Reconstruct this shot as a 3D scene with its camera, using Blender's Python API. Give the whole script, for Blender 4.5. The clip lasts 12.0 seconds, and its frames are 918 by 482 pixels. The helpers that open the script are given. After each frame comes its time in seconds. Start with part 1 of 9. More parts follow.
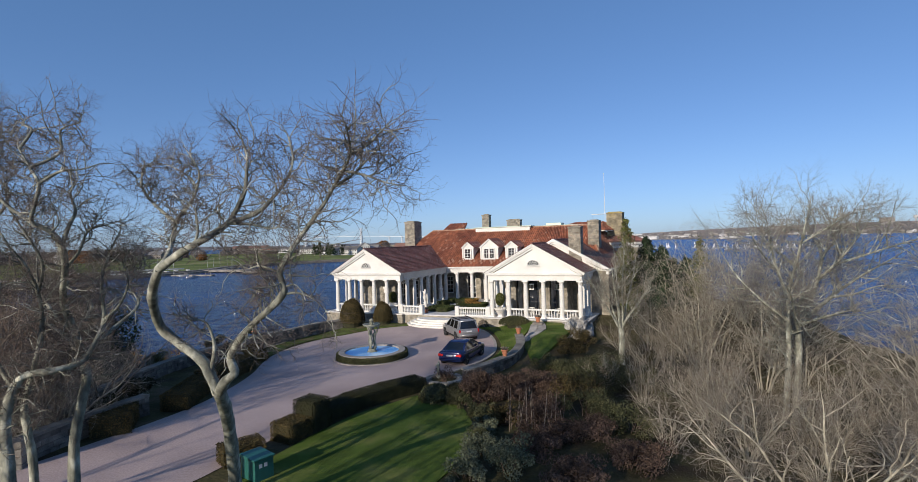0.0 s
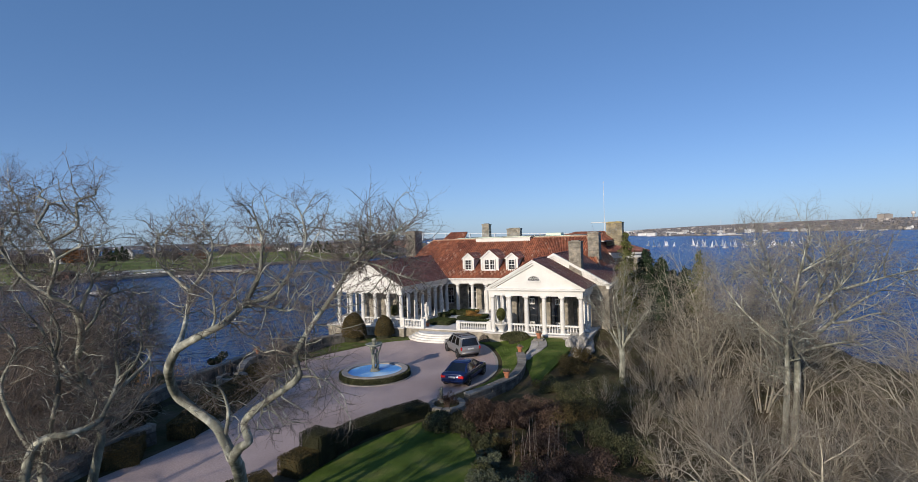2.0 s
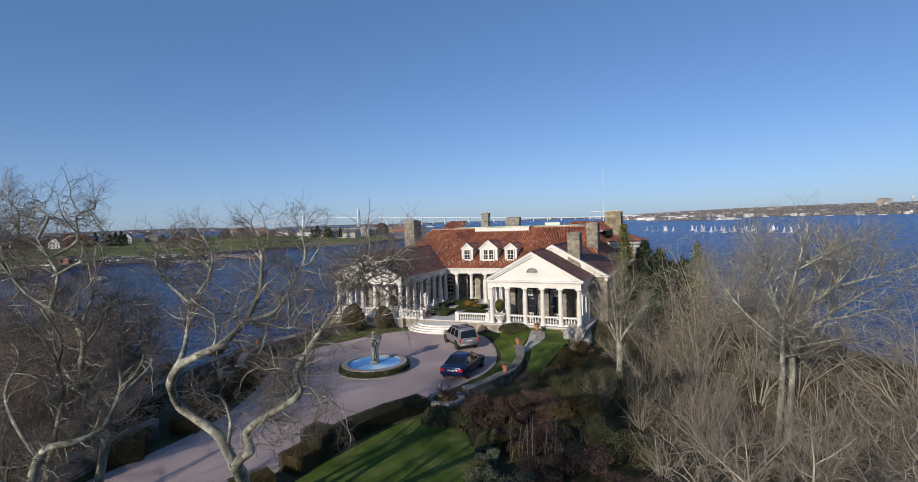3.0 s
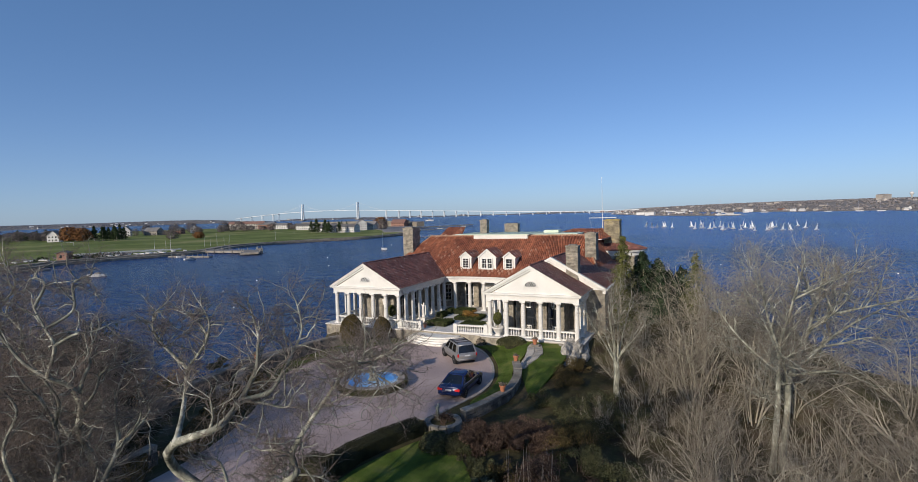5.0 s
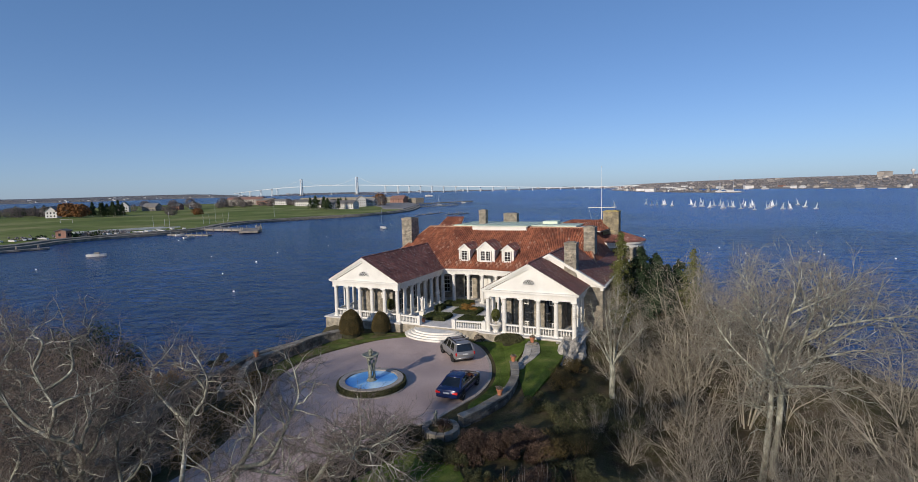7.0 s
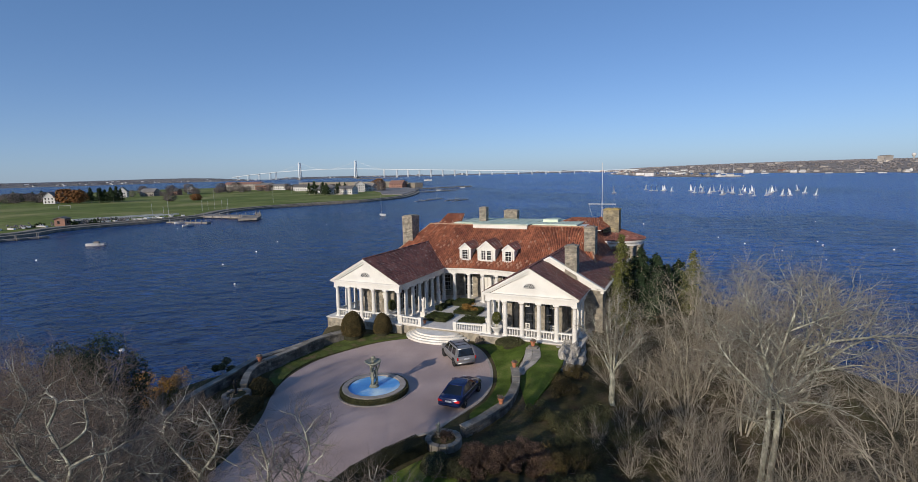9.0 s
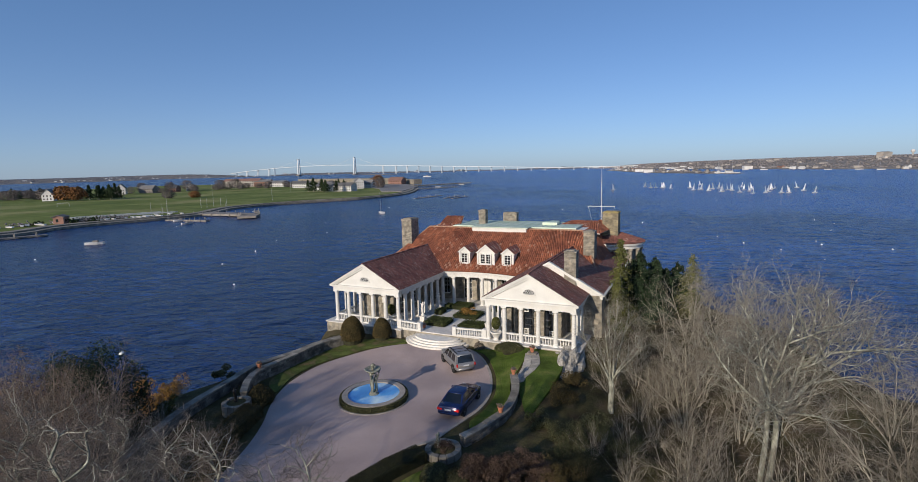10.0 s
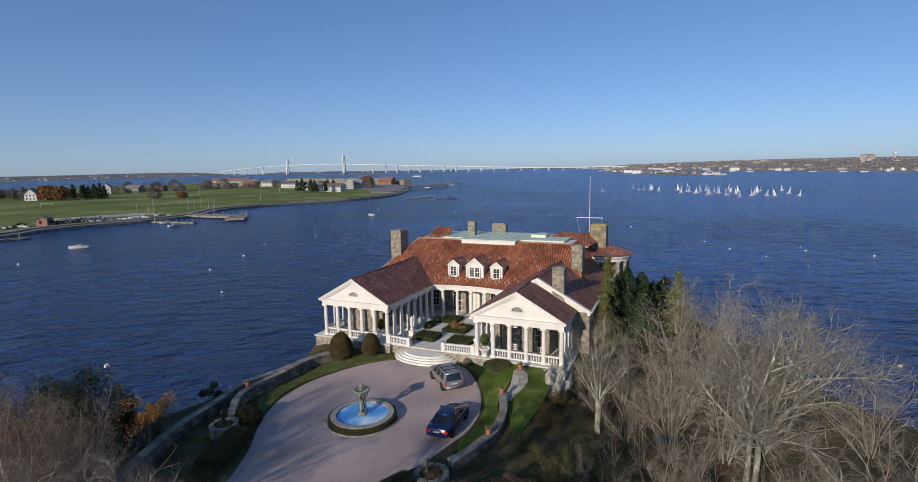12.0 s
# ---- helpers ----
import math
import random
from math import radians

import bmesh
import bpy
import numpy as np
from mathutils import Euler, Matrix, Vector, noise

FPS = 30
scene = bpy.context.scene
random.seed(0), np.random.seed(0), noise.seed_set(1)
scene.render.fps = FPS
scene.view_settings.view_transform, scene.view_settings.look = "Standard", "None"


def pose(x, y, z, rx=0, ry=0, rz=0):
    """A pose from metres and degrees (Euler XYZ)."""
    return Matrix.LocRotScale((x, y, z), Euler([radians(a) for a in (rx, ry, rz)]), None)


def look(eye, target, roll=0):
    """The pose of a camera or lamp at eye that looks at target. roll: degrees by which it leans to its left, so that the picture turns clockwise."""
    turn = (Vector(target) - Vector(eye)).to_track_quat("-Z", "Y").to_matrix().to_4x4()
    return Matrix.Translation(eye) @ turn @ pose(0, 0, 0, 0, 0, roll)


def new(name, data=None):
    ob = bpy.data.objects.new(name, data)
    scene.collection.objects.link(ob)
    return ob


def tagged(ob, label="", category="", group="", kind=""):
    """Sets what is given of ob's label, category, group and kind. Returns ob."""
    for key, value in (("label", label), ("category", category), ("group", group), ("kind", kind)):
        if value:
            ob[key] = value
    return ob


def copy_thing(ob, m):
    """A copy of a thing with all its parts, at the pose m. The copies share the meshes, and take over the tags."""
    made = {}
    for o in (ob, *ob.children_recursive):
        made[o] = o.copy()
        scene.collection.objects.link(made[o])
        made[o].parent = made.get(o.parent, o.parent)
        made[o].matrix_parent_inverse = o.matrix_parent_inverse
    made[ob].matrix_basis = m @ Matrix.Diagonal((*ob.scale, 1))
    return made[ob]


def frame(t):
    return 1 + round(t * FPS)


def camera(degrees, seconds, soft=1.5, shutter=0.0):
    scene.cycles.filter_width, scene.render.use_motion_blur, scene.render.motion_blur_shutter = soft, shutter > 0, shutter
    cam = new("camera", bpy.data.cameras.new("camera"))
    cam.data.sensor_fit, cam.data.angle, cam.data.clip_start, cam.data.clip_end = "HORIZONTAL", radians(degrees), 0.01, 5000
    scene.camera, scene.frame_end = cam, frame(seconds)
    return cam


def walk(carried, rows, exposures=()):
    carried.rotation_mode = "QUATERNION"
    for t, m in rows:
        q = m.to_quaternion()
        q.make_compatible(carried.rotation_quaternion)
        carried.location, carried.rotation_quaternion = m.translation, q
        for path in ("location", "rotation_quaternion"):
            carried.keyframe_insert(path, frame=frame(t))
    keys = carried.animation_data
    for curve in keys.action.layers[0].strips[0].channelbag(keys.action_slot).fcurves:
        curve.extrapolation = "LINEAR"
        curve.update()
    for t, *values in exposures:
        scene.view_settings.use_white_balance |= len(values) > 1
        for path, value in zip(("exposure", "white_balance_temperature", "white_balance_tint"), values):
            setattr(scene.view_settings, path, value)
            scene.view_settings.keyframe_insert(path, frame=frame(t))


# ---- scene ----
cam = camera(83.8, 12.0, 0.6)

PATH = [
    (0, (1.087, 3.801, 8.475), (1.071, 5.801, 8.473), -1.8),
    (0.5, (0.995, 3.663, 9.076), (0.981, 5.663, 9.072), -1.9),
    (1, (0.905, 3.522, 9.537), (0.894, 5.522, 9.533), -1.9),
    (1.5, (0.89, 3.531, 9.933), (0.879, 5.531, 9.927), -1.9),
    (2, (0.91, 3.524, 10.263), (0.899, 5.524, 10.247), -1.9),
    (2.5, (0.938, 3.491, 10.603), (0.928, 5.491, 10.553), -1.9),
    (4.5, (0.998, 3.44, 12.331), (0.99, 5.437, 12.227), -1.7),
    (5, (1.065, 3.542, 12.827), (1.058, 5.539, 12.722), -1.6),
    (5.5, (1.187, 3.663, 13.338), (1.18, 5.658, 13.199), -1.7),
    (6, (1.279, 3.73, 13.898), (1.271, 5.72, 13.698), -1.5),
    (6.5, (1.271, 3.749, 14.418), (1.263, 5.738, 14.216), -1.4),
    (7, (1.196, 3.717, 14.902), (1.189, 5.707, 14.7), -1.4),
    (9, (1.045, 3.809, 16.789), (1.04, 5.791, 16.524), -1.4),
    (9.5, (1.026, 3.855, 17.246), (1.022, 5.836, 16.968), -1.4),
    (10, (1.043, 3.909, 17.693), (1.041, 5.889, 17.413), -1.4),
    (10.5, (1.089, 3.947, 18.136), (1.086, 5.927, 17.856), -1.4),
    (11, (1.141, 3.925, 18.588), (1.139, 5.905, 18.307), -1.3),
    (11.5, (1.118, 3.938, 19.035), (1.127, 5.918, 18.753), -1.2),
    (12, (1.153, 3.928, 19.382), (1.191, 5.908, 19.099), -1.1),
]
walk(cam, [(t, look(eye, target, roll)) for t, eye, target, roll in PATH], [(0.0, -0.03, 5930, 13), (2.0, -0.1, 5950, 13), (5.0, -0.14, 6010, 13), (12.0, -0.19, 6020, 13)])

# ---- world and sun ----
SUN_AZ, SUN_EL = radians(214.5), radians(19.0)
world = bpy.data.worlds.new("world")
scene.world = world
world.use_nodes = True
wn = world.node_tree.nodes
sky = wn.new("ShaderNodeTexSky")
sky.sky_type, sky.sun_disc = "NISHITA", False
sky.sun_elevation, sky.sun_rotation = SUN_EL, SUN_AZ
sky.altitude, sky.air_density, sky.dust_density, sky.ozone_density = 0.0, 0.6, 0.45, 3.0
haze = wn.new("ShaderNodeMixRGB")
haze.inputs[0].default_value, haze.inputs[2].default_value = 0.32, (1.15, 2.48, 4.55, 1)
world.node_tree.links.new(sky.outputs[0], haze.inputs[1])
# pale haze that thins out above the horizon all round
height = wn.new("ShaderNodeSeparateXYZ")
world.node_tree.links.new(wn.new("ShaderNodeTexCoord").outputs["Generated"], height.inputs[0])
thin = wn.new("ShaderNodeMath")
thin.operation, thin.inputs[1].default_value = "MULTIPLY", -11.0
world.node_tree.links.new(height.outputs[2], thin.inputs[0])
fade = wn.new("ShaderNodeMath")
fade.operation, fade.inputs[0].default_value = "POWER", math.e
world.node_tree.links.new(thin.outputs[0], fade.inputs[1])
share = wn.new("ShaderNodeMath")
share.operation, share.use_clamp, share.inputs[1].default_value = "MULTIPLY", True, 0.5
world.node_tree.links.new(fade.outputs[0], share.inputs[0])
low = wn.new("ShaderNodeMixRGB")
low.inputs[2].default_value = (3.3, 3.85, 4.1, 1)
world.node_tree.links.new(share.outputs[0], low.inputs[0])
world.node_tree.links.new(haze.outputs[0], low.inputs[1])
world.node_tree.links.new(low.outputs[0], wn["Background"].inputs[0])
wn["Background"].inputs[1].default_value = 0.131
sun = new("sun", bpy.data.lights.new("sun", "SUN"))
sun.data.energy, sun.data.angle, sun.data.color = 4.9, radians(0.55), (1.0, 0.84, 0.62)
sun_from = Vector((math.sin(SUN_AZ) * math.cos(SUN_EL), math.cos(SUN_AZ) * math.cos(SUN_EL), math.sin(SUN_EL)))
sun.matrix_world = look(sun_from * 100, (0, 0, 0))
scene.view_settings.exposure = 0.0


# ---- materials ----
def mat(name, c1, c2=None, scale=3.0, rough=0.8, bump=0.0, bscale=30.0, metal=0.0, c3=None, fine=20.0, island=0.0, rnd=0.0, spec=0.5, stretch=None, amp=0.2, chips=None):
    m = bpy.data.materials.new(name)
    m.use_nodes = True
    nt = m.node_tree
    n, l = nt.nodes, nt.links
    b = n["Principled BSDF"]
    b.inputs["Roughness"].default_value, b.inputs["Metallic"].default_value = rough, metal
    b.inputs["Specular IOR Level"].default_value = spec
    co = n.new("ShaderNodeTexCoord").outputs["Object"]
    if stretch:
        mp = n.new("ShaderNodeMapping")
        mp.inputs["Scale"].default_value = stretch
        l.new(co, mp.inputs[0])
        co = mp.outputs[0]
    n1 = n.new("ShaderNodeTexNoise")
    n1.inputs["Scale"].default_value, n1.inputs["Detail"].default_value = scale, 6
    l.new(co, n1.inputs["Vector"])
    ramp = n.new("ShaderNodeValToRGB")
    e = ramp.color_ramp.elements
    e[0].position, e[0].color = 0.32, (*c1, 1)
    e[1].position, e[1].color = 0.68, (*(c2 or c1), 1)
    if c3:
        k = e.new(0.5)
        k.color = (*c3, 1)
    l.new(n1.outputs[0], ramp.inputs[0])
    n2 = n.new("ShaderNodeTexNoise")
    n2.inputs["Scale"].default_value, n2.inputs["Detail"].default_value = fine, 4
    l.new(co, n2.inputs["Vector"])
    mr = n.new("ShaderNodeMapRange")
    mr.inputs[1].default_value, mr.inputs[2].default_value, mr.inputs[3].default_value, mr.inputs[4].default_value = 0.3, 0.7, 1 - amp, 1 + amp * 0.9
    l.new(n2.outputs[0], mr.inputs[0])
    value = mr.outputs[0]
    for amount, node, out in ((island, "ShaderNodeNewGeometry", "Random Per Island"), (rnd, "ShaderNodeObjectInfo", "Random")):
        if amount:
            src = n.new(node)
            r = n.new("ShaderNodeMapRange")
            r.inputs[3].default_value, r.inputs[4].default_value = 1 - amount, 1 + amount
            l.new(src.outputs[out], r.inputs[0])
            mul = n.new("ShaderNodeMath")
            mul.operation = "MULTIPLY"
            l.new(value, mul.inputs[0])
            l.new(r.outputs[0], mul.inputs[1])
            value = mul.outputs[0]
    mx = n.new("ShaderNodeVectorMath")
    mx.operation = "SCALE"
    l.new(ramp.outputs[0], mx.inputs[0])
    l.new(value, mx.inputs["Scale"])
    colour = mx.outputs[0]
    if chips:
        # a share of the single pieces is weathered to another colour
        geo = n.new("ShaderNodeNewGeometry")
        few = n.new("ShaderNodeMath")
        few.operation = "MULTIPLY"
        few.inputs[1].default_value = 7.31
        part_of = n.new("ShaderNodeMath")
        part_of.operation = "FRACT"
        worn = n.new("ShaderNodeMapRange")
        worn.inputs[1].default_value, worn.inputs[2].default_value = 1 - chips[0] * 1.5, 1 - chips[0] * 0.5
        mix = n.new("ShaderNodeMix")
        mix.data_type = "RGBA"
        mix.inputs[7].default_value = (*chips[1], 1)
        l.new(geo.outputs["Random Per Island"], few.inputs[0])
        l.new(few.outputs[0], part_of.inputs[0])
        l.new(part_of.outputs[0], worn.inputs[0])
        l.new(worn.outputs[0], mix.inputs[0])
        l.new(colour, mix.inputs[6])
        colour = mix.outputs[2]
    l.new(colour, b.inputs["Base Color"])
    if bump:
        n3 = n.new("ShaderNodeTexNoise")
        n3.inputs["Scale"].default_value, n3.inputs["Detail"].default_value = bscale, 5
        l.new(co, n3.inputs["Vector"])
        bp = n.new("ShaderNodeBump")
        bp.inputs["Strength"].default_value, bp.inputs["Distance"].default_value = min(1.0, bump), 0.05
        l.new(n3.outputs[0], bp.inputs["Height"])
        l.new(bp.outputs[0], b.inputs["Normal"])
    return m


WHITE = mat("white_paint", (0.60, 0.595, 0.56), (0.70, 0.695, 0.66), 0.8, 0.55, 0.08, 25)
MARBLE = mat("pale_stone", (0.62, 0.60, 0.55), (0.76, 0.74, 0.69), 1.5, 0.6, 0.1, 20)
PATHSTONE = mat("worn_path_flags", (0.24, 0.23, 0.21), (0.38, 0.36, 0.33), 1.4, 0.85, 0.2, 12, rnd=0.15)
PAVING = mat("terrace_paving", (0.50, 0.49, 0.47), (0.64, 0.62, 0.58), 1.2, 0.75, 0.1, 12, rnd=0.08)
STONE = mat("grey_granite", (0.15, 0.135, 0.105), (0.335, 0.295, 0.225), 2.2, 0.9, 0.6, 9, c3=(0.25, 0.23, 0.19), island=0.22)
WALLSTONE = mat("weathered_wall_stone", (0.075, 0.07, 0.062), (0.20, 0.185, 0.16), 1.7, 0.92, 0.7, 8, c3=(0.13, 0.122, 0.105), island=0.42)
COPING = mat("lichened_coping_stone", (0.13, 0.12, 0.105), (0.26, 0.245, 0.21), 1.3, 0.9, 0.4, 10, rnd=0.3)
MOSSED = mat("lichen_speckled_stone", (0.17, 0.15, 0.105), (0.37, 0.31, 0.175), 1.6, 0.95, 0.5, 9, c3=(0.27, 0.235, 0.16), island=0.22)
LICHEN = mat("lichen_topped_stone", (0.22, 0.19, 0.12), (0.42, 0.33, 0.10), 1.4, 0.95, 0.5, 9, island=0.2)
TILE_RED = mat("orange_clay_pantile", (0.185, 0.060, 0.032), (0.33, 0.118, 0.058), 0.5, 0.8, 0.25, 14, c3=(0.245, 0.088, 0.046), island=0.32, fine=5, chips=(0.05, (0.42, 0.25, 0.17)))
TILE_BROWN = mat("dark_clay_shingle", (0.14, 0.056, 0.042), (0.255, 0.108, 0.082), 0.6, 0.8, 0.25, 14, c3=(0.195, 0.08, 0.06), island=0.42, fine=5, chips=(0.05, (0.36, 0.25, 0.20)))
RIDGE = mat("mortared_ridge_tile", (0.25, 0.13, 0.08), (0.42, 0.27, 0.18), 1.5, 0.85, 0.2, 14)
COPPER = mat("verdigris_copper_roof", (0.44, 0.55, 0.43), (0.60, 0.68, 0.55), 0.5, 0.6, 0.1, 8)
DRIVE = mat("mauve_gravel_drive", (0.315, 0.25, 0.24), (0.465, 0.37, 0.348), 0.22, 0.95, 0.55, 30, c3=(0.39, 0.31, 0.294), fine=12, amp=0.16)
KERB = mat("granite_kerb", (0.25, 0.23, 0.21), (0.36, 0.33, 0.30), 2.0, 0.9, 0.3, 14)
GRASS = mat("mown_grass", (0.054, 0.084, 0.012), (0.165, 0.185, 0.048), 0.6, 0.95, 1.0, 45, c3=(0.088, 0.135, 0.021), fine=30, spec=0.15, amp=0.5)
WORN = mat("worn_mown_grass", (0.16, 0.125, 0.07), (0.13, 0.16, 0.045), 0.8, 0.95, 1.0, 45, c3=(0.075, 0.10, 0.025), fine=22, spec=0.15, amp=0.5)
LITTER = mat("leaf_litter_ground", (0.045, 0.036, 0.024), (0.11, 0.085, 0.055), 0.5, 0.97, 0.9, 8, c3=(0.07, 0.065, 0.03), fine=6, spec=0.1)
ROCK = mat("pale_ledge_rock", (0.2, 0.19, 0.165), (0.47, 0.445, 0.395), 2.6, 0.92, 0.9, 6, c3=(0.35, 0.33, 0.29))
BARK = mat("pale_plane_bark", (0.125, 0.13, 0.108), (0.49, 0.495, 0.415), 3.2, 0.9, 0.4, 12, c3=(0.225, 0.23, 0.185), fine=7, stretch=(1, 1, 0.5), amp=0.4)
TWIG = mat("grey_brown_twig", (0.085, 0.07, 0.06), (0.19, 0.16, 0.138), 1.0, 0.9, island=0.25)
BARK_BROWN = mat("brown_bark", (0.09, 0.076, 0.06), (0.25, 0.215, 0.17), 2.5, 0.92, 0.4, 12, fine=9, stretch=(1, 1, 0.4))
BARK_TAN = mat("tan_bark", (0.19, 0.175, 0.132), (0.48, 0.45, 0.355), 2.5, 0.92, 0.4, 12, fine=9, stretch=(1, 1, 0.4))
TWIG_TAN = mat("tan_twig", (0.13, 0.112, 0.088), (0.28, 0.243, 0.192), 0.5, 0.9, island=0.25)
TWIG_DARK = mat("dark_brown_twig", (0.07, 0.05, 0.036), (0.15, 0.112, 0.082), 0.5, 0.9, island=0.3)
TWIG_RUST = mat("rust_brown_twig", (0.125, 0.088, 0.065), (0.26, 0.185, 0.136), 0.5, 0.9, island=0.3)
TWIG_RED = mat("russet_twig", (0.125, 0.104, 0.081), (0.27, 0.225, 0.178), 0.5, 0.9, island=0.3)
SERE = mat("sere_brown_twigs_and_leaves", (0.085, 0.06, 0.04), (0.215, 0.155, 0.105), 1.1, 0.9, island=0.4, spec=0.15)
DRIED = mat("dried_flower_heads", (0.052, 0.036, 0.027), (0.14, 0.096, 0.073), 1.2, 0.9, island=0.4, spec=0.15)
# leaf colour includes the tree shade that lies over the long hedge
HEDGE = mat("clipped_box_leaves_shaded", (0.017, 0.02, 0.008), (0.046, 0.046, 0.018), 1.5, 0.8, island=0.4, spec=0.3)
PARTERRE = mat("clipped_green_box", (0.022, 0.034, 0.009), (0.062, 0.078, 0.024), 1.2, 0.85, island=0.4, spec=0.2)
HEDGE_BROWN = mat("bronzed_hedge_leaves", (0.055, 0.045, 0.018), (0.12, 0.09, 0.035), 1.5, 0.85, island=0.4, spec=0.2)
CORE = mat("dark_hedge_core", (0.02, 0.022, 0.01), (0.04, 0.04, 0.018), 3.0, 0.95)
PINE = mat("dark_pine_needles", (0.01, 0.021, 0.011), (0.028, 0.047, 0.021), 1.0, 0.85, island=0.4, spec=0.2)
CEDAR = mat("olive_cedar_sprays", (0.05, 0.06, 0.016), (0.12, 0.125, 0.035), 1.0, 0.85, island=0.4, spec=0.2)
AUTUMN = mat("ochre_autumn_leaves", (0.19, 0.105, 0.025), (0.34, 0.20, 0.055), 1.0, 0.85, island=0.35, spec=0.2)
OAKLEAF = mat("rust_oak_leaves", (0.16, 0.07, 0.025), (0.28, 0.13, 0.05), 1.0, 0.85, island=0.35, spec=0.2)
SAGE = mat("sage_grey_leaves", (0.06, 0.075, 0.045), (0.15, 0.165, 0.11), 1.0, 0.85, island=0.4, spec=0.2)
OLIVE = mat("grey_green_shrub_leaves", (0.04, 0.046, 0.02), (0.105, 0.105, 0.05), 1.0, 0.85, island=0.4, spec=0.2)
POOL_WALL = mat("blue_pool_plaster", (0.05, 0.24, 0.68), (0.66, 0.84, 0.92), 0.45, 0.5, c3=(0.11, 0.38, 0.78))
VERDIGRIS = mat("verdigris_bronze", (0.085, 0.09, 0.068), (0.33, 0.34, 0.275), 5.0, 0.7, 0.3, 20)
TERRACOTTA = mat("terracotta", (0.32, 0.12, 0.06), (0.45, 0.19, 0.10), 4.0, 0.85, 0.15, 20)
RUBBER = mat("tyre_rubber", (0.012, 0.012, 0.012), (0.02, 0.02, 0.02), 6.0, 0.85)
ALLOY = mat("silver_alloy", (0.45, 0.45, 0.46), (0.55, 0.55, 0.56), 6.0, 0.35, metal=0.9)
SUV_PAINT = mat("pewter_car_paint", (0.25, 0.25, 0.255), (0.28, 0.28, 0.285), 3.0, 0.28, metal=0.45)
NAVY_PAINT = mat("navy_car_paint", (0.008, 0.016, 0.07), (0.01, 0.02, 0.085), 3.0, 0.18, metal=0.2, spec=0.8)
GREEN_BOX = mat("green_cabinet_paint", (0.012, 0.085, 0.072), (0.025, 0.125, 0.105), 2.0, 0.5, 0.1, 8)
RED_LENS = mat("red_lens", (0.45, 0.012, 0.012), (0.55, 0.02, 0.02), 3.0, 0.25)
PLATE = mat("plate_white", (0.55, 0.57, 0.6), (0.6, 0.62, 0.65), 3.0, 0.4)
IRON = mat("black_iron", (0.02, 0.02, 0.02), (0.035, 0.033, 0.03), 5.0, 0.6, metal=0.5)


def glass(name, tint, rough=0.06):
    m = bpy.data.materials.new(name)
    m.use_nodes = True
    b = m.node_tree.nodes["Principled BSDF"]
    b.inputs["Base Color"].default_value = (*tint, 1)
    b.inputs["Roughness"].default_value = rough
    b.inputs["Specular IOR Level"].default_value = 0.9
    return m


GLASS = glass("dark_window_glass", (0.018, 0.022, 0.028))
CAR_GLASS = glass("tinted_car_glass", (0.008, 0.009, 0.011), 0.04)


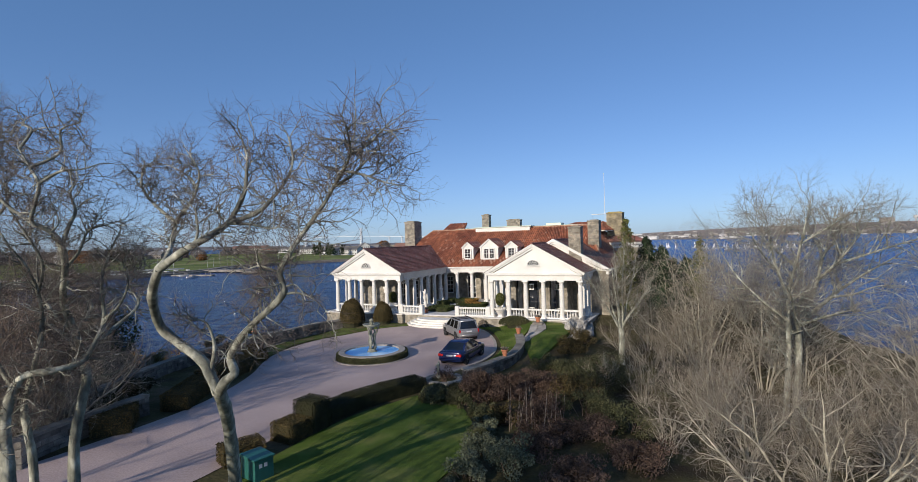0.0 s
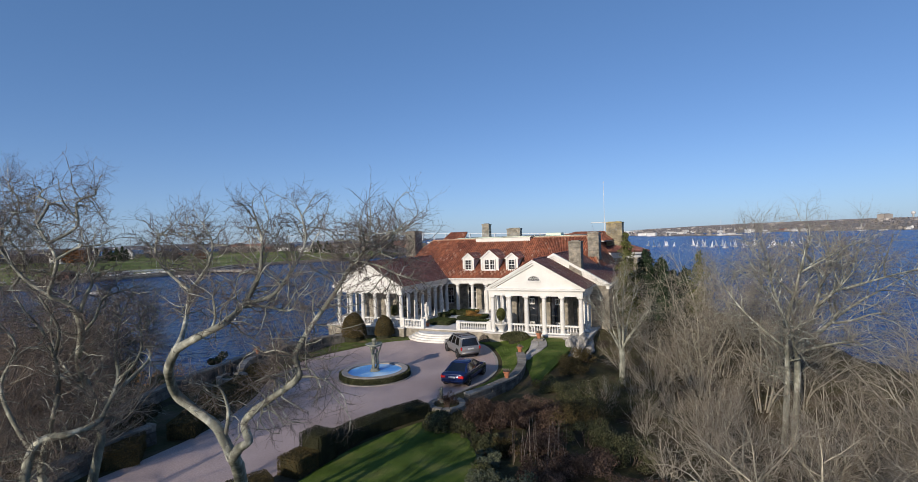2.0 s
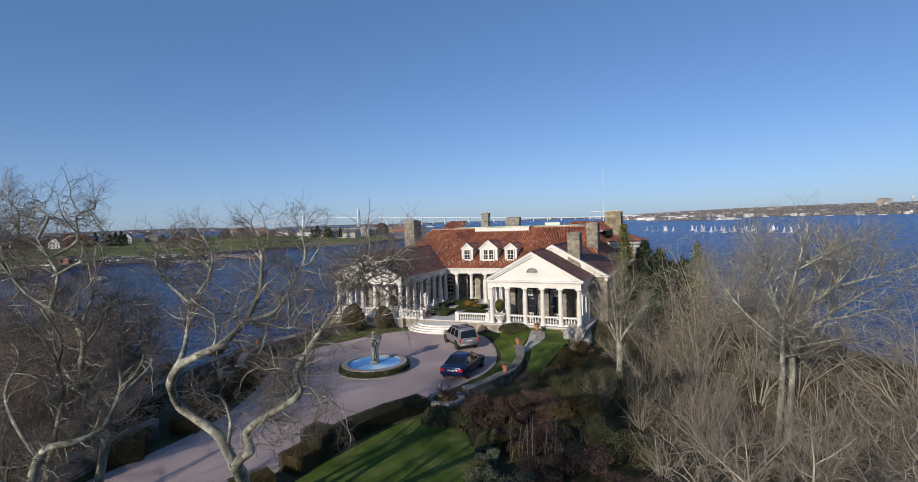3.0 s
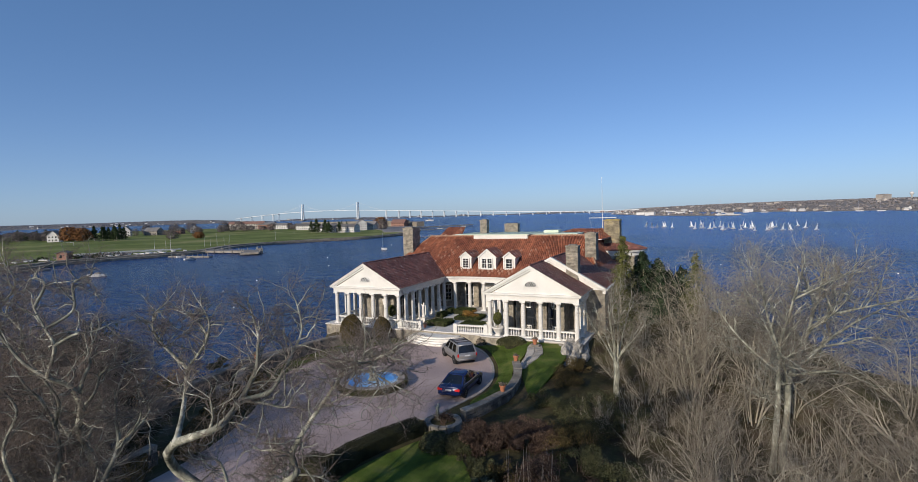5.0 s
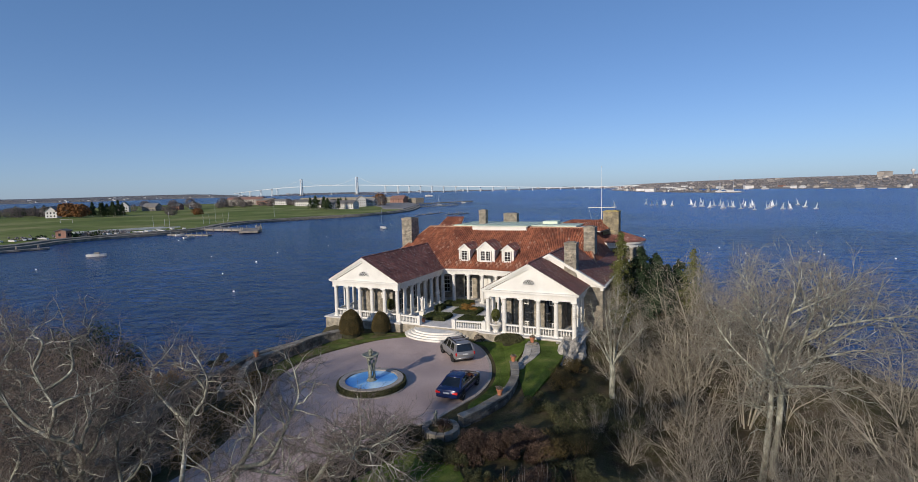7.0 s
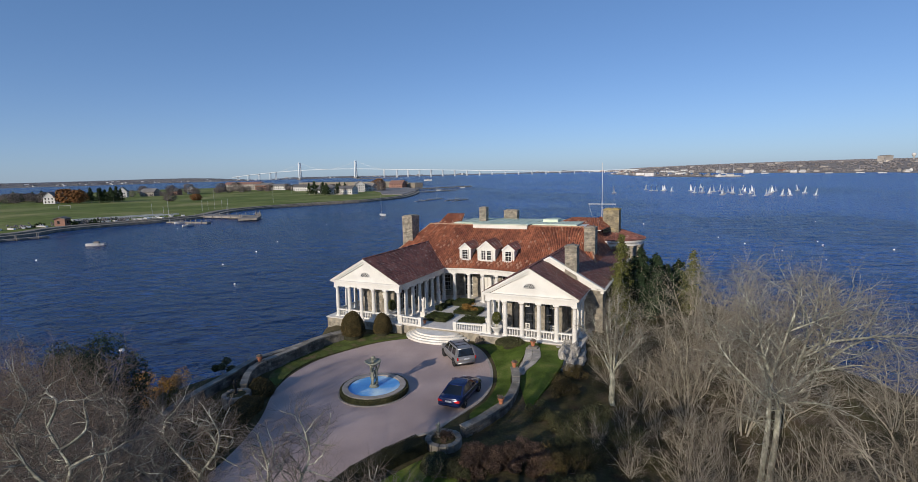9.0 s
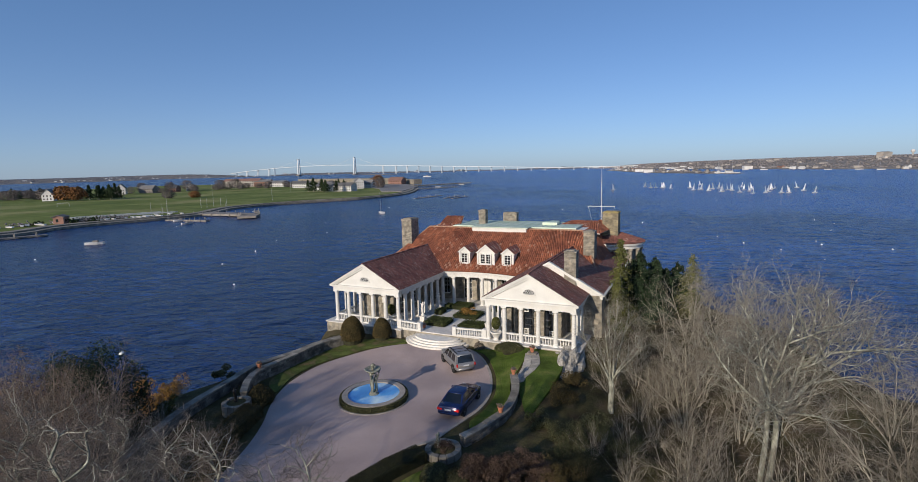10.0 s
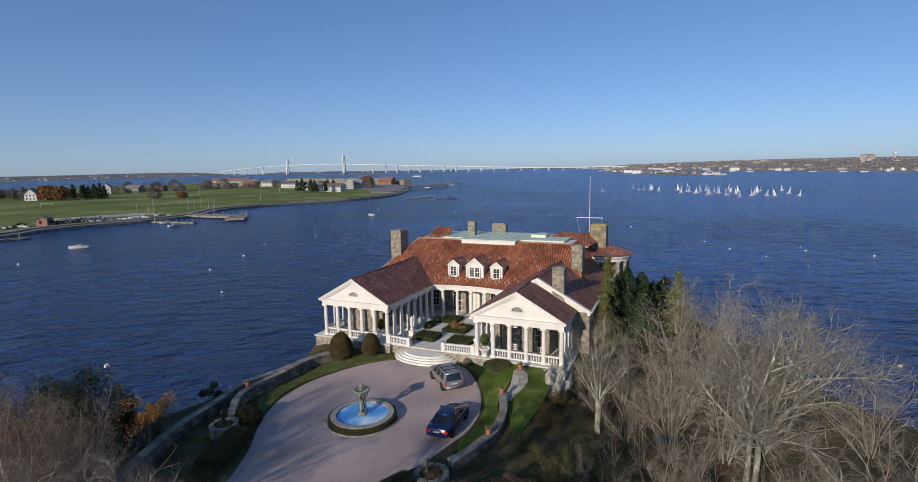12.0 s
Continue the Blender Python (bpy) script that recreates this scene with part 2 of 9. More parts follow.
def water_mat(name, deep, bright_blue, s1, s2, strength, rough):
    m = bpy.data.materials.new(name)
    m.use_nodes = True
    n, l = m.node_tree.nodes, m.node_tree.links
    b = n["Principled BSDF"]
    b.inputs["Roughness"].default_value, b.inputs["IOR"].default_value, b.inputs["Specular IOR Level"].default_value = rough, 1.33, 0.26
    co = n.new("ShaderNodeTexCoord").outputs["Object"]
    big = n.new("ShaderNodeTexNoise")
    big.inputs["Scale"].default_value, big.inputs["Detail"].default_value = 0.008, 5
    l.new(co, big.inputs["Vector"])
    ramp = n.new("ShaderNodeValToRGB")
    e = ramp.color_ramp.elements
    e[0].position, e[0].color, e[1].position, e[1].color = 0.35, (*deep, 1), 0.65, (*bright_blue, 1)
    # brighter sky reflection towards the right, put into the base colour along x
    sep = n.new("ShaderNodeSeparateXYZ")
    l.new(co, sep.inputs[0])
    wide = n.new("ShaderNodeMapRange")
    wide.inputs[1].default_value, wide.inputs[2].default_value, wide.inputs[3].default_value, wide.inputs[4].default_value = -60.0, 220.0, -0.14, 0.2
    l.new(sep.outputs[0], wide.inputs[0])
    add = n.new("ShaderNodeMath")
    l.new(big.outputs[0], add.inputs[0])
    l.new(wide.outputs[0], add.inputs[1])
    # light and dark ripple facets put into the colour: short streaks across the wind
    facet_map = n.new("ShaderNodeMapping")
    facet_map.inputs["Rotation"].default_value, facet_map.inputs["Scale"].default_value = (0, 0, radians(8)), (0.6, 1.0, 1.0)
    l.new(co, facet_map.inputs[0])
    facets = n.new("ShaderNodeTexNoise")
    facets.inputs["Scale"].default_value, facets.inputs["Detail"].default_value, facets.inputs["Roughness"].default_value = 0.45, 6, 0.72
    l.new(facet_map.outputs[0], facets.inputs["Vector"])
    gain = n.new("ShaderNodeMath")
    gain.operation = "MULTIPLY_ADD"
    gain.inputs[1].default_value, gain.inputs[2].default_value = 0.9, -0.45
    l.new(facets.outputs[0], gain.inputs[0])
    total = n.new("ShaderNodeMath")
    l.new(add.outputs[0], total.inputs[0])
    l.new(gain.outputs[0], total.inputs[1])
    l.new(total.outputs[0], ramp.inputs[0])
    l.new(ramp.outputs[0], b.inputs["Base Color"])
    mp = n.new("ShaderNodeMapping")
    mp.inputs["Rotation"].default_value = (0, 0, radians(20))
    mp.inputs["Scale"].default_value = (0.5, 1.0, 1.0)
    l.new(co, mp.inputs[0])
    last = None
    for s, k, d in ((0.06, strength, 2.0), (0.21, strength, 4.6), (s1, strength, 2.6), (s2, strength, 0.9)):
        nz = n.new("ShaderNodeTexNoise")
        nz.inputs["Scale"].default_value, nz.inputs["Detail"].default_value = s, 4
        l.new(mp.outputs[0], nz.inputs["Vector"])
        bp = n.new("ShaderNodeBump")
        bp.inputs["Strength"].default_value, bp.inputs["Distance"].default_value = k, d
        l.new(nz.outputs[0], bp.inputs["Height"])
        if last:
            l.new(last, bp.inputs["Normal"])
        last = bp.outputs[0]
    l.new(last, b.inputs["Normal"])
    return m


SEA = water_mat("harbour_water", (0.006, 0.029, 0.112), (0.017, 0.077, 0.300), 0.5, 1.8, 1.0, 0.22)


# ---- building helpers ----
def part(name, bm, material, parent=None, label="", smooth=False):
    me = bpy.data.meshes.new(name)
    bmesh.ops.recalc_face_normals(bm, faces=bm.faces)
    bm.to_mesh(me)
    bm.free()
    return place(name, me, material, parent, label, smooth)


def place(name, me, material, parent=None, label="", smooth=False):
    if material and not me.materials:
        me.materials.append(material)
    if smooth:
        me.polygons.foreach_set("use_smooth", [True] * len(me.polygons))
    ob = new(name, me)
    ob.parent = parent
    return tagged(ob, label)


def thing(name, x=0.0, y=0.0, z=0.0, turn=0.0, label="", category="", group="", kind=""):
    ob = new(name)
    ob.empty_display_size = 0.2
    ob.matrix_world = pose(x, y, z, 0, 0, turn)
    return tagged(ob, label, category, group, kind)


def soup(name, verts, faces, material, parent=None, label="", smooth=False):
    me = bpy.data.meshes.new(name)
    me.from_pydata(verts, [], faces)
    return place(name, me, material, parent, label, smooth)


def box(bm, x0, y0, z0, x1, y1, z1, m=None):
    made = bmesh.ops.create_cube(bm, size=1, matrix=Matrix.Translation(((x0 + x1) / 2, (y0 + y1) / 2, (z0 + z1) / 2)) @ Matrix.Diagonal((abs(x1 - x0), abs(y1 - y0), abs(z1 - z0), 1)))
    if m is not None:
        bmesh.ops.transform(bm, matrix=m, verts=made["verts"])
    return made["verts"]


def bevel(bm, w=0.02, seg=1):
    bmesh.ops.bevel(bm, geom=bm.edges[:], offset=w, segments=seg, affect="EDGES", clamp_overlap=True)
    return bm


def lathe(bm, prof, seg=16, cx=0.0, cy=0.0, a0=0.0, a1=360.0):
    closed = abs(a1 - a0) > 359.9
    n = seg if closed else seg + 1
    rings = []
    for r, z in prof:
        rings.append([bm.verts.new((cx + r * math.cos(radians(a0 + (a1 - a0) * i / seg)), cy + r * math.sin(radians(a0 + (a1 - a0) * i / seg)), z)) for i in range(n)])
    for a, b in zip(rings, rings[1:]):
        for i in range(n if closed else n - 1):
            bm.faces.new((a[i], a[(i + 1) % n], b[(i + 1) % n], b[i]))
    for ring in (rings[0], rings[-1]):
        if closed:
            bm.faces.new(ring)
    return bm


def prism(bm, outline, z0, z1):
    lo = [bm.verts.new((x, y, z0)) for x, y in outline]
    hi = [bm.verts.new((x, y, z1)) for x, y in outline]
    n = len(lo)
    for i in range(n):
        bm.faces.new((lo[i], lo[(i + 1) % n], hi[(i + 1) % n], hi[i]))
    bm.faces.new(lo)
    bm.faces.new(hi)
    return bm


def wedge(bm, outline, y0, y1):
    """An outline in x and z, drawn out along y."""
    lo = [bm.verts.new((x, y0, z)) for x, z in outline]
    hi = [bm.verts.new((x, y1, z)) for x, z in outline]
    n = len(lo)
    for i in range(n):
        bm.faces.new((lo[i], lo[(i + 1) % n], hi[(i + 1) % n], hi[i]))
    bm.faces.new(lo)
    bm.faces.new(hi)
    return bm


def smooth_line(pts, per=6, closed=False):
    out, n = [], len(pts)
    for i in range(n if closed else n - 1):
        p = [np.array(pts[(i + k) % n] if closed else pts[min(max(i + k, 0), n - 1)], float) for k in (-1, 0, 1, 2)]
        for j in range(per):
            t = j / per
            out.append(0.5 * (2 * p[1] + (p[2] - p[0]) * t + (2 * p[0] - 5 * p[1] + 4 * p[2] - p[3]) * t * t + (3 * p[1] - p[0] - 3 * p[2] + p[3]) * t ** 3))
    if not closed:
        out.append(np.array(pts[-1], float))
    return out


def sweep(bm, line, w, z0, z1, side=0.0):
    """A strip of rectangular section along a line on the ground; side shifts it sideways."""
    line = [Vector((p[0], p[1], 0)) for p in line]
    rings = []
    for i, p in enumerate(line):
        d = (line[min(i + 1, len(line) - 1)] - line[max(i - 1, 0)]).normalized()
        s = Vector((d.y, -d.x, 0))
        a, b = p + s * (side - w / 2), p + s * (side + w / 2)
        rings.append([bm.verts.new((q.x, q.y, z)) for q, z in ((a, z0), (b, z0), (b, z1), (a, z1))])
    for a, b in zip(rings, rings[1:]):
        for i in range(4):
            bm.faces.new((a[i], a[(i + 1) % 4], b[(i + 1) % 4], b[i]))
    bm.faces.new(rings[0])
    bm.faces.new(rings[-1])
    return bm


def shared(name, me, material, parent, mats):
    for m in mats:
        ob = place(name, me, material, parent)
        ob.matrix_basis = m


# ---- land and water ----
SEA_Z = -5.3
SHORE = [(-75, -90), (-38, -30), (-32, 8), (-30, 30), (-27, 44), (-21, 51), (-17, 57), (-17.5, 63), (-13, 73), (-8, 83), (2, 94), (14, 100), (28, 96), (35, 86), (36, 74), (34, 64), (36, 52), (42, 40), (47, 22), (54, -10), (80, -90)]


def smoothstep(t):
    t = np.clip(t, 0, 1)
    return t * t * (3 - 2 * t)


def inside_distance(x, y, outline):
    d = np.full(np.shape(x), 1e9)
    odd = np.zeros(np.shape(x), bool)
    for (ax, ay), (bx, by) in zip(outline, outline[1:] + outline[:1]):
        ex, ey = bx - ax, by - ay
        t = np.clip(((x - ax) * ex + (y - ay) * ey) / (ex * ex + ey * ey), 0, 1)
        d = np.minimum(d, np.hypot(x - ax - t * ex, y - ay - t * ey))
        cross = (ay > y) != (by > y)
        odd ^= cross & (x < ex * (y - ay) / (ey if ey else 1e-9) + ax)
    return np.where(odd, d, -d)


DRIVE_EDGE = [(1.65, 51.7), (2.75, 49.8), (3.4, 47.1), (3.52, 44.9), (3.2, 42.1), (2.35, 39.8), (1.3, 38.3), (0.2, 36.9), (-1.0, 35.4), (-2.6, 34.5), (-4.3, 33.0), (-5.6, 31.4), (-6.7, 29.6), (-7.3, 27.4), (-7.9, 25.2), (-9.1, 22.2), (-11.0, 19.0), (-14.0, 14.0), (-17.5, 8), (-21, 0), (-24, -10),
              (-31, -8), (-27.5, 3), (-23, 13), (-19.2, 19.5), (-17.2, 23.2), (-15.9, 25.8), (-14.7, 28.4), (-13.7, 31.2), (-13.25, 34.5), (-13.3, 37.9), (-13.8, 41), (-13.95, 43.4), (-13.6, 46), (-12.5, 48.7), (-10.8, 50.8), (-8.8, 52.2), (-6.6, 53.1), (-4.3, 53.6), (-1.0, 53.4)]


def swell(x, y):
    """The ground's slight climb towards the entrance steps."""
    into = (np.asarray(x, float) + 0.99) * math.sin(radians(25)) + (np.asarray(y, float) - 54.19) * math.cos(radians(25))
    return 0.3 * smoothstep((into + 7.0) / 4.5)


def lawn_rise(x, y):
    """The bank of lawn that climbs from the drive to the right-hand porch."""
    x, y = np.asarray(x, float), np.asarray(y, float)
    out = -inside_distance(x, y, DRIVE_EDGE)
    bank = 0.97 * smoothstep((out - 0.3) / 3.9) * smoothstep((y - 36.5) / 6.5) * smoothstep((x - 1.6) / 2.2)
    return np.maximum(bank, swell(x, y))


def top_height(x, y):
    right = smoothstep((x - 5.5) / 14) * smoothstep((53 - y) / 8)
    back = smoothstep((y - 60) / 18)
    left = smoothstep((-20.5 - x) / 7)
    return -0.03 + lawn_rise(x, y) - 2.3 * right - 1.6 * back - 1.8 * left


def ground_z(x, y):
    x, y = np.asarray(x, float), np.asarray(y, float)
    d = inside_distance(x, y, SHORE)
    rough = 0.25 * np.sin(x * 0.9 + 1.3 * np.sin(y * 0.5)) * np.sin(y * 0.8 + x * 0.21) * smoothstep((np.abs(x + 5) - 13) / 6)
    return -8.0 + (top_height(x, y) + 8.0) * smoothstep((d + 2.5) / 6.5) + rough


xs, ys = np.arange(-90, 95, 1.0), np.arange(-92, 108, 1.0)
gx, gy = np.meshgrid(xs, ys)
gz = ground_z(gx, gy)
verts = np.stack([gx.ravel(), gy.ravel(), gz.ravel()], 1).tolist()
w = len(xs)
faces = [(j * w + i, j * w + i + 1, (j + 1) * w + i + 1, (j + 1) * w + i) for j in range(len(ys) - 1) for i in range(w - 1)]
tagged(soup("ground", verts, faces, LITTER, smooth=True), "brown leaf-littered ground of the point", "ground", kind="structure")

bm = bmesh.new()
R = [(4850 * math.cos(radians(a)), 4850 * math.sin(radians(a))) for a in range(0, 360, 6)]
bm.faces.new([bm.verts.new((x, y, SEA_Z)) for x, y in R])
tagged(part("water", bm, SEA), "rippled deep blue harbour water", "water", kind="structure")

edge = smooth_line(DRIVE_EDGE, 5, True)


def net(line, cell):
    """A flat outline cut into a net of cells."""
    bm = bmesh.new()
    bm.faces.new([bm.verts.new((p[0], p[1], 0)) for p in line])
    for axis in (0, 1):
        lo, hi = min(p[axis] for p in line), max(p[axis] for p in line)
        n = Vector((1, 0, 0)) if axis == 0 else Vector((0, 1, 0))
        c = math.ceil(lo / cell) * cell
        while c < hi:
            bmesh.ops.bisect_plane(bm, geom=bm.verts[:] + bm.edges[:] + bm.faces[:], plane_co=n * c, plane_no=n)
            c += cell
    return bm


bm = net(edge, 1.0)
for v in bm.verts:
    v.co.z = float(swell(v.co.x, v.co.y))
bmesh.ops.triangulate(bm, faces=[f for f in bm.faces if len(f.verts) > 4])
tagged(part("road", bm, DRIVE), "mauve gravel drive and turning circle", "driveway", kind="structure")
bm = bmesh.new()
sweep(bm, edge[0:46], 0.22, -0.1, 0.03, 0.1)
for v in bm.verts:
    v.co.z += float(swell(v.co.x, v.co.y))
tagged(part("trim", bm, KERB), "pale granite edging of the drive", "kerb", kind="structure")


def lawn(outline, z, label, turf=None):
    """Turf laid over the ground's swell, cut into a fine net."""
    bm = net(smooth_line(outline, 5, True), 0.6)
    rim = [e for e in bm.edges if e.is_boundary]
    skirt = bmesh.ops.extrude_edge_only(bm, edges=rim)["geom"]
    down = {v for v in skirt if isinstance(v, bmesh.types.BMVert)}
    for v in bm.verts:
        v.co.z = z + float(lawn_rise(v.co.x, v.co.y)) - (0.3 if v in down else 0.0)
    bmesh.ops.triangulate(bm, faces=[f for f in bm.faces if len(f.verts) > 4])
    tagged(part("lawn", bm, turf or GRASS), label, "lawn", kind="structure")


lawn([(2.2, 51.8), (3.2, 50.0), (3.75, 47.1), (3.85, 44.9), (3.5, 42.0), (2.6, 39.6), (1.4, 37.6), (2.0, 36.2), (3.6, 37.6), (4.6, 40), (4.8, 43.0), (5.2, 44.4), (6.4, 47), (7.4, 50.2), (5.5, 52.2)], 0.06, "green lawn strip beside the drive")
lawn([(5.5, 42.6), (6.4, 44.0), (7.2, 45.0), (7.4, 49.4), (10.4, 48.4), (9.4, 44.8), (8.2, 42.0), (6.9, 39.9), (5.6, 38.2), (5.4, 40.6)], 0.04, "green lawn beyond the curved wall")
lawn([(-8.2, 21.0), (-6.3, 25.6), (-4.7, 28.8), (-3.0, 30.7), (-1.4, 32.1), (-0.4, 31.2), (0.5, 30.1), (1.0, 28.9), (1.35, 26.2), (1.0, 24.2), (0.3, 22.6), (-0.5, 21.0), (-2.4, 17), (-6, 13), (-10, 14), (-9.6, 18.5)], 0.02, "sunlit lawn crossed by branch shadows")
lawn([(-14.2, 43.5), (-13.9, 46.2), (-12.8, 48.9), (-11, 51.0), (-8.9, 52.5), (-6.6, 53.4), (-4.6, 53.9), (-4.9, 54.9), (-8.5, 55.3), (-11.2, 54.2), (-13.4, 51.8), (-14.8, 48.6), (-15.5, 45.6)], 0.04, "patchy grass verge along the sea wall", WORN)

# ---- the villa ----
FLOOR, ARCH, EAVE = 1.22, 4.65, 5.36
WINGS = {-1: (9.04, 3.97), 1: (9.28, 4.15)}  # each wing's middle and half its width
RISE = 0.56
house = thing("house", -0.99, 54.19, 0.0, -25.0, "white columned seaside villa with clay tiled roofs and grey stone walls", "house")


def hpart(name, bm, material, label="", parent=None, smooth=False):
    return part(name, bm, material, parent or house, label, smooth)


# podium and terrace
bm = bmesh.new()
prism(bm, [(-14.1, -0.65), (-4.45, -0.65), (-4.45, -0.25), (4.45, -0.25), (4.45, -0.65), (14.1, -0.65), (14.1, 6), (15.2, 6), (15.2, 33), (-13.6, 33), (-13.6, 6), (-14.1, 6)], -4.5, FLOOR - 0.1)
hpart("podium", bm, STONE, "grey stone podium under the villa")
bm = bmesh.new()
prism(bm, [(-14.2, -0.75), (-4.4, -0.75), (-4.4, -0.35), (4.4, -0.35), (4.4, -0.75), (14.2, -0.75), (14.2, 5.9), (-14.2, 5.9)], FLOOR - 0.1, FLOOR)
prism(bm, [(-14.2, 5.9), (14.2, 5.9), (14.2, 16), (-14.2, 16)], FLOOR - 0.1, FLOOR)
hpart("terrace_floor", bm, PAVING, "pale paved terrace floor")

# one column: plinth, base, tapered shaft, capital
bm = bmesh.new()
box(bm, -0.27, -0.27, 0, 0.27, 0.27, 0.1)
lathe(bm, [(0.26, 0.1), (0.27, 0.14), (0.25, 0.19), (0.215, 0.22), (0.215, 1.1), (0.205, 1.9), (0.18, 3.0), (0.2, 3.03), (0.18, 3.07), (0.25, 3.17), (0.26, 3.22)], 14)
box(bm, -0.28, -0.28, 3.22, 0.28, 0.28, 3.35)
COLUMN = bpy.data.meshes.new("column")
bmesh.ops.recalc_face_normals(bm, faces=bm.faces)
bm.to_mesh(COLUMN)
bm.free()
spots = []
for side in (-1, 1):
    (middle, half), bay = WINGS[side], WINGS[side][1] * 0.4
    c = side * middle
    spots += [(c - half + bay * i, 0.0) for i in range(6)]
    inner = c - side * half
    outer = c + side * half
    spots += [(inner, 1.5 * i) for i in range(1, 8)]
    spots += [(outer, 1.62 * i) for i in range(1, 4 if side < 0 else 3)]
CURVE = [(x, 11.0 - 0.03 * x * x) for x in (-3.6, -1.8, 0.0, 1.8, 3.6)]
spots += CURVE
shared("column", COLUMN, WHITE, house, [Matrix.Translation((x, y, FLOOR)) @ Matrix.Diagonal((1, 1, 1.024, 1)) for x, y in spots])

# balusters and rails
bm = bmesh.new()
lathe(bm, [(0.05, 0), (0.05, 0.05), (0.035, 0.08), (0.068, 0.2), (0.055, 0.32), (0.032, 0.46), (0.05, 0.53), (0.05, 0.58)], 7)
BALUSTER = bpy.data.meshes.new("baluster")
bm.to_mesh(BALUSTER)
bm.free()


def balustrade(ax, ay, bx, by, piers=False):
    a, b = Vector((ax, ay, 0)), Vector((bx, by, 0))
    n = (b - a).length
    turn = math.atan2(by - ay, bx - ax)
    m = Matrix.Translation((ax, ay, FLOOR)) @ Matrix.Rotation(turn, 4, "Z")
    bm = bmesh.new()
    box(bm, 0, -0.11, 0, n, 0.11, 0.12)
    box(bm, 0, -0.12, 0.70, n, 0.12, 0.84)
    if piers:
        box(bm, -0.02, -0.2, 0, 0.36, 0.2, 0.93)
        box(bm, n - 0.36, -0.2, 0, n + 0.02, 0.2, 0.93)
    bmesh.ops.transform(bm, matrix=m, verts=bm.verts)
    hpart("balustrade_rail", bm, WHITE)
    k = max(2, int((n - 0.3) / 0.21))
    lo, hi = (0.45, n - 0.45) if piers else (0.26, n - 0.26)
    shared("baluster", BALUSTER, WHITE, house, [m @ Matrix.Translation((lo + (hi - lo) * i / (k - 1), 0, 0.12)) for i in range(k)])


for side in (-1, 1):
    (middle, half), bay = WINGS[side], WINGS[side][1] * 0.4
    c = side * middle
    for i in range(0 if side < 0 else 1, 5):
        x = c - half + bay * i
        balustrade(x + 0.2, 0, x + bay - 0.2, 0)
    outer = c + side * half
    for i in range(3 if side < 0 else 2):
        balustrade(outer, 1.62 * i + 0.2, outer, 1.62 * i + 1.42)
balustrade(-4.95, -0.05, -2.15, -0.35, True)
balustrade(1.45, -0.35, 4.9, -0.05, True)

# round entrance steps
stairs = thing("entrance_steps", -0.99, 54.19, 0, -25.0, "broad rounded white stone steps to the terrace", "steps")
for i in range(4):
    bm = bmesh.new()
    k = 1 - 0.1 * i
    line = [(-0.35 + 3.5 * k * math.cos(radians(a)), -0.3 - 2.3 * k * math.sin(radians(a))) for a in range(0, 181, 9)]
    prism(bm, line, -0.06 if i == 0 else 0.3 + 0.17 * i, 0.3 + 0.17 * (i + 1))
    part("step", bevel(bm, 0.012), MARBLE, stairs)


# tiled slopes
def tiles(corners, cols, rows, arch, seed, lift=0.03):
    """Tiles over a slope given by its lower left, lower right, upper right and upper left corners."""
    rng = np.random.default_rng(seed)
    a, b, c, d = [np.array(p, float) for p in corners]
    nrm = np.cross(b - a, d - a)
    nrm /= np.linalg.norm(nrm)
    V, F = [], []
    at = lambda u, v: (a * (1 - u) + b * u) * (1 - v) + (d * (1 - u) + c * u) * v
    for j in range(rows):
        for i in range(cols):
            u0, u1, v0, v1 = i / cols, (i + 0.97) / cols, j / rows, min(1.0, (j + 1.12) / rows)
            j0, j1 = rng.normal(0, 0.006), rng.normal(0, 0.004)
            n0 = len(V)
            if arch:
                prof = ((0.0, 0.0), (0.2, 0.62), (0.5, 0.9), (0.8, 0.62), (1.0, 0.0))
            else:
                prof = ((0.0, 0.25), (1.0, 0.25))
            for v, up in ((v0, lift + j0), (v1, 0.006 + j1)):
                for f, h in prof:
                    V.append(at(u0 + (u1 - u0) * f, v) + nrm * (up + h * arch))
            k = len(prof)
            for q in range(k - 1):
                F.append((n0 + q, n0 + q + 1, n0 + k + q + 1, n0 + k + q))
            base = len(V)
            V.extend([at(u0, v0) + nrm * 0.0, at(u1, v0) + nrm * 0.0])
            F.append((n0, base, base + 1, n0 + k - 1) if k == 2 else (n0, base, base + 1, n0 + 4, n0 + 3, n0 + 2, n0 + 1))
    return [tuple(v) for v in V], F


def slab(bm, corners, thick):
    a, b, c, d = [Vector(p) for p in corners]
    nrm = (b - a).cross(d - a).normalized() * thick
    hi = [bm.verts.new(p - nrm * 0.15) for p in (a, b, c, d)]
    lo = [bm.verts.new(p - nrm) for p in (a, b, c, d)]
    for i in range(4):
        bm.faces.new((hi[i], hi[(i + 1) % 4], lo[(i + 1) % 4], lo[i]))
    bm.faces.new(hi)
    bm.faces.new(lo)


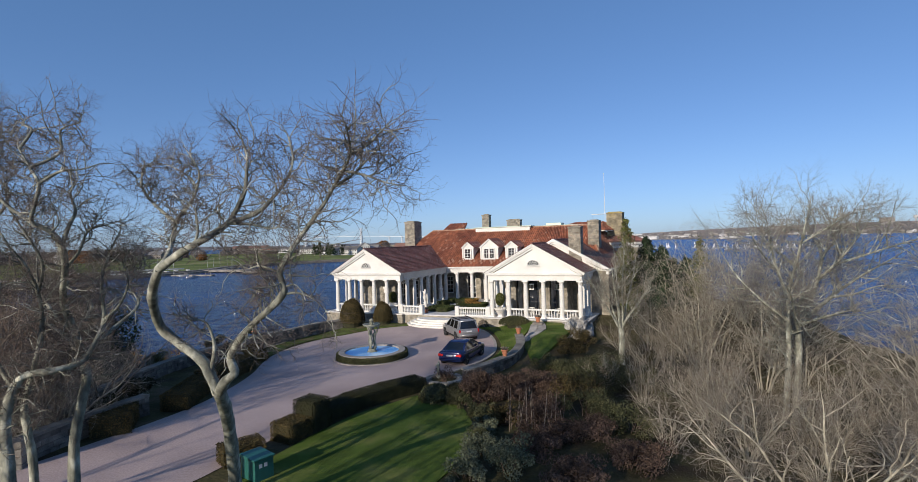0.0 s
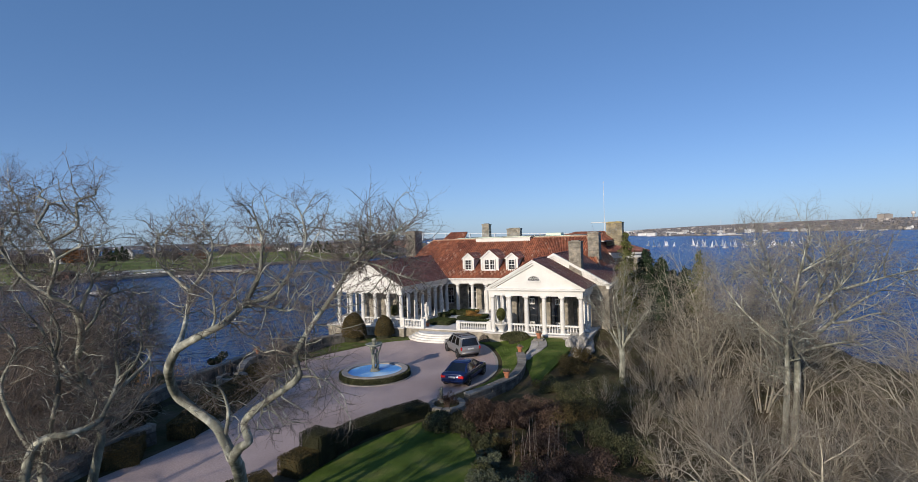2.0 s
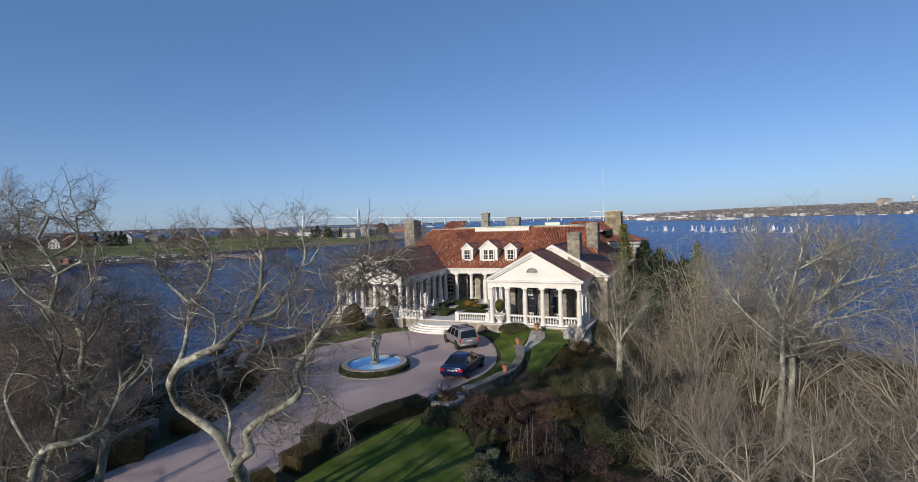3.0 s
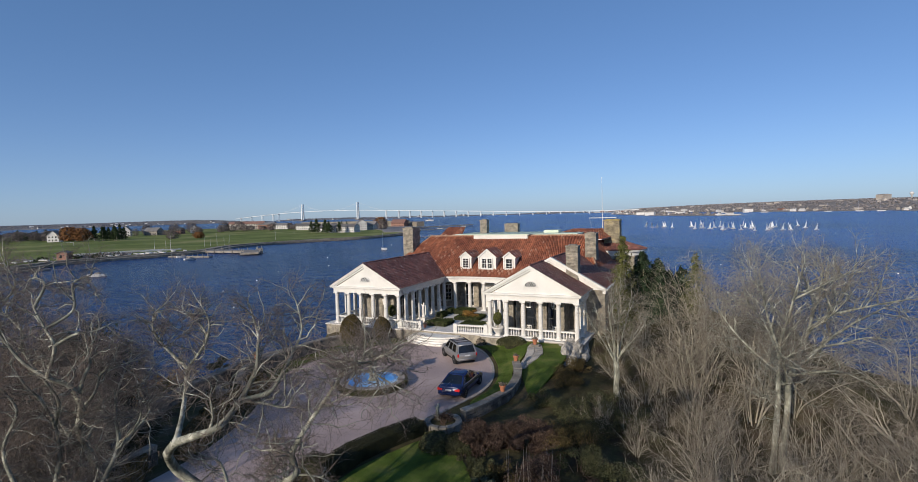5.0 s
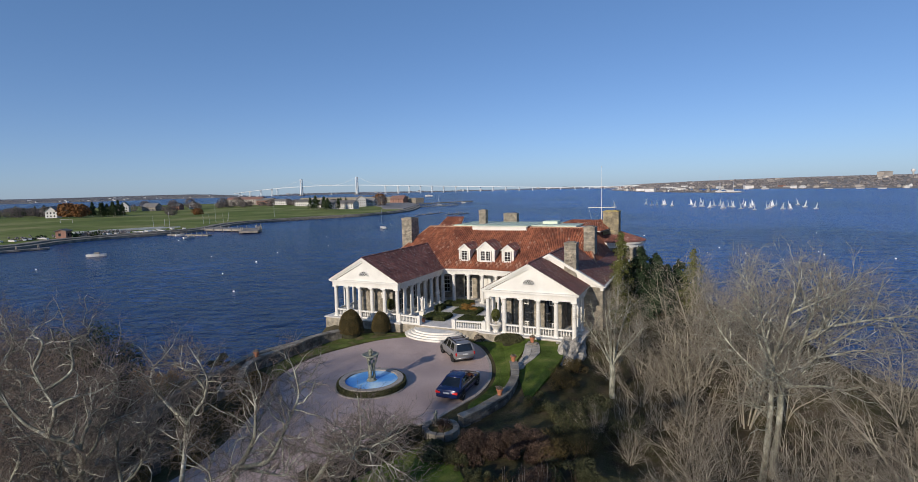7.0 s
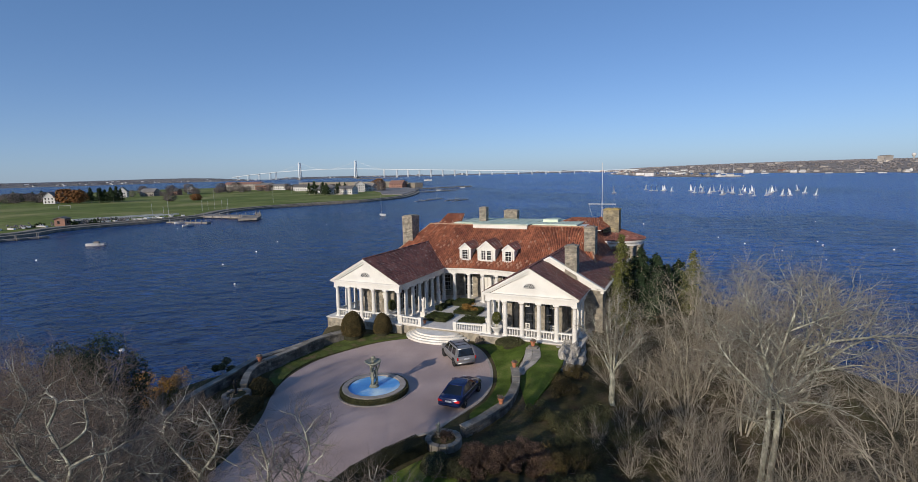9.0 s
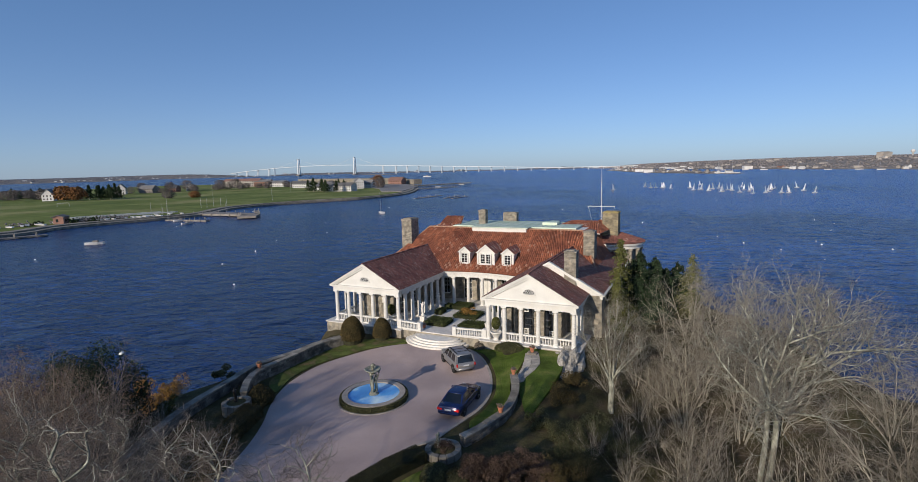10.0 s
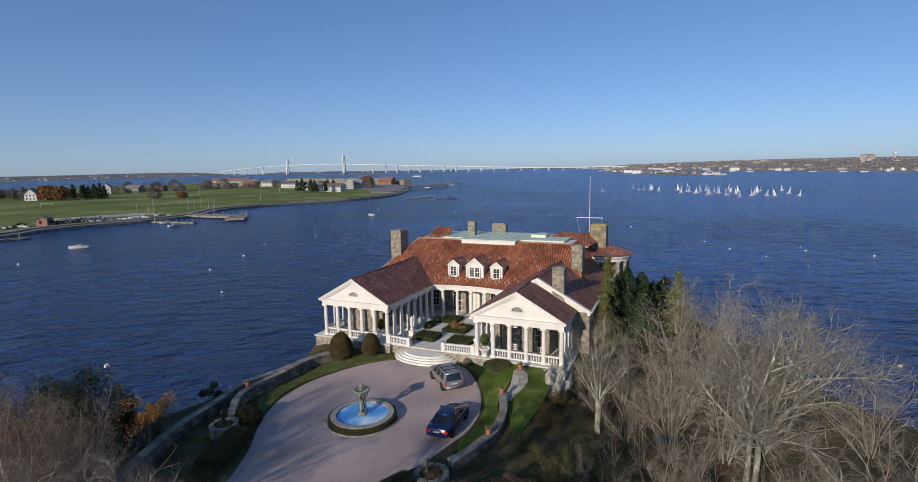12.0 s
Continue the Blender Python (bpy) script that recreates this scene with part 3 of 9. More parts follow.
def roof_slope(corners, arch, seed, material, tile_w, tile_h, parent, under=WHITE):
    a, b, c, d = [Vector(p) for p in corners]
    cols, rows = max(1, round(max((b - a).length, (c - d).length) / tile_w)), max(1, round((d - a).length / tile_h))
    V, F = tiles(corners, cols, rows, arch, seed)
    ob = soup("roof_tiles", V, F, material, parent)
    ob["kind"] = "stuff"
    bm = bmesh.new()
    slab(bm, corners, 0.12)
    part("roof_deck", bm, under, parent)


def ridge_line(pts, parent, r=0.12, material=RIDGE):
    bm = bmesh.new()
    for p, q in zip(pts, pts[1:]):
        p, q = Vector(p), Vector(q)
        n = max(1, round((q - p).length / 0.42))
        for i in range(n):
            a, b = p.lerp(q, i / n), p.lerp(q, (i + 1.06) / n)
            m = Matrix.Translation((a + b) / 2) @ (b - a).to_track_quat("Z", "Y").to_matrix().to_4x4()
            bmesh.ops.create_cone(bm, cap_ends=True, segments=8, radius1=r * 1.06, radius2=r * 0.95, depth=(b - a).length, matrix=m)
    part("ridge_tiles", bm, material, parent)


def gable(c, half, y0, y1, eave, material, seed, back=0.0):
    """A gabled roof along y with a white pediment at its front."""
    top = eave + half * RISE
    sub = new("roof")
    sub.parent = house
    for side in (-1, 1):
        lo0, lo1, hi1, hi0 = (c + side * half, y0, eave), (c + side * half, y1, eave), (c, y1 + back, top), (c, y0, top)
        quad = (lo0, lo1, hi1, hi0) if side > 0 else (lo1, lo0, hi0, hi1)
        roof_slope(quad, 0.0, seed + side, material, 0.25, 0.27, sub)
    ridge_line([(c, y0 + 0.02, top + 0.01), (c, y1 + back, top + 0.01)], sub, 0.09, TILE_BROWN)
    return top


def pediment(c, half, y, eave, window=True):
    top = eave + half * RISE
    bm = bmesh.new()
    wedge(bm, [(c - half + 0.55, eave - 0.2), (c + half - 0.55, eave - 0.2), (c, top - 0.5)], y + 0.3, y + 0.5)
    hpart("pediment_field", bm, WHITE)
    bm = bmesh.new()
    for side in (-1, 1):
        wedge(bm, [(c + side * half, eave - 0.02), (c, top - 0.02), (c, top - 0.3), (c + side * (half - 0.45), eave - 0.02)], y, y + 0.45)
        wedge(bm, [(c + side * (half - 0.4), eave - 0.02), (c, top - 0.3), (c, top - 0.52), (c + side * (half - 0.75), eave - 0.02)], y + 0.14, y + 0.45)
    hpart("raking_cornice", bm, WHITE)
    if window:
        sill, r = top - 1.98, 0.56
        lun = hpart("lunette_window", lathe_half(c, y + 0.27, sill, r, 0.05), GLASS, "half-round attic window")
        bm = bmesh.new()
        # lattice of crossed bars
        for k in range(-3, 4):
            for lean in (-1, 1):
                p0 = c + k * 0.22
                pts = [(p0 + lean * f * 0.3, sill + f * 0.46) for f in np.linspace(0, 1, 9)]
                pts = [(p, q) for p, q in pts if ((p - c) / r) ** 2 + ((q - sill) / (r * 0.86)) ** 2 < 1.02]
                if len(pts) > 1:
                    p, q = Vector((pts[0][0], y + 0.25, pts[0][1])), Vector((pts[-1][0], y + 0.25, pts[-1][1]))
                    m = Matrix.Translation((p + q) / 2) @ (q - p).to_track_quat("Z", "Y").to_matrix().to_4x4()
                    bmesh.ops.create_cube(bm, size=1, matrix=m @ Matrix.Diagonal((0.035, 0.035, (q - p).length, 1)))
        for k in range(12):
            a0, a1 = radians(15 * k), radians(15 * (k + 1))
            ring = [(c + q * math.cos(a), sill + 0.86 * q * math.sin(a)) for q, a in ((r - 0.01, a0), (r + 0.06, a0), (r + 0.06, a1), (r - 0.01, a1))]
            wedge(bm, ring, y + 0.22, y + 0.29)
        box(bm, c - r - 0.08, y + 0.2, sill - 0.08, c + r + 0.08, y + 0.3, sill)
        part("window_frame", bm, WHITE, lun)


def lathe_half(c, y, z, r, d):
    bm = bmesh.new()
    wedge(bm, [(c + r * math.cos(radians(a)), z + 0.86 * r * math.sin(radians(a))) for a in range(0, 181, 15)], y, y + d)
    return bm


def entablature(x0, y0, x1, y1, z0=ARCH, z1=EAVE, w=0.5):
    """A beam with a projecting cornice between two points, centred on the columns."""
    a, b = Vector((x0, y0, 0)), Vector((x1, y1, 0))
    n = (b - a).length
    m = Matrix.Translation(a) @ Matrix.Rotation(math.atan2(y1 - y0, x1 - x0), 4, "Z")
    bm = bmesh.new()
    h = z1 - z0
    box(bm, -w / 2, -w / 2, z0, n + w / 2, w / 2, z0 + h * 0.62)
    box(bm, -w / 2 - 0.1, -w / 2 - 0.1, z0 + h * 0.62, n + w / 2 + 0.1, w / 2 + 0.1, z0 + h * 0.74)
    box(bm, -w / 2 - 0.24, -w / 2 - 0.24, z0 + h * 0.74, n + w / 2 + 0.24, w / 2 + 0.24, z1 - 0.03)
    bmesh.ops.transform(bm, matrix=m, verts=bm.verts)
    hpart("entablature", bm, WHITE)


for side in (-1, 1):
    middle, half = WINGS[side]
    c = side * middle
    inner, outer = c - side * half, c + side * half
    entablature(c - half, 0, c + half, 0)
    entablature(inner, 0.75, inner, 10.7)
    entablature(outer, 0.75, outer, 11.0 if side < 0 else 4.2)
    bm = bmesh.new()
    box(bm, c - half + 0.2, 0.2, ARCH + 0.1, c + half - 0.2, 11.6, ARCH + 0.22)
    hpart("porch_ceiling", bm, WHITE)
    pediment(c, half + 0.55, -0.5, EAVE)
gable(-WINGS[-1][0], WINGS[-1][1] + 0.55, -0.55, 11.0, EAVE, TILE_BROWN, 11, back=4.2)
gable(WINGS[1][0], WINGS[1][1] + 0.55, -0.55, 11.0, EAVE, TILE_BROWN, 21, back=4.2)


# stone walls of the wings, course by course
def stone_wall(ax, ay, bx, by, z0, z1, openings=(), seed=1, course=0.3, name="wall"):
    """Stones proud of a core between two points; openings are (from, to, bottom, top) along it."""
    rng = np.random.default_rng(seed)
    a, b = Vector((ax, ay, 0)), Vector((bx, by, 0))
    n = (b - a).length
    m = Matrix.Translation(a) @ Matrix.Rotation(math.atan2(by - ay, bx - ax), 4, "Z")
    cuts = sorted({0.0, n} | {o[0] for o in openings} | {o[1] for o in openings})
    bm = bmesh.new()
    for s, e in zip(cuts, cuts[1:]):
        spans, z = [], z0
        for o in sorted((o for o in openings if o[0] <= s + 1e-6 and o[1] >= e - 1e-6), key=lambda o: o[2]):
            if o[2] > z:
                spans.append((z, o[2]))
            z = o[3]
        if z < z1:
            spans.append((z, z1))
        for lo, hi in spans:
            box(bm, s, 0.02, lo, e, 0.34, hi)
            rows = max(1, round((hi - lo) / course))
            for r in range(rows):
                x, zz0, zz1 = s, lo + (hi - lo) * r / rows, lo + (hi - lo) * (r + 1) / rows
                while x < e - 0.02:
                    x2 = min(e, x + rng.uniform(0.35, 0.8))
                    if e - x2 < 0.2:
                        x2 = e
                    d = rng.uniform(0.0, 0.03)
                    V = [(x + 0.012, zz0 + 0.012), (x2 - 0.012, zz0 + 0.012), (x2 - 0.012, zz1 - 0.012), (x + 0.012, zz1 - 0.012)]
                    f = [bm.verts.new((p, -0.015 - d, q)) for p, q in V]
                    k = [bm.verts.new((p, 0.03, q)) for p, q in V]
                    bm.faces.new(f)
                    for i in range(4):
                        bm.faces.new((f[i], f[(i + 1) % 4], k[(i + 1) % 4], k[i]))
                    x = x2
    bmesh.ops.transform(bm, matrix=m, verts=bm.verts)
    return hpart(name, bm, STONE)


def window(x, y, z0, w, h, turn=0.0, panes=(3, 4), double=False):
    """A framed sash window, its face looking to local -y."""
    win = new("window")
    win.parent = house
    win.matrix_basis = Matrix.Translation((x, y, z0)) @ Matrix.Rotation(radians(turn), 4, "Z")
    bm = bmesh.new()
    box(bm, -w / 2, 0.1, 0, w / 2, 0.13, h)
    part("pane", bm, GLASS, win)
    bm = bmesh.new()
    t = 0.09
    box(bm, -w / 2 - 0.02, 0.0, 0, -w / 2 + t, 0.16, h)
    box(bm, w / 2 - t, 0.0, 0, w / 2 + 0.02, 0.16, h)
    box(bm, -w / 2 + t, 0.0, h - t, w / 2 - t, 0.16, h)
    box(bm, -w / 2 + t, 0.0, 0, w / 2 - t, 0.16, t)
    if double:
        box(bm, -0.09, 0.0, t, 0.09, 0.16, h - t)
    box(bm, -w / 2 + t, 0.04, h / 2 - 0.03, w / 2 - t, 0.12, h / 2 + 0.03)
    for i in range(1, panes[0]):
        p = -w / 2 + w * i / panes[0]
        box(bm, p - 0.015, 0.06, t, p + 0.015, 0.11, h - t)
    for j in range(1, panes[1]):
        if j * 2 != panes[1]:
            q = h * j / panes[1]
            box(bm, -w / 2 + t, 0.06, q - 0.015, w / 2 - t, 0.11, q + 0.015)
    part("window_frame", bm, WHITE, win)
    bm = bmesh.new()
    box(bm, -w / 2 - 0.12, -0.08, -0.09, w / 2 + 0.12, 0.14, -0.004)
    part("window_sill", bm, WHITE, win)
    return win


# left wing room, right wing room
stone_wall(-11.75, 2.5, -7.25, 2.5, FLOOR, ARCH + 0.1, (), 3)
stone_wall(-7.25, 2.5, -7.25, 11.6, FLOOR, ARCH + 0.1, [(1.5, 2.6, FLOOR, 3.95), (4.3, 5.4, 1.85, 3.95), (7.2, 8.3, FLOOR, 3.95)], 4)
stone_wall(-11.75, 11.6, -11.75, 2.5, FLOOR, ARCH + 0.1, [(2, 3, 1.85, 3.95), (6, 7, 1.85, 3.95)], 5)
stone_wall(6.2, 2.3, 11.7, 2.3, FLOOR, ARCH + 0.1, [(0.5, 1.2, FLOOR, 4.4), (1.75, 2.65, FLOOR, 4.4), (3.85, 4.75, FLOOR, 4.4)], 6)
stone_wall(11.7, 2.3, 11.7, 4.6, FLOOR, ARCH + 0.1, (), 36)
stone_wall(7.0, 11.6, 7.0, 2.3, FLOOR, ARCH + 0.1, [(1.4, 2.5, FLOOR, 3.95), (4.2, 5.3, 1.85, 3.95), (7.0, 8.1, FLOOR, 3.95)], 7)
for x, y, z, w, h, t in ((-7.35, 4.55, 1.27, 1.1, 2.65, 90), (-7.35, 7.35, 1.85, 1.1, 2.1, 90), (-7.35, 10.25, 1.27, 1.1, 2.65, 90)):
    window(x, y, z, w, h, t, (2, 4))
# tall unframed porch openings with dark glass and small white lattice lights
for x, w, light in ((7.05, 0.7, 0.0), (8.4, 0.9, -0.2), (10.5, 0.9, 0.22)):
    opening = new("window")
    opening.parent = house
    opening.matrix_basis = Matrix.Translation((x, 2.5, FLOOR))
    bm = bmesh.new()
    box(bm, -w / 2, 0.06, 0.01, w / 2, 0.1, 3.18)
    part("pane", bm, GLASS, opening)
    if light:
        for z0 in (0.04, 2.3):
            bm = bmesh.new()
            box(bm, light - 0.24, -0.02, z0, light + 0.24, 0.05, z0 + 0.08)
            box(bm, light - 0.24, -0.02, z0 + 0.5, light + 0.24, 0.05, z0 + 0.58)
            for k in range(4):
                box(bm, light - 0.24 + 0.143 * k, -0.01, z0 + 0.08, light - 0.19 + 0.143 * k, 0.04, z0 + 0.5)
            box(bm, light - 0.24, 0.0, z0 + 0.27, light + 0.24, 0.03, z0 + 0.31)
            part("window_frame", bm, WHITE, opening)
# white wall lanterns under the porch
for x in (-11.27, -8.41):
    bm = bmesh.new()
    box(bm, x - 0.05, 2.3, 3.62, x + 0.05, 2.5, 3.68)
    box(bm, x - 0.15, 2.17, 3.42, x + 0.15, 2.43, 3.66)
    box(bm, x - 0.11, 2.21, 3.02, x + 0.11, 2.39, 3.42)
    hpart("porch_lantern", bevel(bm, 0.015), WHITE, "white porch wall lantern")

# curved colonnade of the main block: beam, wall, door and windows behind it
arc = [(x, 11.0 - 0.03 * x * x) for x in np.linspace(-5.2, 5.2, 13)]
for (x0, y0), (x1, y1) in zip(arc, arc[1:]):
    entablature(x0, y0, x1, y1, w=0.42)
stone_wall(-7.2, 11.9, -4.2, 13.2, FLOOR, ARCH + 0.2, [(1.0, 2.2, 1.9, 4.0)], 8)
stone_wall(-4.2, 13.2, 3.6, 13.2, FLOOR, ARCH + 0.2, [(0.7, 1.9, FLOOR, 4.07), (3.1, 4.7, FLOOR, 4.2), (5.8, 7.0, FLOOR, 4.07)], 9)
stone_wall(3.6, 13.2, 7.2, 11.9, FLOOR, ARCH + 0.2, [(1.0, 2.2, 1.9, 4.0)], 10)
window(-5.73, 12.65, 1.9, 1.15, 2.1, 23.4, (3, 4))
window(-2.9, 13.3, 1.27, 1.2, 2.8, 0, (3, 4))
window(2.2, 13.3, 1.27, 1.2, 2.8, 0, (3, 4))
door = new("door")
door.parent = house
door.matrix_basis = Matrix.Translation((-0.3, 13.2, FLOOR))
tagged(door, "white panelled double front door")
bm = bmesh.new()
for s in (-1, 1):
    box(bm, s * 0.02, 0.1, 0, s * 0.72, 0.16, 2.9)
    for z0, z1 in ((0.15, 0.9), (1.05, 2.0), (2.15, 2.75)):
        box(bm, s * 0.14, 0.07, z0, s * 0.6, 0.1, z1)
box(bm, -0.95, -0.05, 0, -0.74, 0.2, 3.0)
box(bm, 0.74, -0.05, 0, 0.95, 0.2, 3.0)
box(bm, -1.05, -0.1, 3.0, 1.05, 0.2, 3.2)
part("door_leaf", bm, WHITE, door)
bm = bmesh.new()
lathe(bm, [(0.03, 1.05), (0.045, 1.08), (0.03, 1.11)], 8, 0.09, 0.04)
part("door_handle", bm, IRON, door)
bm = bmesh.new()
box(bm, -7, 11.2, ARCH + 0.22, 7, 13.5, ARCH + 0.3)
hpart("porch_ceiling", bm, WHITE)

# main block: hipped clay roof, flat copper deck
TOPZ, TOPY = 9.8, 17.6
main = new("roof")
main.parent = house
slices = np.linspace(-5.2, 5.2, 9)
eave_y = lambda x: 10.7 - 0.03 * x * x
for k, (x0, x1) in enumerate(zip(slices, slices[1:])):
    roof_slope(((x0, eave_y(x0), EAVE), (x1, eave_y(x1), EAVE), (x1, TOPY, TOPZ), (x0, TOPY, TOPZ)), 0.12, 40 + k, TILE_RED, 0.28, 0.42, main, TILE_RED)
roof_slope(((-13.9, 10.3, EAVE), (-5.2, eave_y(-5.2), EAVE), (-5.2, TOPY, TOPZ), (-10.4, TOPY, TOPZ)), 0.12, 60, TILE_RED, 0.28, 0.42, main, TILE_RED)
roof_slope(((5.2, eave_y(5.2), EAVE), (13.9, 10.3, EAVE), (10.6, TOPY, TOPZ), (5.2, TOPY, TOPZ)), 0.12, 61, TILE_RED, 0.28, 0.42, main, TILE_RED)
roof_slope(((-13.9, 31, EAVE), (-13.9, 10.3, EAVE), (-10.4, TOPY, TOPZ), (-10.4, 26, TOPZ)), 0.12, 62, TILE_RED, 0.28, 0.42, main)
roof_slope(((13.9, 10.3, EAVE), (13.9, 31, EAVE), (10.6, 26, TOPZ), (10.6, TOPY, TOPZ)), 0.12, 63, TILE_RED, 0.28, 0.42, main)
ridge_line([(-13.9, 10.3, EAVE + 0.05), (-10.4, TOPY, TOPZ + 0.05), (10.6, TOPY, TOPZ + 0.05), (13.9, 10.3, EAVE + 0.05)], main, 0.13)
bm = bmesh.new()
for x0, x1 in ((-13.4, -12.9), (13.0, 13.5)):
    box(bm, x0, 11.6, -4.5, x1, 31, EAVE - 0.02)
box(bm, -13.4, 30.6, -4.5, 13.5, 31, EAVE + 2)
hpart("wall", bm, STONE)
bm = bmesh.new()
box(bm, -10.6, 17.62, TOPZ - 0.6, 10.7, 26.2, TOPZ - 0.02)
box(bm, -3.75, 16.95, 9.0, 3.65, 17.7, 10.0)
hpart("parapet", bm, WHITE, "plain white parapet of the flat roof")
bm = bmesh.new()
box(bm, -3.95, 16.8, 10.0, 3.85, 18.4, 10.09)
box(bm, -7.2, 18.4, TOPZ + 0.05, 9.6, 25.2, TOPZ + 0.24)
flat = hpart("flat_roof", bm, COPPER, "pale green copper flat roof")
for i in range(14):
    bm = bmesh.new()
    box(bm, -7.0 + 1.22 * i, 18.5, TOPZ + 0.24, -6.95 + 1.22 * i, 25.1, TOPZ + 0.28)
    part("seam", bm, COPPER, flat)
for x0, y0, x1, y1, z1 in ((4.6, 21.0, 6.6, 22.6, 0.6), (5.0, 22.9, 6.2, 24.0, 0.55)):
    bm = bmesh.new()
    box(bm, x0, y0, TOPZ + 0.24, x1, y1, TOPZ + z1)
    part("roof_hatch", bevel(bm, 0.03), COPPER, flat)
back = new("roof")
back.parent = house
roof_slope(((-10.2, 19.2, 9.6), (-6.6, 19.2, 9.6), (-7.2, 22.0, 10.9), (-9.9, 22.0, 10.9)), 0.12, 70, TILE_RED, 0.34, 0.42, back)
roof_slope(((5.6, 20.4, 9.6), (12.2, 20.4, 9.2), (11.2, 24.4, 10.35), (7.8, 24.4, 10.35)), 0.12, 71, TILE_RED, 0.34, 0.42, back)
roof_slope(((12.2, 20.4, 9.2), (12.9, 27.0, 9.2), (11.2, 26, 10.35), (11.2, 24.4, 10.35)), 0.12, 72, TILE_RED, 0.34, 0.42, back)


# dormers
def dormer(x, w, h, double):
    d = new("dormer")
    d.parent = house
    d.matrix_basis = Matrix.Translation((x, 11.75, 6.0))
    top = h + w * 0.42
    bm = bmesh.new()
    wedge(bm, [(-w / 2, -0.5), (w / 2, -0.5), (w / 2, h), (0, top), (-w / 2, h)], 0.05, 3.0)
    part("cheek", bm, WHITE, d)
    bm = bmesh.new()
    for s in (-1, 1):
        wedge(bm, [(s * (w / 2 + 0.16), h - 0.06), (0, top + 0.07), (0, top - 0.12), (s * (w / 2 - 0.02), h - 0.1)], -0.1, 0.1)
        box(bm, s * (w / 2 - 0.12), -0.04, -0.1, s * (w / 2 + 0.05), 0.1, h)
    box(bm, -w / 2 - 0.1, -0.08, -0.14, w / 2 + 0.1, 0.1, -0.02)
    part("trim", bm, WHITE, d)
    for s in (-1, 1):
        lo0, lo1, hi1, hi0 = (s * (w / 2 + 0.2), -0.12, h - 0.05), (s * (w / 2 + 0.2), 2.6, h - 0.05), (0, 3.2, top + 0.08), (0, -0.12, top + 0.08)
        quad = (lo0, lo1, hi1, hi0) if s > 0 else (lo1, lo0, hi0, hi1)
        V, F = tiles(quad, 9, 3, 0.05, 80 + int(10 * x) + s)
        soup("roof_tiles", V, F, TILE_BROWN, d)["kind"] = "stuff"
        bm = bmesh.new()
        slab(bm, quad, 0.08)
        part("roof_deck", bm, WHITE, d)
    window(x, 11.63, 6.2, w * 0.64, h - 0.34, 0, (4, 4) if double else (2, 4), double)


dormer(-2.6, 1.4, 1.6, False)
dormer(0.2, 2.2, 1.6, True)
dormer(3.0, 1.4, 1.6, False)

# the body behind the right-hand porch, with its own gable wall
BODY = 10.0
gable(BODY, 5.2, 4.45, 25.1, EAVE, TILE_BROWN, 31)
pediment(BODY, 5.3, 4.1, EAVE + 0.05, window=False)
stone_wall(11.7, 4.6, 15.1, 4.6, -3.5, EAVE - 0.1, (), 32)
stone_wall(15.1, 4.6, 15.1, 25, -3.5, EAVE - 0.1, [(3, 4, 1, 3), (8, 9, 1, 3)], 33)
entablature(15.05, 4.7, 15.05, 24.8, z0=EAVE - 0.5, w=0.3)

# round bay with its tall columns
bay = new("round_bay")
bay.parent = house
bay.matrix_basis = Matrix.Translation((13.0, 26.2, 0)) @ Matrix.Diagonal((0.87, 0.87, 1, 1))
bm = bmesh.new()
lathe(bm, [(3.2, -4.5), (3.2, 7.4)], 24)
part("wall", bm, STONE, bay)
bm = bmesh.new()
lathe(bm, [(4.3, 6.9), (4.3, 7.25), (4.6, 7.35), (4.65, 7.6), (3.0, 7.6), (3.0, 6.9)], 28)
part("cornice", bm, WHITE, bay)
V, F = [], []
for i in range(36):
    a0, a1 = radians(10 * i), radians(10 * (i + 1))
    v, f = tiles([(4.7 * math.cos(a0), 4.7 * math.sin(a0), 7.62), (4.7 * math.cos(a1), 4.7 * math.sin(a1), 7.62), (0.3 * math.cos(a1), 0.3 * math.sin(a1), 8.9), (0.3 * math.cos(a0), 0.3 * math.sin(a0), 8.9)], 2, 10, 0.06, 90 + i)
    n = len(V)
    V += v
    F += [tuple(q + n for q in face) for face in f]
soup("roof_tiles", V, F, TILE_BROWN, bay)["kind"] = "stuff"
bm = bmesh.new()
lathe(bm, [(4.6, 7.55), (0.2, 8.8)], 28)
part("roof_deck", bm, RIDGE, bay)
bm = bmesh.new()
lathe(bm, [(0.36, -1.0), (0.36, -0.7), (0.3, -0.6), (0.25, 6.5), (0.36, 6.7), (0.36, 6.9)], 12)
me = bpy.data.meshes.new("tall_column")
bm.to_mesh(me)
bm.free()
# grey stone colour stands in for the shade on these columns
shared("tall_column", me, STONE, bay, [Matrix.Translation((4.05 * math.cos(radians(a)), 4.05 * math.sin(radians(a)), 0)) for a in range(-110, 111, 22)])


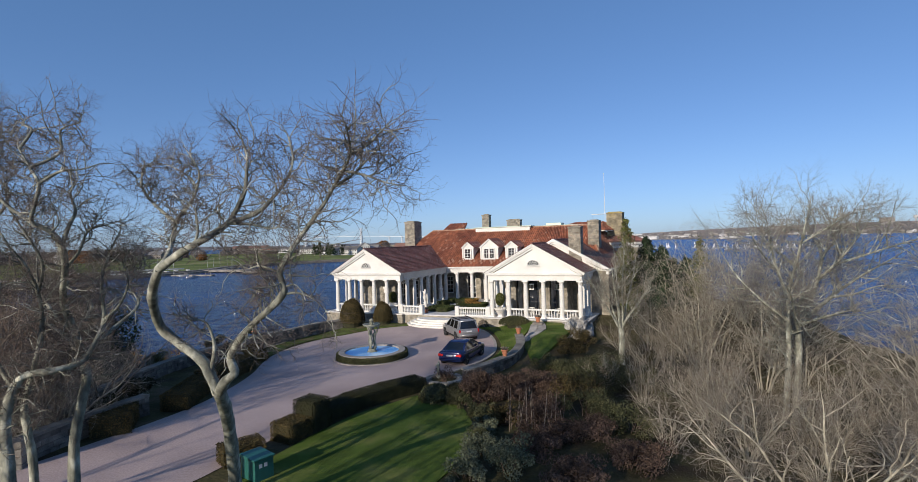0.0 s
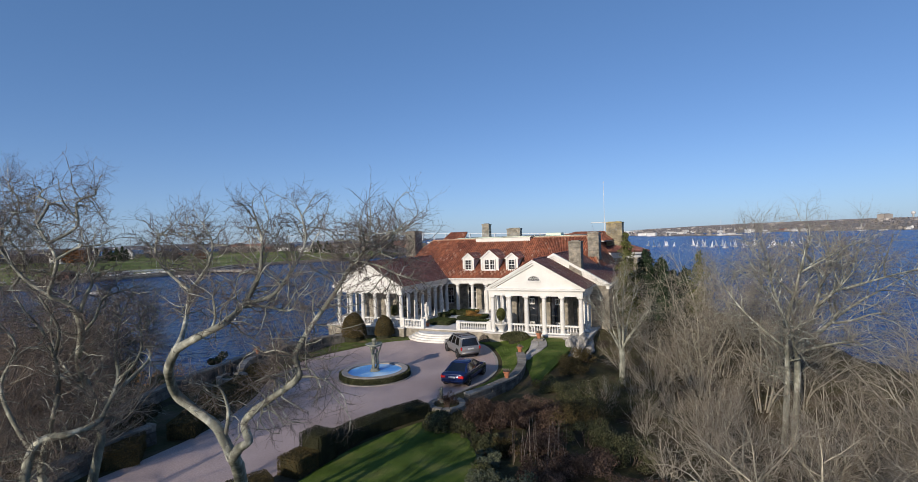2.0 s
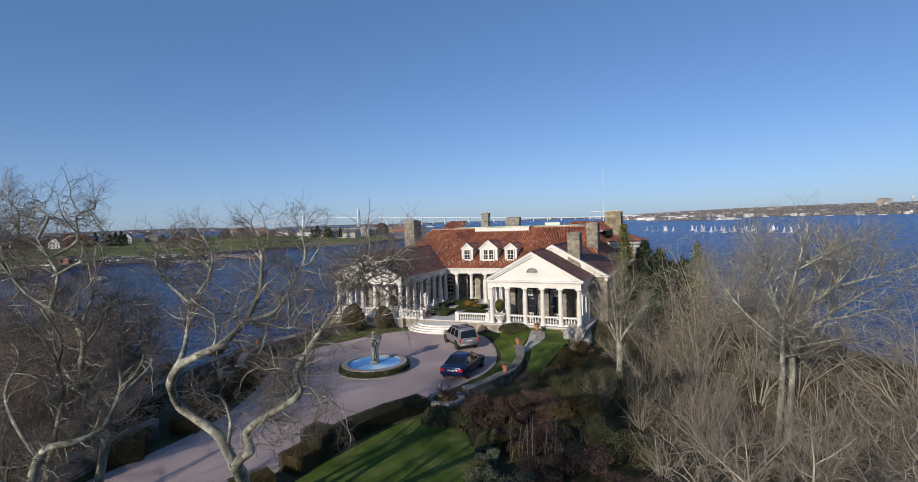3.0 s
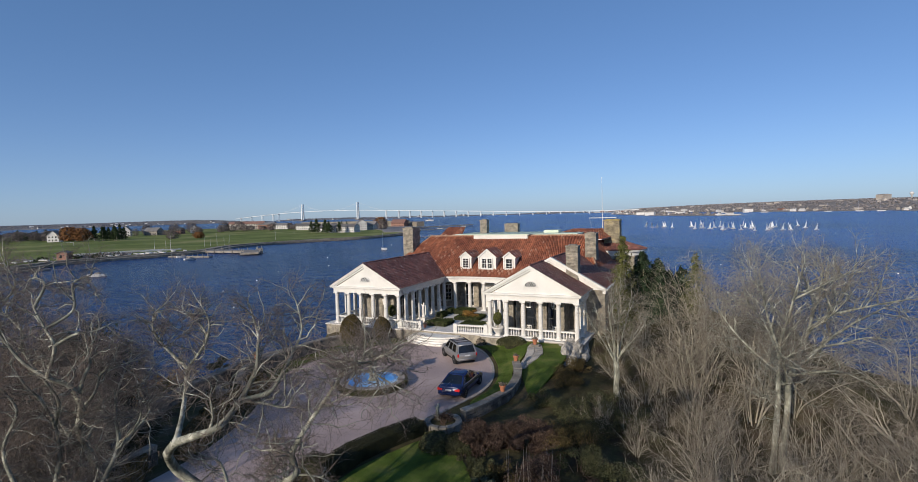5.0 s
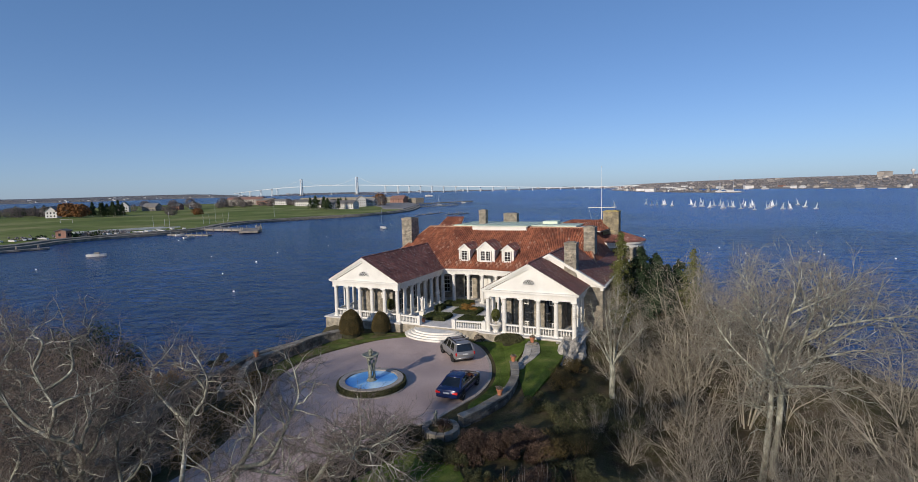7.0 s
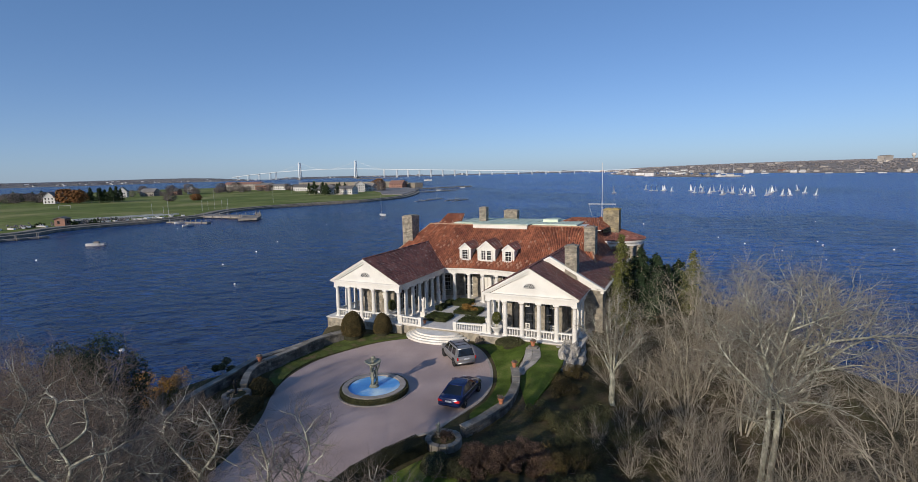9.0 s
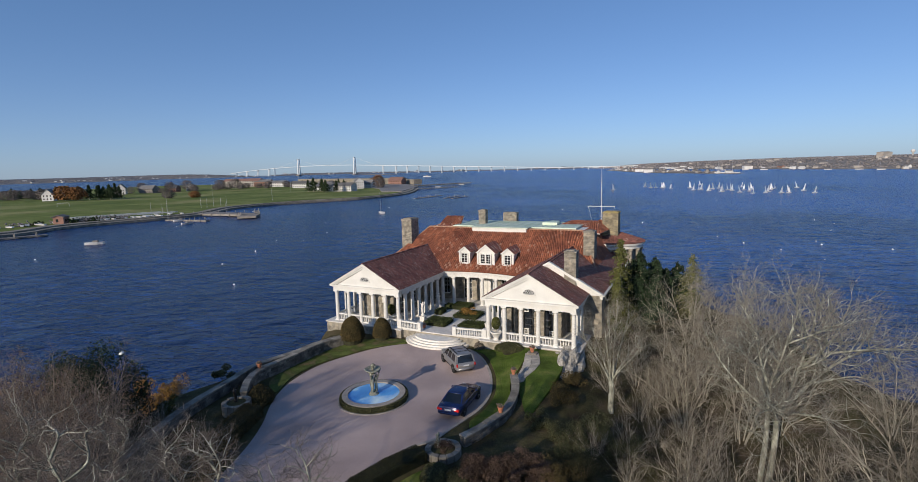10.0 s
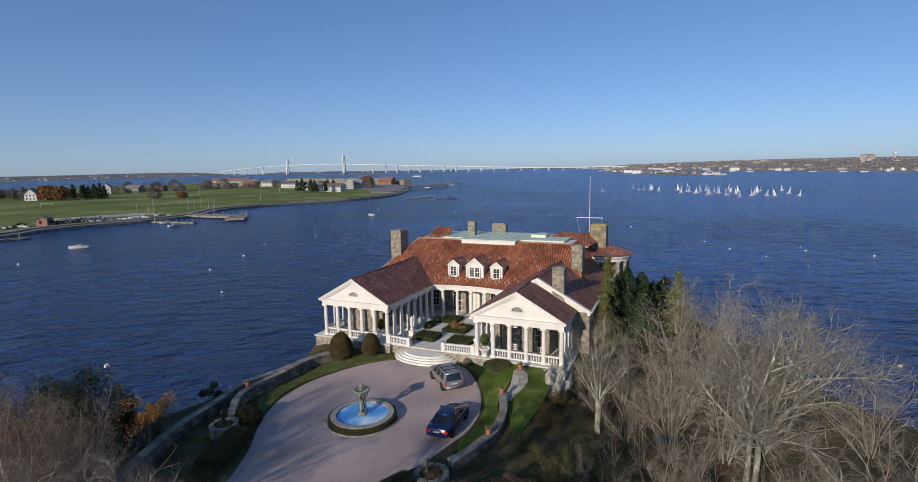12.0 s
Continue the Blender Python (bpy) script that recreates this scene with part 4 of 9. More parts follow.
# chimneys of coursed stone
def chimney(x, y, z0, z1, w, d, stone=STONE, seed=1, top=STONE):
    rng = np.random.default_rng(seed)
    ch = new("chimney")
    ch.parent = house
    ch.matrix_basis = Matrix.Translation((x, y, 0))
    bm = bmesh.new()
    rows = round((z1 - z0) / 0.145)
    for r in range(rows):
        za, zb = z0 + (z1 - z0) * r / rows, z0 + (z1 - z0) * (r + 1) / rows - 0.012
        for nx, ny, length, depth in ((0, -1, w, d), (0, 1, w, d), (1, 0, d, w), (-1, 0, d, w)):
            p = -length / 2
            while p < length / 2 - 0.02:
                q = min(length / 2, p + rng.uniform(0.18, 0.48))
                if length / 2 - q < 0.15:
                    q = length / 2
                o = rng.uniform(0, 0.025)
                if ny:
                    box(bm, p + 0.006, ny * (depth / 2 - 0.15), za, q - 0.006, ny * (depth / 2 + o), zb)
                else:
                    box(bm, nx * (depth / 2 - 0.15), p + 0.006, za, nx * (depth / 2 + o), q - 0.006, zb)
                p = q
    part("shaft", bm, stone, ch)
    bm = bmesh.new()
    box(bm, -w / 2 - 0.06, -d / 2 - 0.06, z1, w / 2 + 0.06, d / 2 + 0.06, z1 + 0.13)
    box(bm, -w / 2 + 0.2, -d / 2 + 0.2, z1 + 0.13, w / 2 - 0.2, d / 2 - 0.2, z1 + 0.22)
    part("cap", bevel(bm, 0.02), top, ch)


chimney(-12.2, 15.2, 5.0, 11.05, 1.5, 1.9, STONE, 1)
chimney(12.1, 14.4, 5.0, 10.15, 1.2, 1.5, STONE, 2)
chimney(12.1, 4.75, 5.0, 9.35, 1.15, 1.1, STONE, 3)
chimney(12.8, 25.5, 7.0, 11.4, 2.0, 1.9, MOSSED, 4, LICHEN)
chimney(-3.9, 21.2, 9.6, 11.8, 1.0, 0.9, STONE, 5)
chimney(-1.3, 25.4, 9.6, 11.1, 2.0, 0.9, STONE, 6)

# flagpole with its yard
pole = thing("flagpole", 22.0, 79.0, 0.0, -25, "tall white flagpole with a crossed yard and stays", "flagpole")
bm = bmesh.new()
lathe(bm, [(0.075, -2.5), (0.05, 9), (0.02, 17.5), (0.045, 17.55), (0.045, 17.68), (0.02, 17.72)], 10)
part("pole", bm, WHITE, pole)
bm = bmesh.new()
bmesh.ops.create_cone(bm, cap_ends=True, segments=8, radius1=0.05, radius2=0.05, depth=3.9, matrix=Matrix.Translation((0, 0, 11.7)) @ Matrix.Rotation(radians(90), 4, "Y"))
part("yard", bm, WHITE, pole)
for s in (-1, 1):
    bm = bmesh.new()
    p, q = Vector((s * 1.9, 0, 11.7)), Vector((s * 1.2, 0, 9.0))
    bmesh.ops.create_cone(bm, cap_ends=True, segments=5, radius1=0.015, radius2=0.015, depth=(q - p).length, matrix=Matrix.Translation((p + q) / 2) @ (q - p).to_track_quat("Z", "Y").to_matrix().to_4x4())
    part("stay", bm, ALLOY, pole)


# ---- garden: walls, hedges, fountain, pots ----
def leaf_quads(rng, points, normals, size, spread=0.9):
    n = len(points)
    d = rng.normal(0, 1, (n, 3)) * spread + normals
    d /= np.linalg.norm(d, axis=1)[:, None]
    t = np.cross(d, rng.normal(0, 1, (n, 3)))
    t /= np.linalg.norm(t, axis=1)[:, None] + 1e-9
    b = np.cross(d, t)
    s = size * rng.uniform(0.6, 1.4, n)[:, None]
    V = np.stack([points - t * s * 0.55, points + b * s * 0.45 + d * s * 0.1, points + t * s * 0.65, points - b * s * 0.45 + d * s * 0.1], 1).reshape(-1, 3)
    F = np.arange(4 * n).reshape(-1, 4)
    return V, F


def np_mesh(name, V, F, material, parent=None, label="", kind=""):
    me = bpy.data.meshes.new(name)
    k = F.shape[1]
    me.vertices.add(len(V))
    me.vertices.foreach_set("co", np.asarray(V, np.float32).ravel())
    me.loops.add(F.size)
    me.loops.foreach_set("vertex_index", F.astype(np.int32).ravel())
    me.polygons.add(len(F))
    me.polygons.foreach_set("loop_start", np.arange(0, F.size, k, dtype=np.int32))
    me.update(calc_edges=True)
    ob = place(name, me, material, parent, label)
    if kind:
        ob["kind"] = kind
    return ob


def box_points(rng, n, sx, sy, sz):
    """Points and normals on the sides and top of a box that stands on the ground, with rounded, uneven faces."""
    areas = np.array([sy * sz, sy * sz, sx * sz, sx * sz, sx * sy])
    face = rng.choice(5, n, p=areas / areas.sum())
    u, v = rng.uniform(-0.5, 0.5, n), rng.uniform(0, 1, n)
    P, N = np.zeros((n, 3)), np.zeros((n, 3))
    for f, (ax, s) in enumerate(((0, -1), (0, 1), (1, -1), (1, 1))):
        k = face == f
        P[k, ax], N[k, ax] = s * (sx, sy)[ax] / 2, s
        P[k, 1 - ax], P[k, 2] = u[k] * (sx, sy)[1 - ax], v[k] * sz
    k = face == 4
    P[k, 0], P[k, 1], P[k, 2], N[k, 2] = u[k] * sx, (v[k] - 0.5) * sy, sz, 1
    P += N * rng.normal(0, 0.02, n)[:, None]
    return P, N


def hedge(x, y, z, sx, sy, sz, turn, seed, material=HEDGE, label="dark clipped box hedge", leaf=0.07, dens=420, group=""):
    rng = np.random.default_rng(seed)
    ob = thing("hedge", x, y, z, turn, label, "hedge", group)
    bm = bmesh.new()
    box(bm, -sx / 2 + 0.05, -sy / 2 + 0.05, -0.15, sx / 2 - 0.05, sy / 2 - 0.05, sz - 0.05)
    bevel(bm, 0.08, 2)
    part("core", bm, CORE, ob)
    n = int(dens * (sx * sz * 2 + sy * sz * 2 + sx * sy))
    P, N = box_points(rng, n, sx, sy, sz)
    V, F = leaf_quads(rng, P, N, leaf)
    np_mesh("foliage", V, F, material, ob, kind="stuff")
    return ob


def dome_bush(x, y, z, rx, ry, h, seed, material, label, leaf=0.08, dens=500, flat=0.35, name="bush", turn=None):
    """A clipped dome or egg of leaves on the ground."""
    rng = np.random.default_rng(seed)
    ob = thing(name, x, y, z, rng.uniform(0, 360) if turn is None else turn, label, "bush")
    n = int(dens * 2 * math.pi * max(rx, ry) * h)
    d = rng.normal(0, 1, (n, 3))
    d /= np.linalg.norm(d, axis=1)[:, None]
    d[:, 2] = np.abs(d[:, 2]) * 1.4 - 0.4
    lump = 1 + 0.05 * np.sin(d[:, 0] * 5 + seed) * np.cos(d[:, 1] * 6 + seed)
    P = np.stack([d[:, 0] * rx * lump, d[:, 1] * ry * lump, flat * h + d[:, 2] * (h * (1 - flat)) * lump], 1)
    P[:, 2] = np.maximum(P[:, 2], 0.02)
    V, F = leaf_quads(rng, P + rng.normal(0, 0.03, P.shape), d, leaf)
    np_mesh("foliage", V, F, material, ob, kind="stuff")
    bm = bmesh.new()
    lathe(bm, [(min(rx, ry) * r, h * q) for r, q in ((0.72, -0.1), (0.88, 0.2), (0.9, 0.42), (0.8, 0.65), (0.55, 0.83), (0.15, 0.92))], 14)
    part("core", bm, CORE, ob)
    return ob


# dry stone walls with a coping
def dry_wall(line, w, z0, z1, seed, label, cope=0.12, climb=None):
    rng = np.random.default_rng(seed)
    ob = thing("stone_wall", 0, 0, 0, 0, label, "wall")
    pts = [Vector((p[0], p[1], 0)) for p in smooth_line(line, 8)]
    bm = bmesh.new()
    sweep(bm, [(p.x, p.y) for p in pts], w - 0.08, z0, z1 - 0.02)
    part("core", bm, WALLSTONE, ob)
    s = [0.0]
    for a, b in zip(pts, pts[1:]):
        s.append(s[-1] + (b - a).length)

    def at(q):
        i = max(0, min(len(pts) - 2, int(np.searchsorted(s, q)) - 1))
        f = (q - s[i]) / max(1e-6, s[i + 1] - s[i])
        d = (pts[i + 1] - pts[i]).normalized()
        return pts[i].lerp(pts[i + 1], f), d

    bm = bmesh.new()
    rows = max(1, round((z1 - max(z0, -0.9)) / 0.24))
    lo = max(z0, -0.9)
    for side in (-1, 1):
        for r in range(rows):
            za, zb = lo + (z1 - lo) * r / rows, lo + (z1 - lo) * (r + 1) / rows
            q = rng.uniform(0, 0.2)
            while q < s[-1] - 0.1:
                q2 = min(s[-1], q + rng.uniform(0.3, 0.75))
                (p, d), (p2, d2) = at(q), at(q2)
                n, n2 = Vector((d.y, -d.x, 0)) * side, Vector((d2.y, -d2.x, 0)) * side
                o = w / 2 + rng.uniform(-0.03, 0.03)
                g = 0.014
                quad = [p + n * o + d * g, p2 + n2 * o - d2 * g]
                f = [bm.verts.new((v.x, v.y, z)) for v, z in ((quad[0], za + g), (quad[1], za + g), (quad[1], zb - g), (quad[0], zb - g))]
                ins = [p + n * (w / 2 - 0.08), p2 + n2 * (w / 2 - 0.08)]
                k = [bm.verts.new((v.x, v.y, z)) for v, z in ((ins[0], za + g), (ins[1], za + g), (ins[1], zb - g), (ins[0], zb - g))]
                bm.faces.new(f)
                for i in range(4):
                    bm.faces.new((f[i], f[(i + 1) % 4], k[(i + 1) % 4], k[i]))
                q = q2
    part("stones", bm, WALLSTONE, ob)["kind"] = "stuff"
    q, k = 0.0, 0
    while q < s[-1] - 0.05:
        q2 = min(s[-1], q + rng.uniform(0.55, 1.05))
        (p, d), (p2, d2) = at(q), at(q2)
        bm = bmesh.new()
        h = rng.uniform(-0.015, 0.02)
        ring = []
        for c, e, g in ((p, d, 0.012), (p2, d2, -0.012)):
            n = Vector((e.y, -e.x, 0))
            ring += [c + e * g - n * (w / 2 + 0.05), c + e * g + n * (w / 2 + 0.05)]
        prism(bm, [(v.x, v.y) for v in (ring[0], ring[1], ring[3], ring[2])], z1, z1 + cope + h)
        part("coping_stone", bm, COPING, ob)
        q = q2
    if climb:
        for child in ob.children:
            for v in child.data.vertices:
                v.co.z += climb[2] * float(smoothstep((v.co.y - climb[0]) / (climb[1] - climb[0])))
    return ob


dry_wall([(-11.2, 55.2), (-13.3, 53.2), (-15.2, 50.2), (-17.4, 47.6), (-18.2, 44.4), (-19.1, 41), (-19.6, 37.8), (-19.6, 33.5), (-19.5, 28.5)], 0.5, -3.5, 0.75, 1, "grey stone sea wall with flat coping")
dry_wall([(-10.6, 54.6), (-12.9, 52.6), (-14.1, 50.3), (-15.4, 47.9), (-16.3, 46.5)], 0.42, -0.3, 0.95, 2, "inner garden wall of dark weathered stone")
dry_wall([(-16.3, 46.5), (-16.7, 45.4), (-16.5, 43.4), (-16.0, 41.6)], 0.45, -0.3, 0.85, 5, "curved stone wall running to a round planting bed")
dry_wall([(5.15, 43.5), (5.15, 42.0), (4.9, 40.4), (4.1, 38.3), (3.2, 37.1), (2.0, 35.7), (0.9, 34.7)], 0.5, -1.6, 0.6, 3, "low curved stone garden wall with slab coping", climb=(37.5, 43.5, 0.42))
dry_wall([(-17.2, 24.2), (-16.9, 26.2), (-16.3, 28.4), (-15.6, 30.2)], 0.45, -0.6, 0.9, 4, "low stone wall beside the gatepost")


def round_bed(x, y, r, z, seed, label):
    """A ring of stones with a figure and dry plants inside."""
    rng = np.random.default_rng(seed)
    ob = thing("planting_bed", x, y, 0, 0, label, "planter")
    k = 14
    for i in range(k):
        a0, a1 = 2 * math.pi * i / k + 0.02, 2 * math.pi * (i + 1) / k - 0.02
        bm = bmesh.new()
        prism(bm, [(r * f * math.cos(a), r * f * math.sin(a)) for f, a in ((1, a0), (1, a1), (0.68, a1), (0.68, a0))], -0.3, z + rng.uniform(-0.03, 0.03))
        part("stone", bevel(bm, 0.02), COPING, ob)
    bm = bmesh.new()
    lathe(bm, [(r * 0.7, -0.3), (r * 0.7, z - 0.12), (0.01, z - 0.06)], 16)
    part("soil", bm, LITTER, ob)
    return ob


round_bed(-16.0, 40.3, 1.05, 0.8, 7, "round stone planting bed at the end of the wall")
round_bed(-0.3, 33.8, 1.15, 0.45, 8, "round stone planting bed beside the drive")


def figure(x, y, z, h, seed, material, label):
    """A garden statue as one plain turned and leaning shape."""
    rng = np.random.default_rng(seed)
    bm = bmesh.new()
    prof = [(0.16, 0), (0.17, 0.12), (0.1, 0.16), (0.12, 0.3), (0.15, 0.5), (0.12, 0.62), (0.17, 0.76), (0.14, 0.83), (0.05, 0.86), (0.08, 0.92), (0.06, 0.98), (0.01, 1.0)]
    lathe(bm, [(r * h * 0.75, q * h) for r, q in prof], 10)
    for s in (-1, 1):
        a, b = Vector((0.1 * s * h, 0, 0.78 * h)), Vector((0.2 * s * h, -0.1 * h, (0.62 + 0.25 * rng.uniform(0, 1)) * h))
        bmesh.ops.create_cone(bm, cap_ends=True, segments=6, radius1=0.045 * h, radius2=0.03 * h, depth=(b - a).length, matrix=Matrix.Translation((a + b) / 2) @ (b - a).to_track_quat("Z", "Y").to_matrix().to_4x4())
    for v in bm.verts:
        v.co += Vector((0.03 * h * math.sin(v.co.z / h * 5 + seed), 0.02 * h * math.cos(v.co.z / h * 6), 0))
    ob = part("statue", bm, material, smooth=True)
    ob.matrix_world = pose(x, y, z, 0, 0, rng.uniform(0, 360))
    return tagged(ob, label, "statue")


figure(-16.1, 40.4, 0.7, 1.15, 1, IRON, "small dark metal garden statue on the round bed")
figure(-0.6, 34.0, 0.4, 1.0, 2, VERDIGRIS, "small weathered statue among dry plants")


def hp(x, y, z=0.0):
    """A place given in the villa's own axes."""
    v = pose(-0.99, 54.19, 0, 0, 0, -25) @ Vector((x, y, z))
    return v.x, v.y, v.z


for i, (x, y) in enumerate(((-3.75, 2.9), (-3.85, 7.0), (3.95, 2.9), (3.9, 7.4))):
    px, py, pz = hp(x, y, FLOOR)
    bm = bmesh.new()
    box(bm, -0.28, -0.28, 0, 0.28, 0.28, 0.5)
    box(bm, -0.33, -0.33, 0.5, 0.33, 0.33, 0.58)
    ped = part("pedestal", bevel(bm, 0.015), MARBLE)
    ped.matrix_world = pose(px, py, pz, 0, 0, -25)
    tagged(ped, "square white stone pedestal on the terrace", "pedestal", "terrace pedestals")
    figure(px, py, pz + 0.58, 1.6, 10 + i, MARBLE, "white marble statue on a pedestal")


def pot(x, y, z, s, seed, label, flowers=True):
    rng = np.random.default_rng(seed)
    ob = thing("flower_pot", x, y, z, 0, label, "flower pot", "terracotta pots")
    bm = bmesh.new()
    lathe(bm, [(0.11 * s, 0), (0.15 * s, 0.2 * s), (0.18 * s, 0.3 * s), (0.2 * s, 0.3 * s), (0.2 * s, 0.36 * s), (0.165 * s, 0.36 * s), (0.15 * s, 0.3 * s)], 14)
    part("pot", bm, TERRACOTTA, ob)
    P = rng.normal(0, 1, (200, 3)) * (0.08 * s, 0.08 * s, 0.06 * s) + (0, 0, 0.38 * s)
    V, F = leaf_quads(rng, P, rng.normal(0, 1, P.shape), 0.07 * s)
    np_mesh("plant", V, F, TWIG_RED if flowers else OLIVE, ob, kind="stuff")


pot(5.15, 43.35, 1.15, 1.2, 1, "terracotta pot of faded flowers on the wall end")
pot(3.62, 37.7, 0.74, 1.2, 2, "terracotta pot of faded flowers on the wall")
pot(7.35, 48.1, 1.2, 1.3, 3, "terracotta pot of faded flowers on a stone block")
for k, (x, y) in enumerate(((-2.4, 0.7), (0.95, 1.0))):
    px, py, pz = hp(x, y, FLOOR)
    pot(px, py, pz, 1.1, 4 + k, "terracotta pot on the terrace by the steps")
pot(-16.5, 46.2, 1.07, 1.2, 8, "terracotta pot on the sea wall")
bm = bmesh.new()
box(bm, -0.45, -0.3, 0.3, 0.45, 0.3, 1.2)
ob = part("stone_block", bevel(bm, 0.03), COPING)
ob.matrix_world = pose(7.35, 48.05, 0, 0, 0, -25)
tagged(ob, "pale squared stone block at the path's end", "block")


def tree_urn(x, y, h, label):
    px, py, pz = hp(x, y, FLOOR)
    rng = np.random.default_rng(int(x * 10) + 500)
    ob = thing("planter_urn", px, py, pz, 0, label, "planter")
    bm = bmesh.new()
    lathe(bm, [(0.3, 0), (0.3, 0.1), (0.22, 0.16), (0.3, 0.3), (0.5, 0.7), (0.58, 0.74), (0.58, 0.85), (0.48, 0.85), (0.42, 0.75)], 18)
    part("urn", bm, MARBLE, ob, smooth=True)
    d = rng.normal(0, 1, (2600, 3))
    d /= np.linalg.norm(d, axis=1)[:, None]
    V, F = leaf_quads(rng, d * (0.42, 0.42, 0.6) * rng.uniform(0.8, 1.02, (2600, 1)) + (0, 0, 0.85 + h), d, 0.07)
    np_mesh("foliage", V, F, CEDAR, ob, kind="stuff")
    bm = bmesh.new()
    lathe(bm, [(0.05, 0.7), (0.04, 0.9 + h)], 7)
    part("stem", bm, BARK_TAN, ob)


tree_urn(5.95, -0.1, 0.8, "stone urn with a clipped shrub beside the balustrade")
tree_urn(-6.7, 1.2, 0.6, "stone urn with a clipped shrub under the porch")

# court: lawn panels, box hedges and a bronzed shrub bed
for k, (x, y, sx, sy, h) in enumerate(((-1.75, 2.75, 2.5, 2.3, 0.42), (-1.9, 9.3, 2.2, 2.2, 0.42), (2.3, 2.7, 2.6, 2.2, 0.42), (0.2, 6.4, 2.8, 2.6, 0.34), (-3.3, 6.3, 0.8, 1.6, 0.55), (-3.3, 8.4, 0.7, 1.1, 0.55), (2.9, 9.4, 1.8, 1.2, 0.42))):
    px, py, pz = hp(x, y, FLOOR)
    hedge(px, py, pz, sx, sy, h, -25, 30 + k, PARTERRE, "low flat clipped box bed in the terrace court", 0.06, 420, "court beds")

# clipped shrubs before the porches
dome_bush(-10.2, 54.6, float(ground_z(-10.2, 54.6)), 1.2, 1.2, 2.75, 41, HEDGE_BROWN, "tall bronzed egg-shaped clipped shrub by the porch", 0.05, 1100, 0.42)
dome_bush(-7.25, 55.35, float(ground_z(-7.25, 55.35)), 0.95, 0.95, 2.25, 42, HEDGE_BROWN, "olive brown egg-shaped clipped shrub by the porch", 0.05, 1100, 0.42)
dome_bush(5.45, 49.7, float(ground_z(5.45, 49.7)), 1.35, 0.8, 0.95, 43, OLIVE, "low rounded clipped shrub beside the lawn path", 0.045, 1300, 0.5, turn=-6)
dome_bush(2.9, 51.9, float(ground_z(2.9, 51.9)), 0.75, 0.6, 0.7, 44, TWIG_RED, "small russet shrub below the balustrade", 0.07, 500, 0.3)
dome_bush(-14.9, 42.1, 0.0, 1.0, 1.3, 1.15, 45, HEDGE_BROWN, "rounded bronzed shrub against the garden wall", 0.08, 450, 0.3)

# flagged path across the lawn, slab by slab
path = tagged(new("pavement"), "pale flagged path across the lawn", "path", kind="structure")
rng = np.random.default_rng(91)
for (ax, ay, bx, by), (cx, cy, dx, dy) in zip(((6.75, 48.4, 7.95, 48.2), (6.45, 47.0, 7.85, 46.9), (6.1, 45.7, 7.65, 45.6), (5.6, 44.6, 7.05, 44.5), (5.2, 43.8, 6.2, 43.6)), ((6.45, 47.0, 7.85, 46.9), (6.1, 45.7, 7.65, 45.6), (5.6, 44.6, 7.05, 44.5), (5.2, 43.8, 6.2, 43.6), (5.5, 43.1, 5.9, 42.9))):
    for f0, f1 in ((0.01, 0.49), (0.51, 0.99)):
        for g0, g1 in ((0.02, 0.49), (0.51, 0.98)):
            quad = []
            for f, g in ((f0, g0), (f1, g0), (f1, g1), (f0, g1)):
                x = (ax + (bx - ax) * f) * (1 - g) + (cx + (dx - cx) * f) * g
                y = (ay + (by - ay) * f) * (1 - g) + (cy + (dy - cy) * f) * g
                quad.append((x, y, 0.095 + float(lawn_rise(x, y)) + rng.uniform(-0.008, 0.008)))
            bm = bmesh.new()
            up = [bm.verts.new(v) for v in quad]
            low = [bm.verts.new((v[0], v[1], v[2] - 0.12)) for v in quad]
            bm.faces.new(up)
            for k in range(4):
                bm.faces.new((up[k], low[k], low[(k + 1) % 4], up[(k + 1) % 4]))
            part("flagstone", bm, PATHSTONE, path)

# the long hedge between drive and lawn, with its stepped end blocks
hedge_line = [(-5.85, 28.3), (-4.9, 30.1), (-3.4, 31.8), (-1.8, 33.2)]
for k, (a, b) in enumerate(zip(hedge_line, hedge_line[1:])):
    n = math.hypot(b[0] - a[0], b[1] - a[1])
    hedge((a[0] + b[0]) / 2, (a[1] + b[1]) / 2, 0, n + 0.4, 1.2, 0.72, math.degrees(math.atan2(b[1] - a[1], b[0] - a[0])), 50 + k, HEDGE, "long dark clipped hedge between drive and lawn", 0.034, 1500, "drive hedges")
hedge(-6.15, 27.4, 0, 1.1, 1.25, 1.4, 62, 55, HEDGE, "square dark hedge block at the hedge's end", 0.034, 1500, "drive hedges")
hedge(-6.75, 26.35, 0, 1.3, 1.2, 0.8, 62, 56, HEDGE_BROWN, "low bronzed hedge block beside the drive", 0.042, 1100, "drive hedges")
hedge(-8.05, 24.2, 0, 1.6, 1.0, 0.7, 40, 57, HEDGE_BROWN, "low bronzed hedge block behind the green cabinet", 0.042, 1100, "drive hedges")
dome_bush(-0.6, 31.2, 0, 1.1, 0.9, 0.75, 58, OLIVE, "rounded olive shrub at the lawn's edge", 0.08, 420)
dome_bush(0.5, 30.7, 0, 0.75, 0.7, 0.95, 59, HEDGE, "rounded dark shrub at the lawn's edge", 0.08, 420)
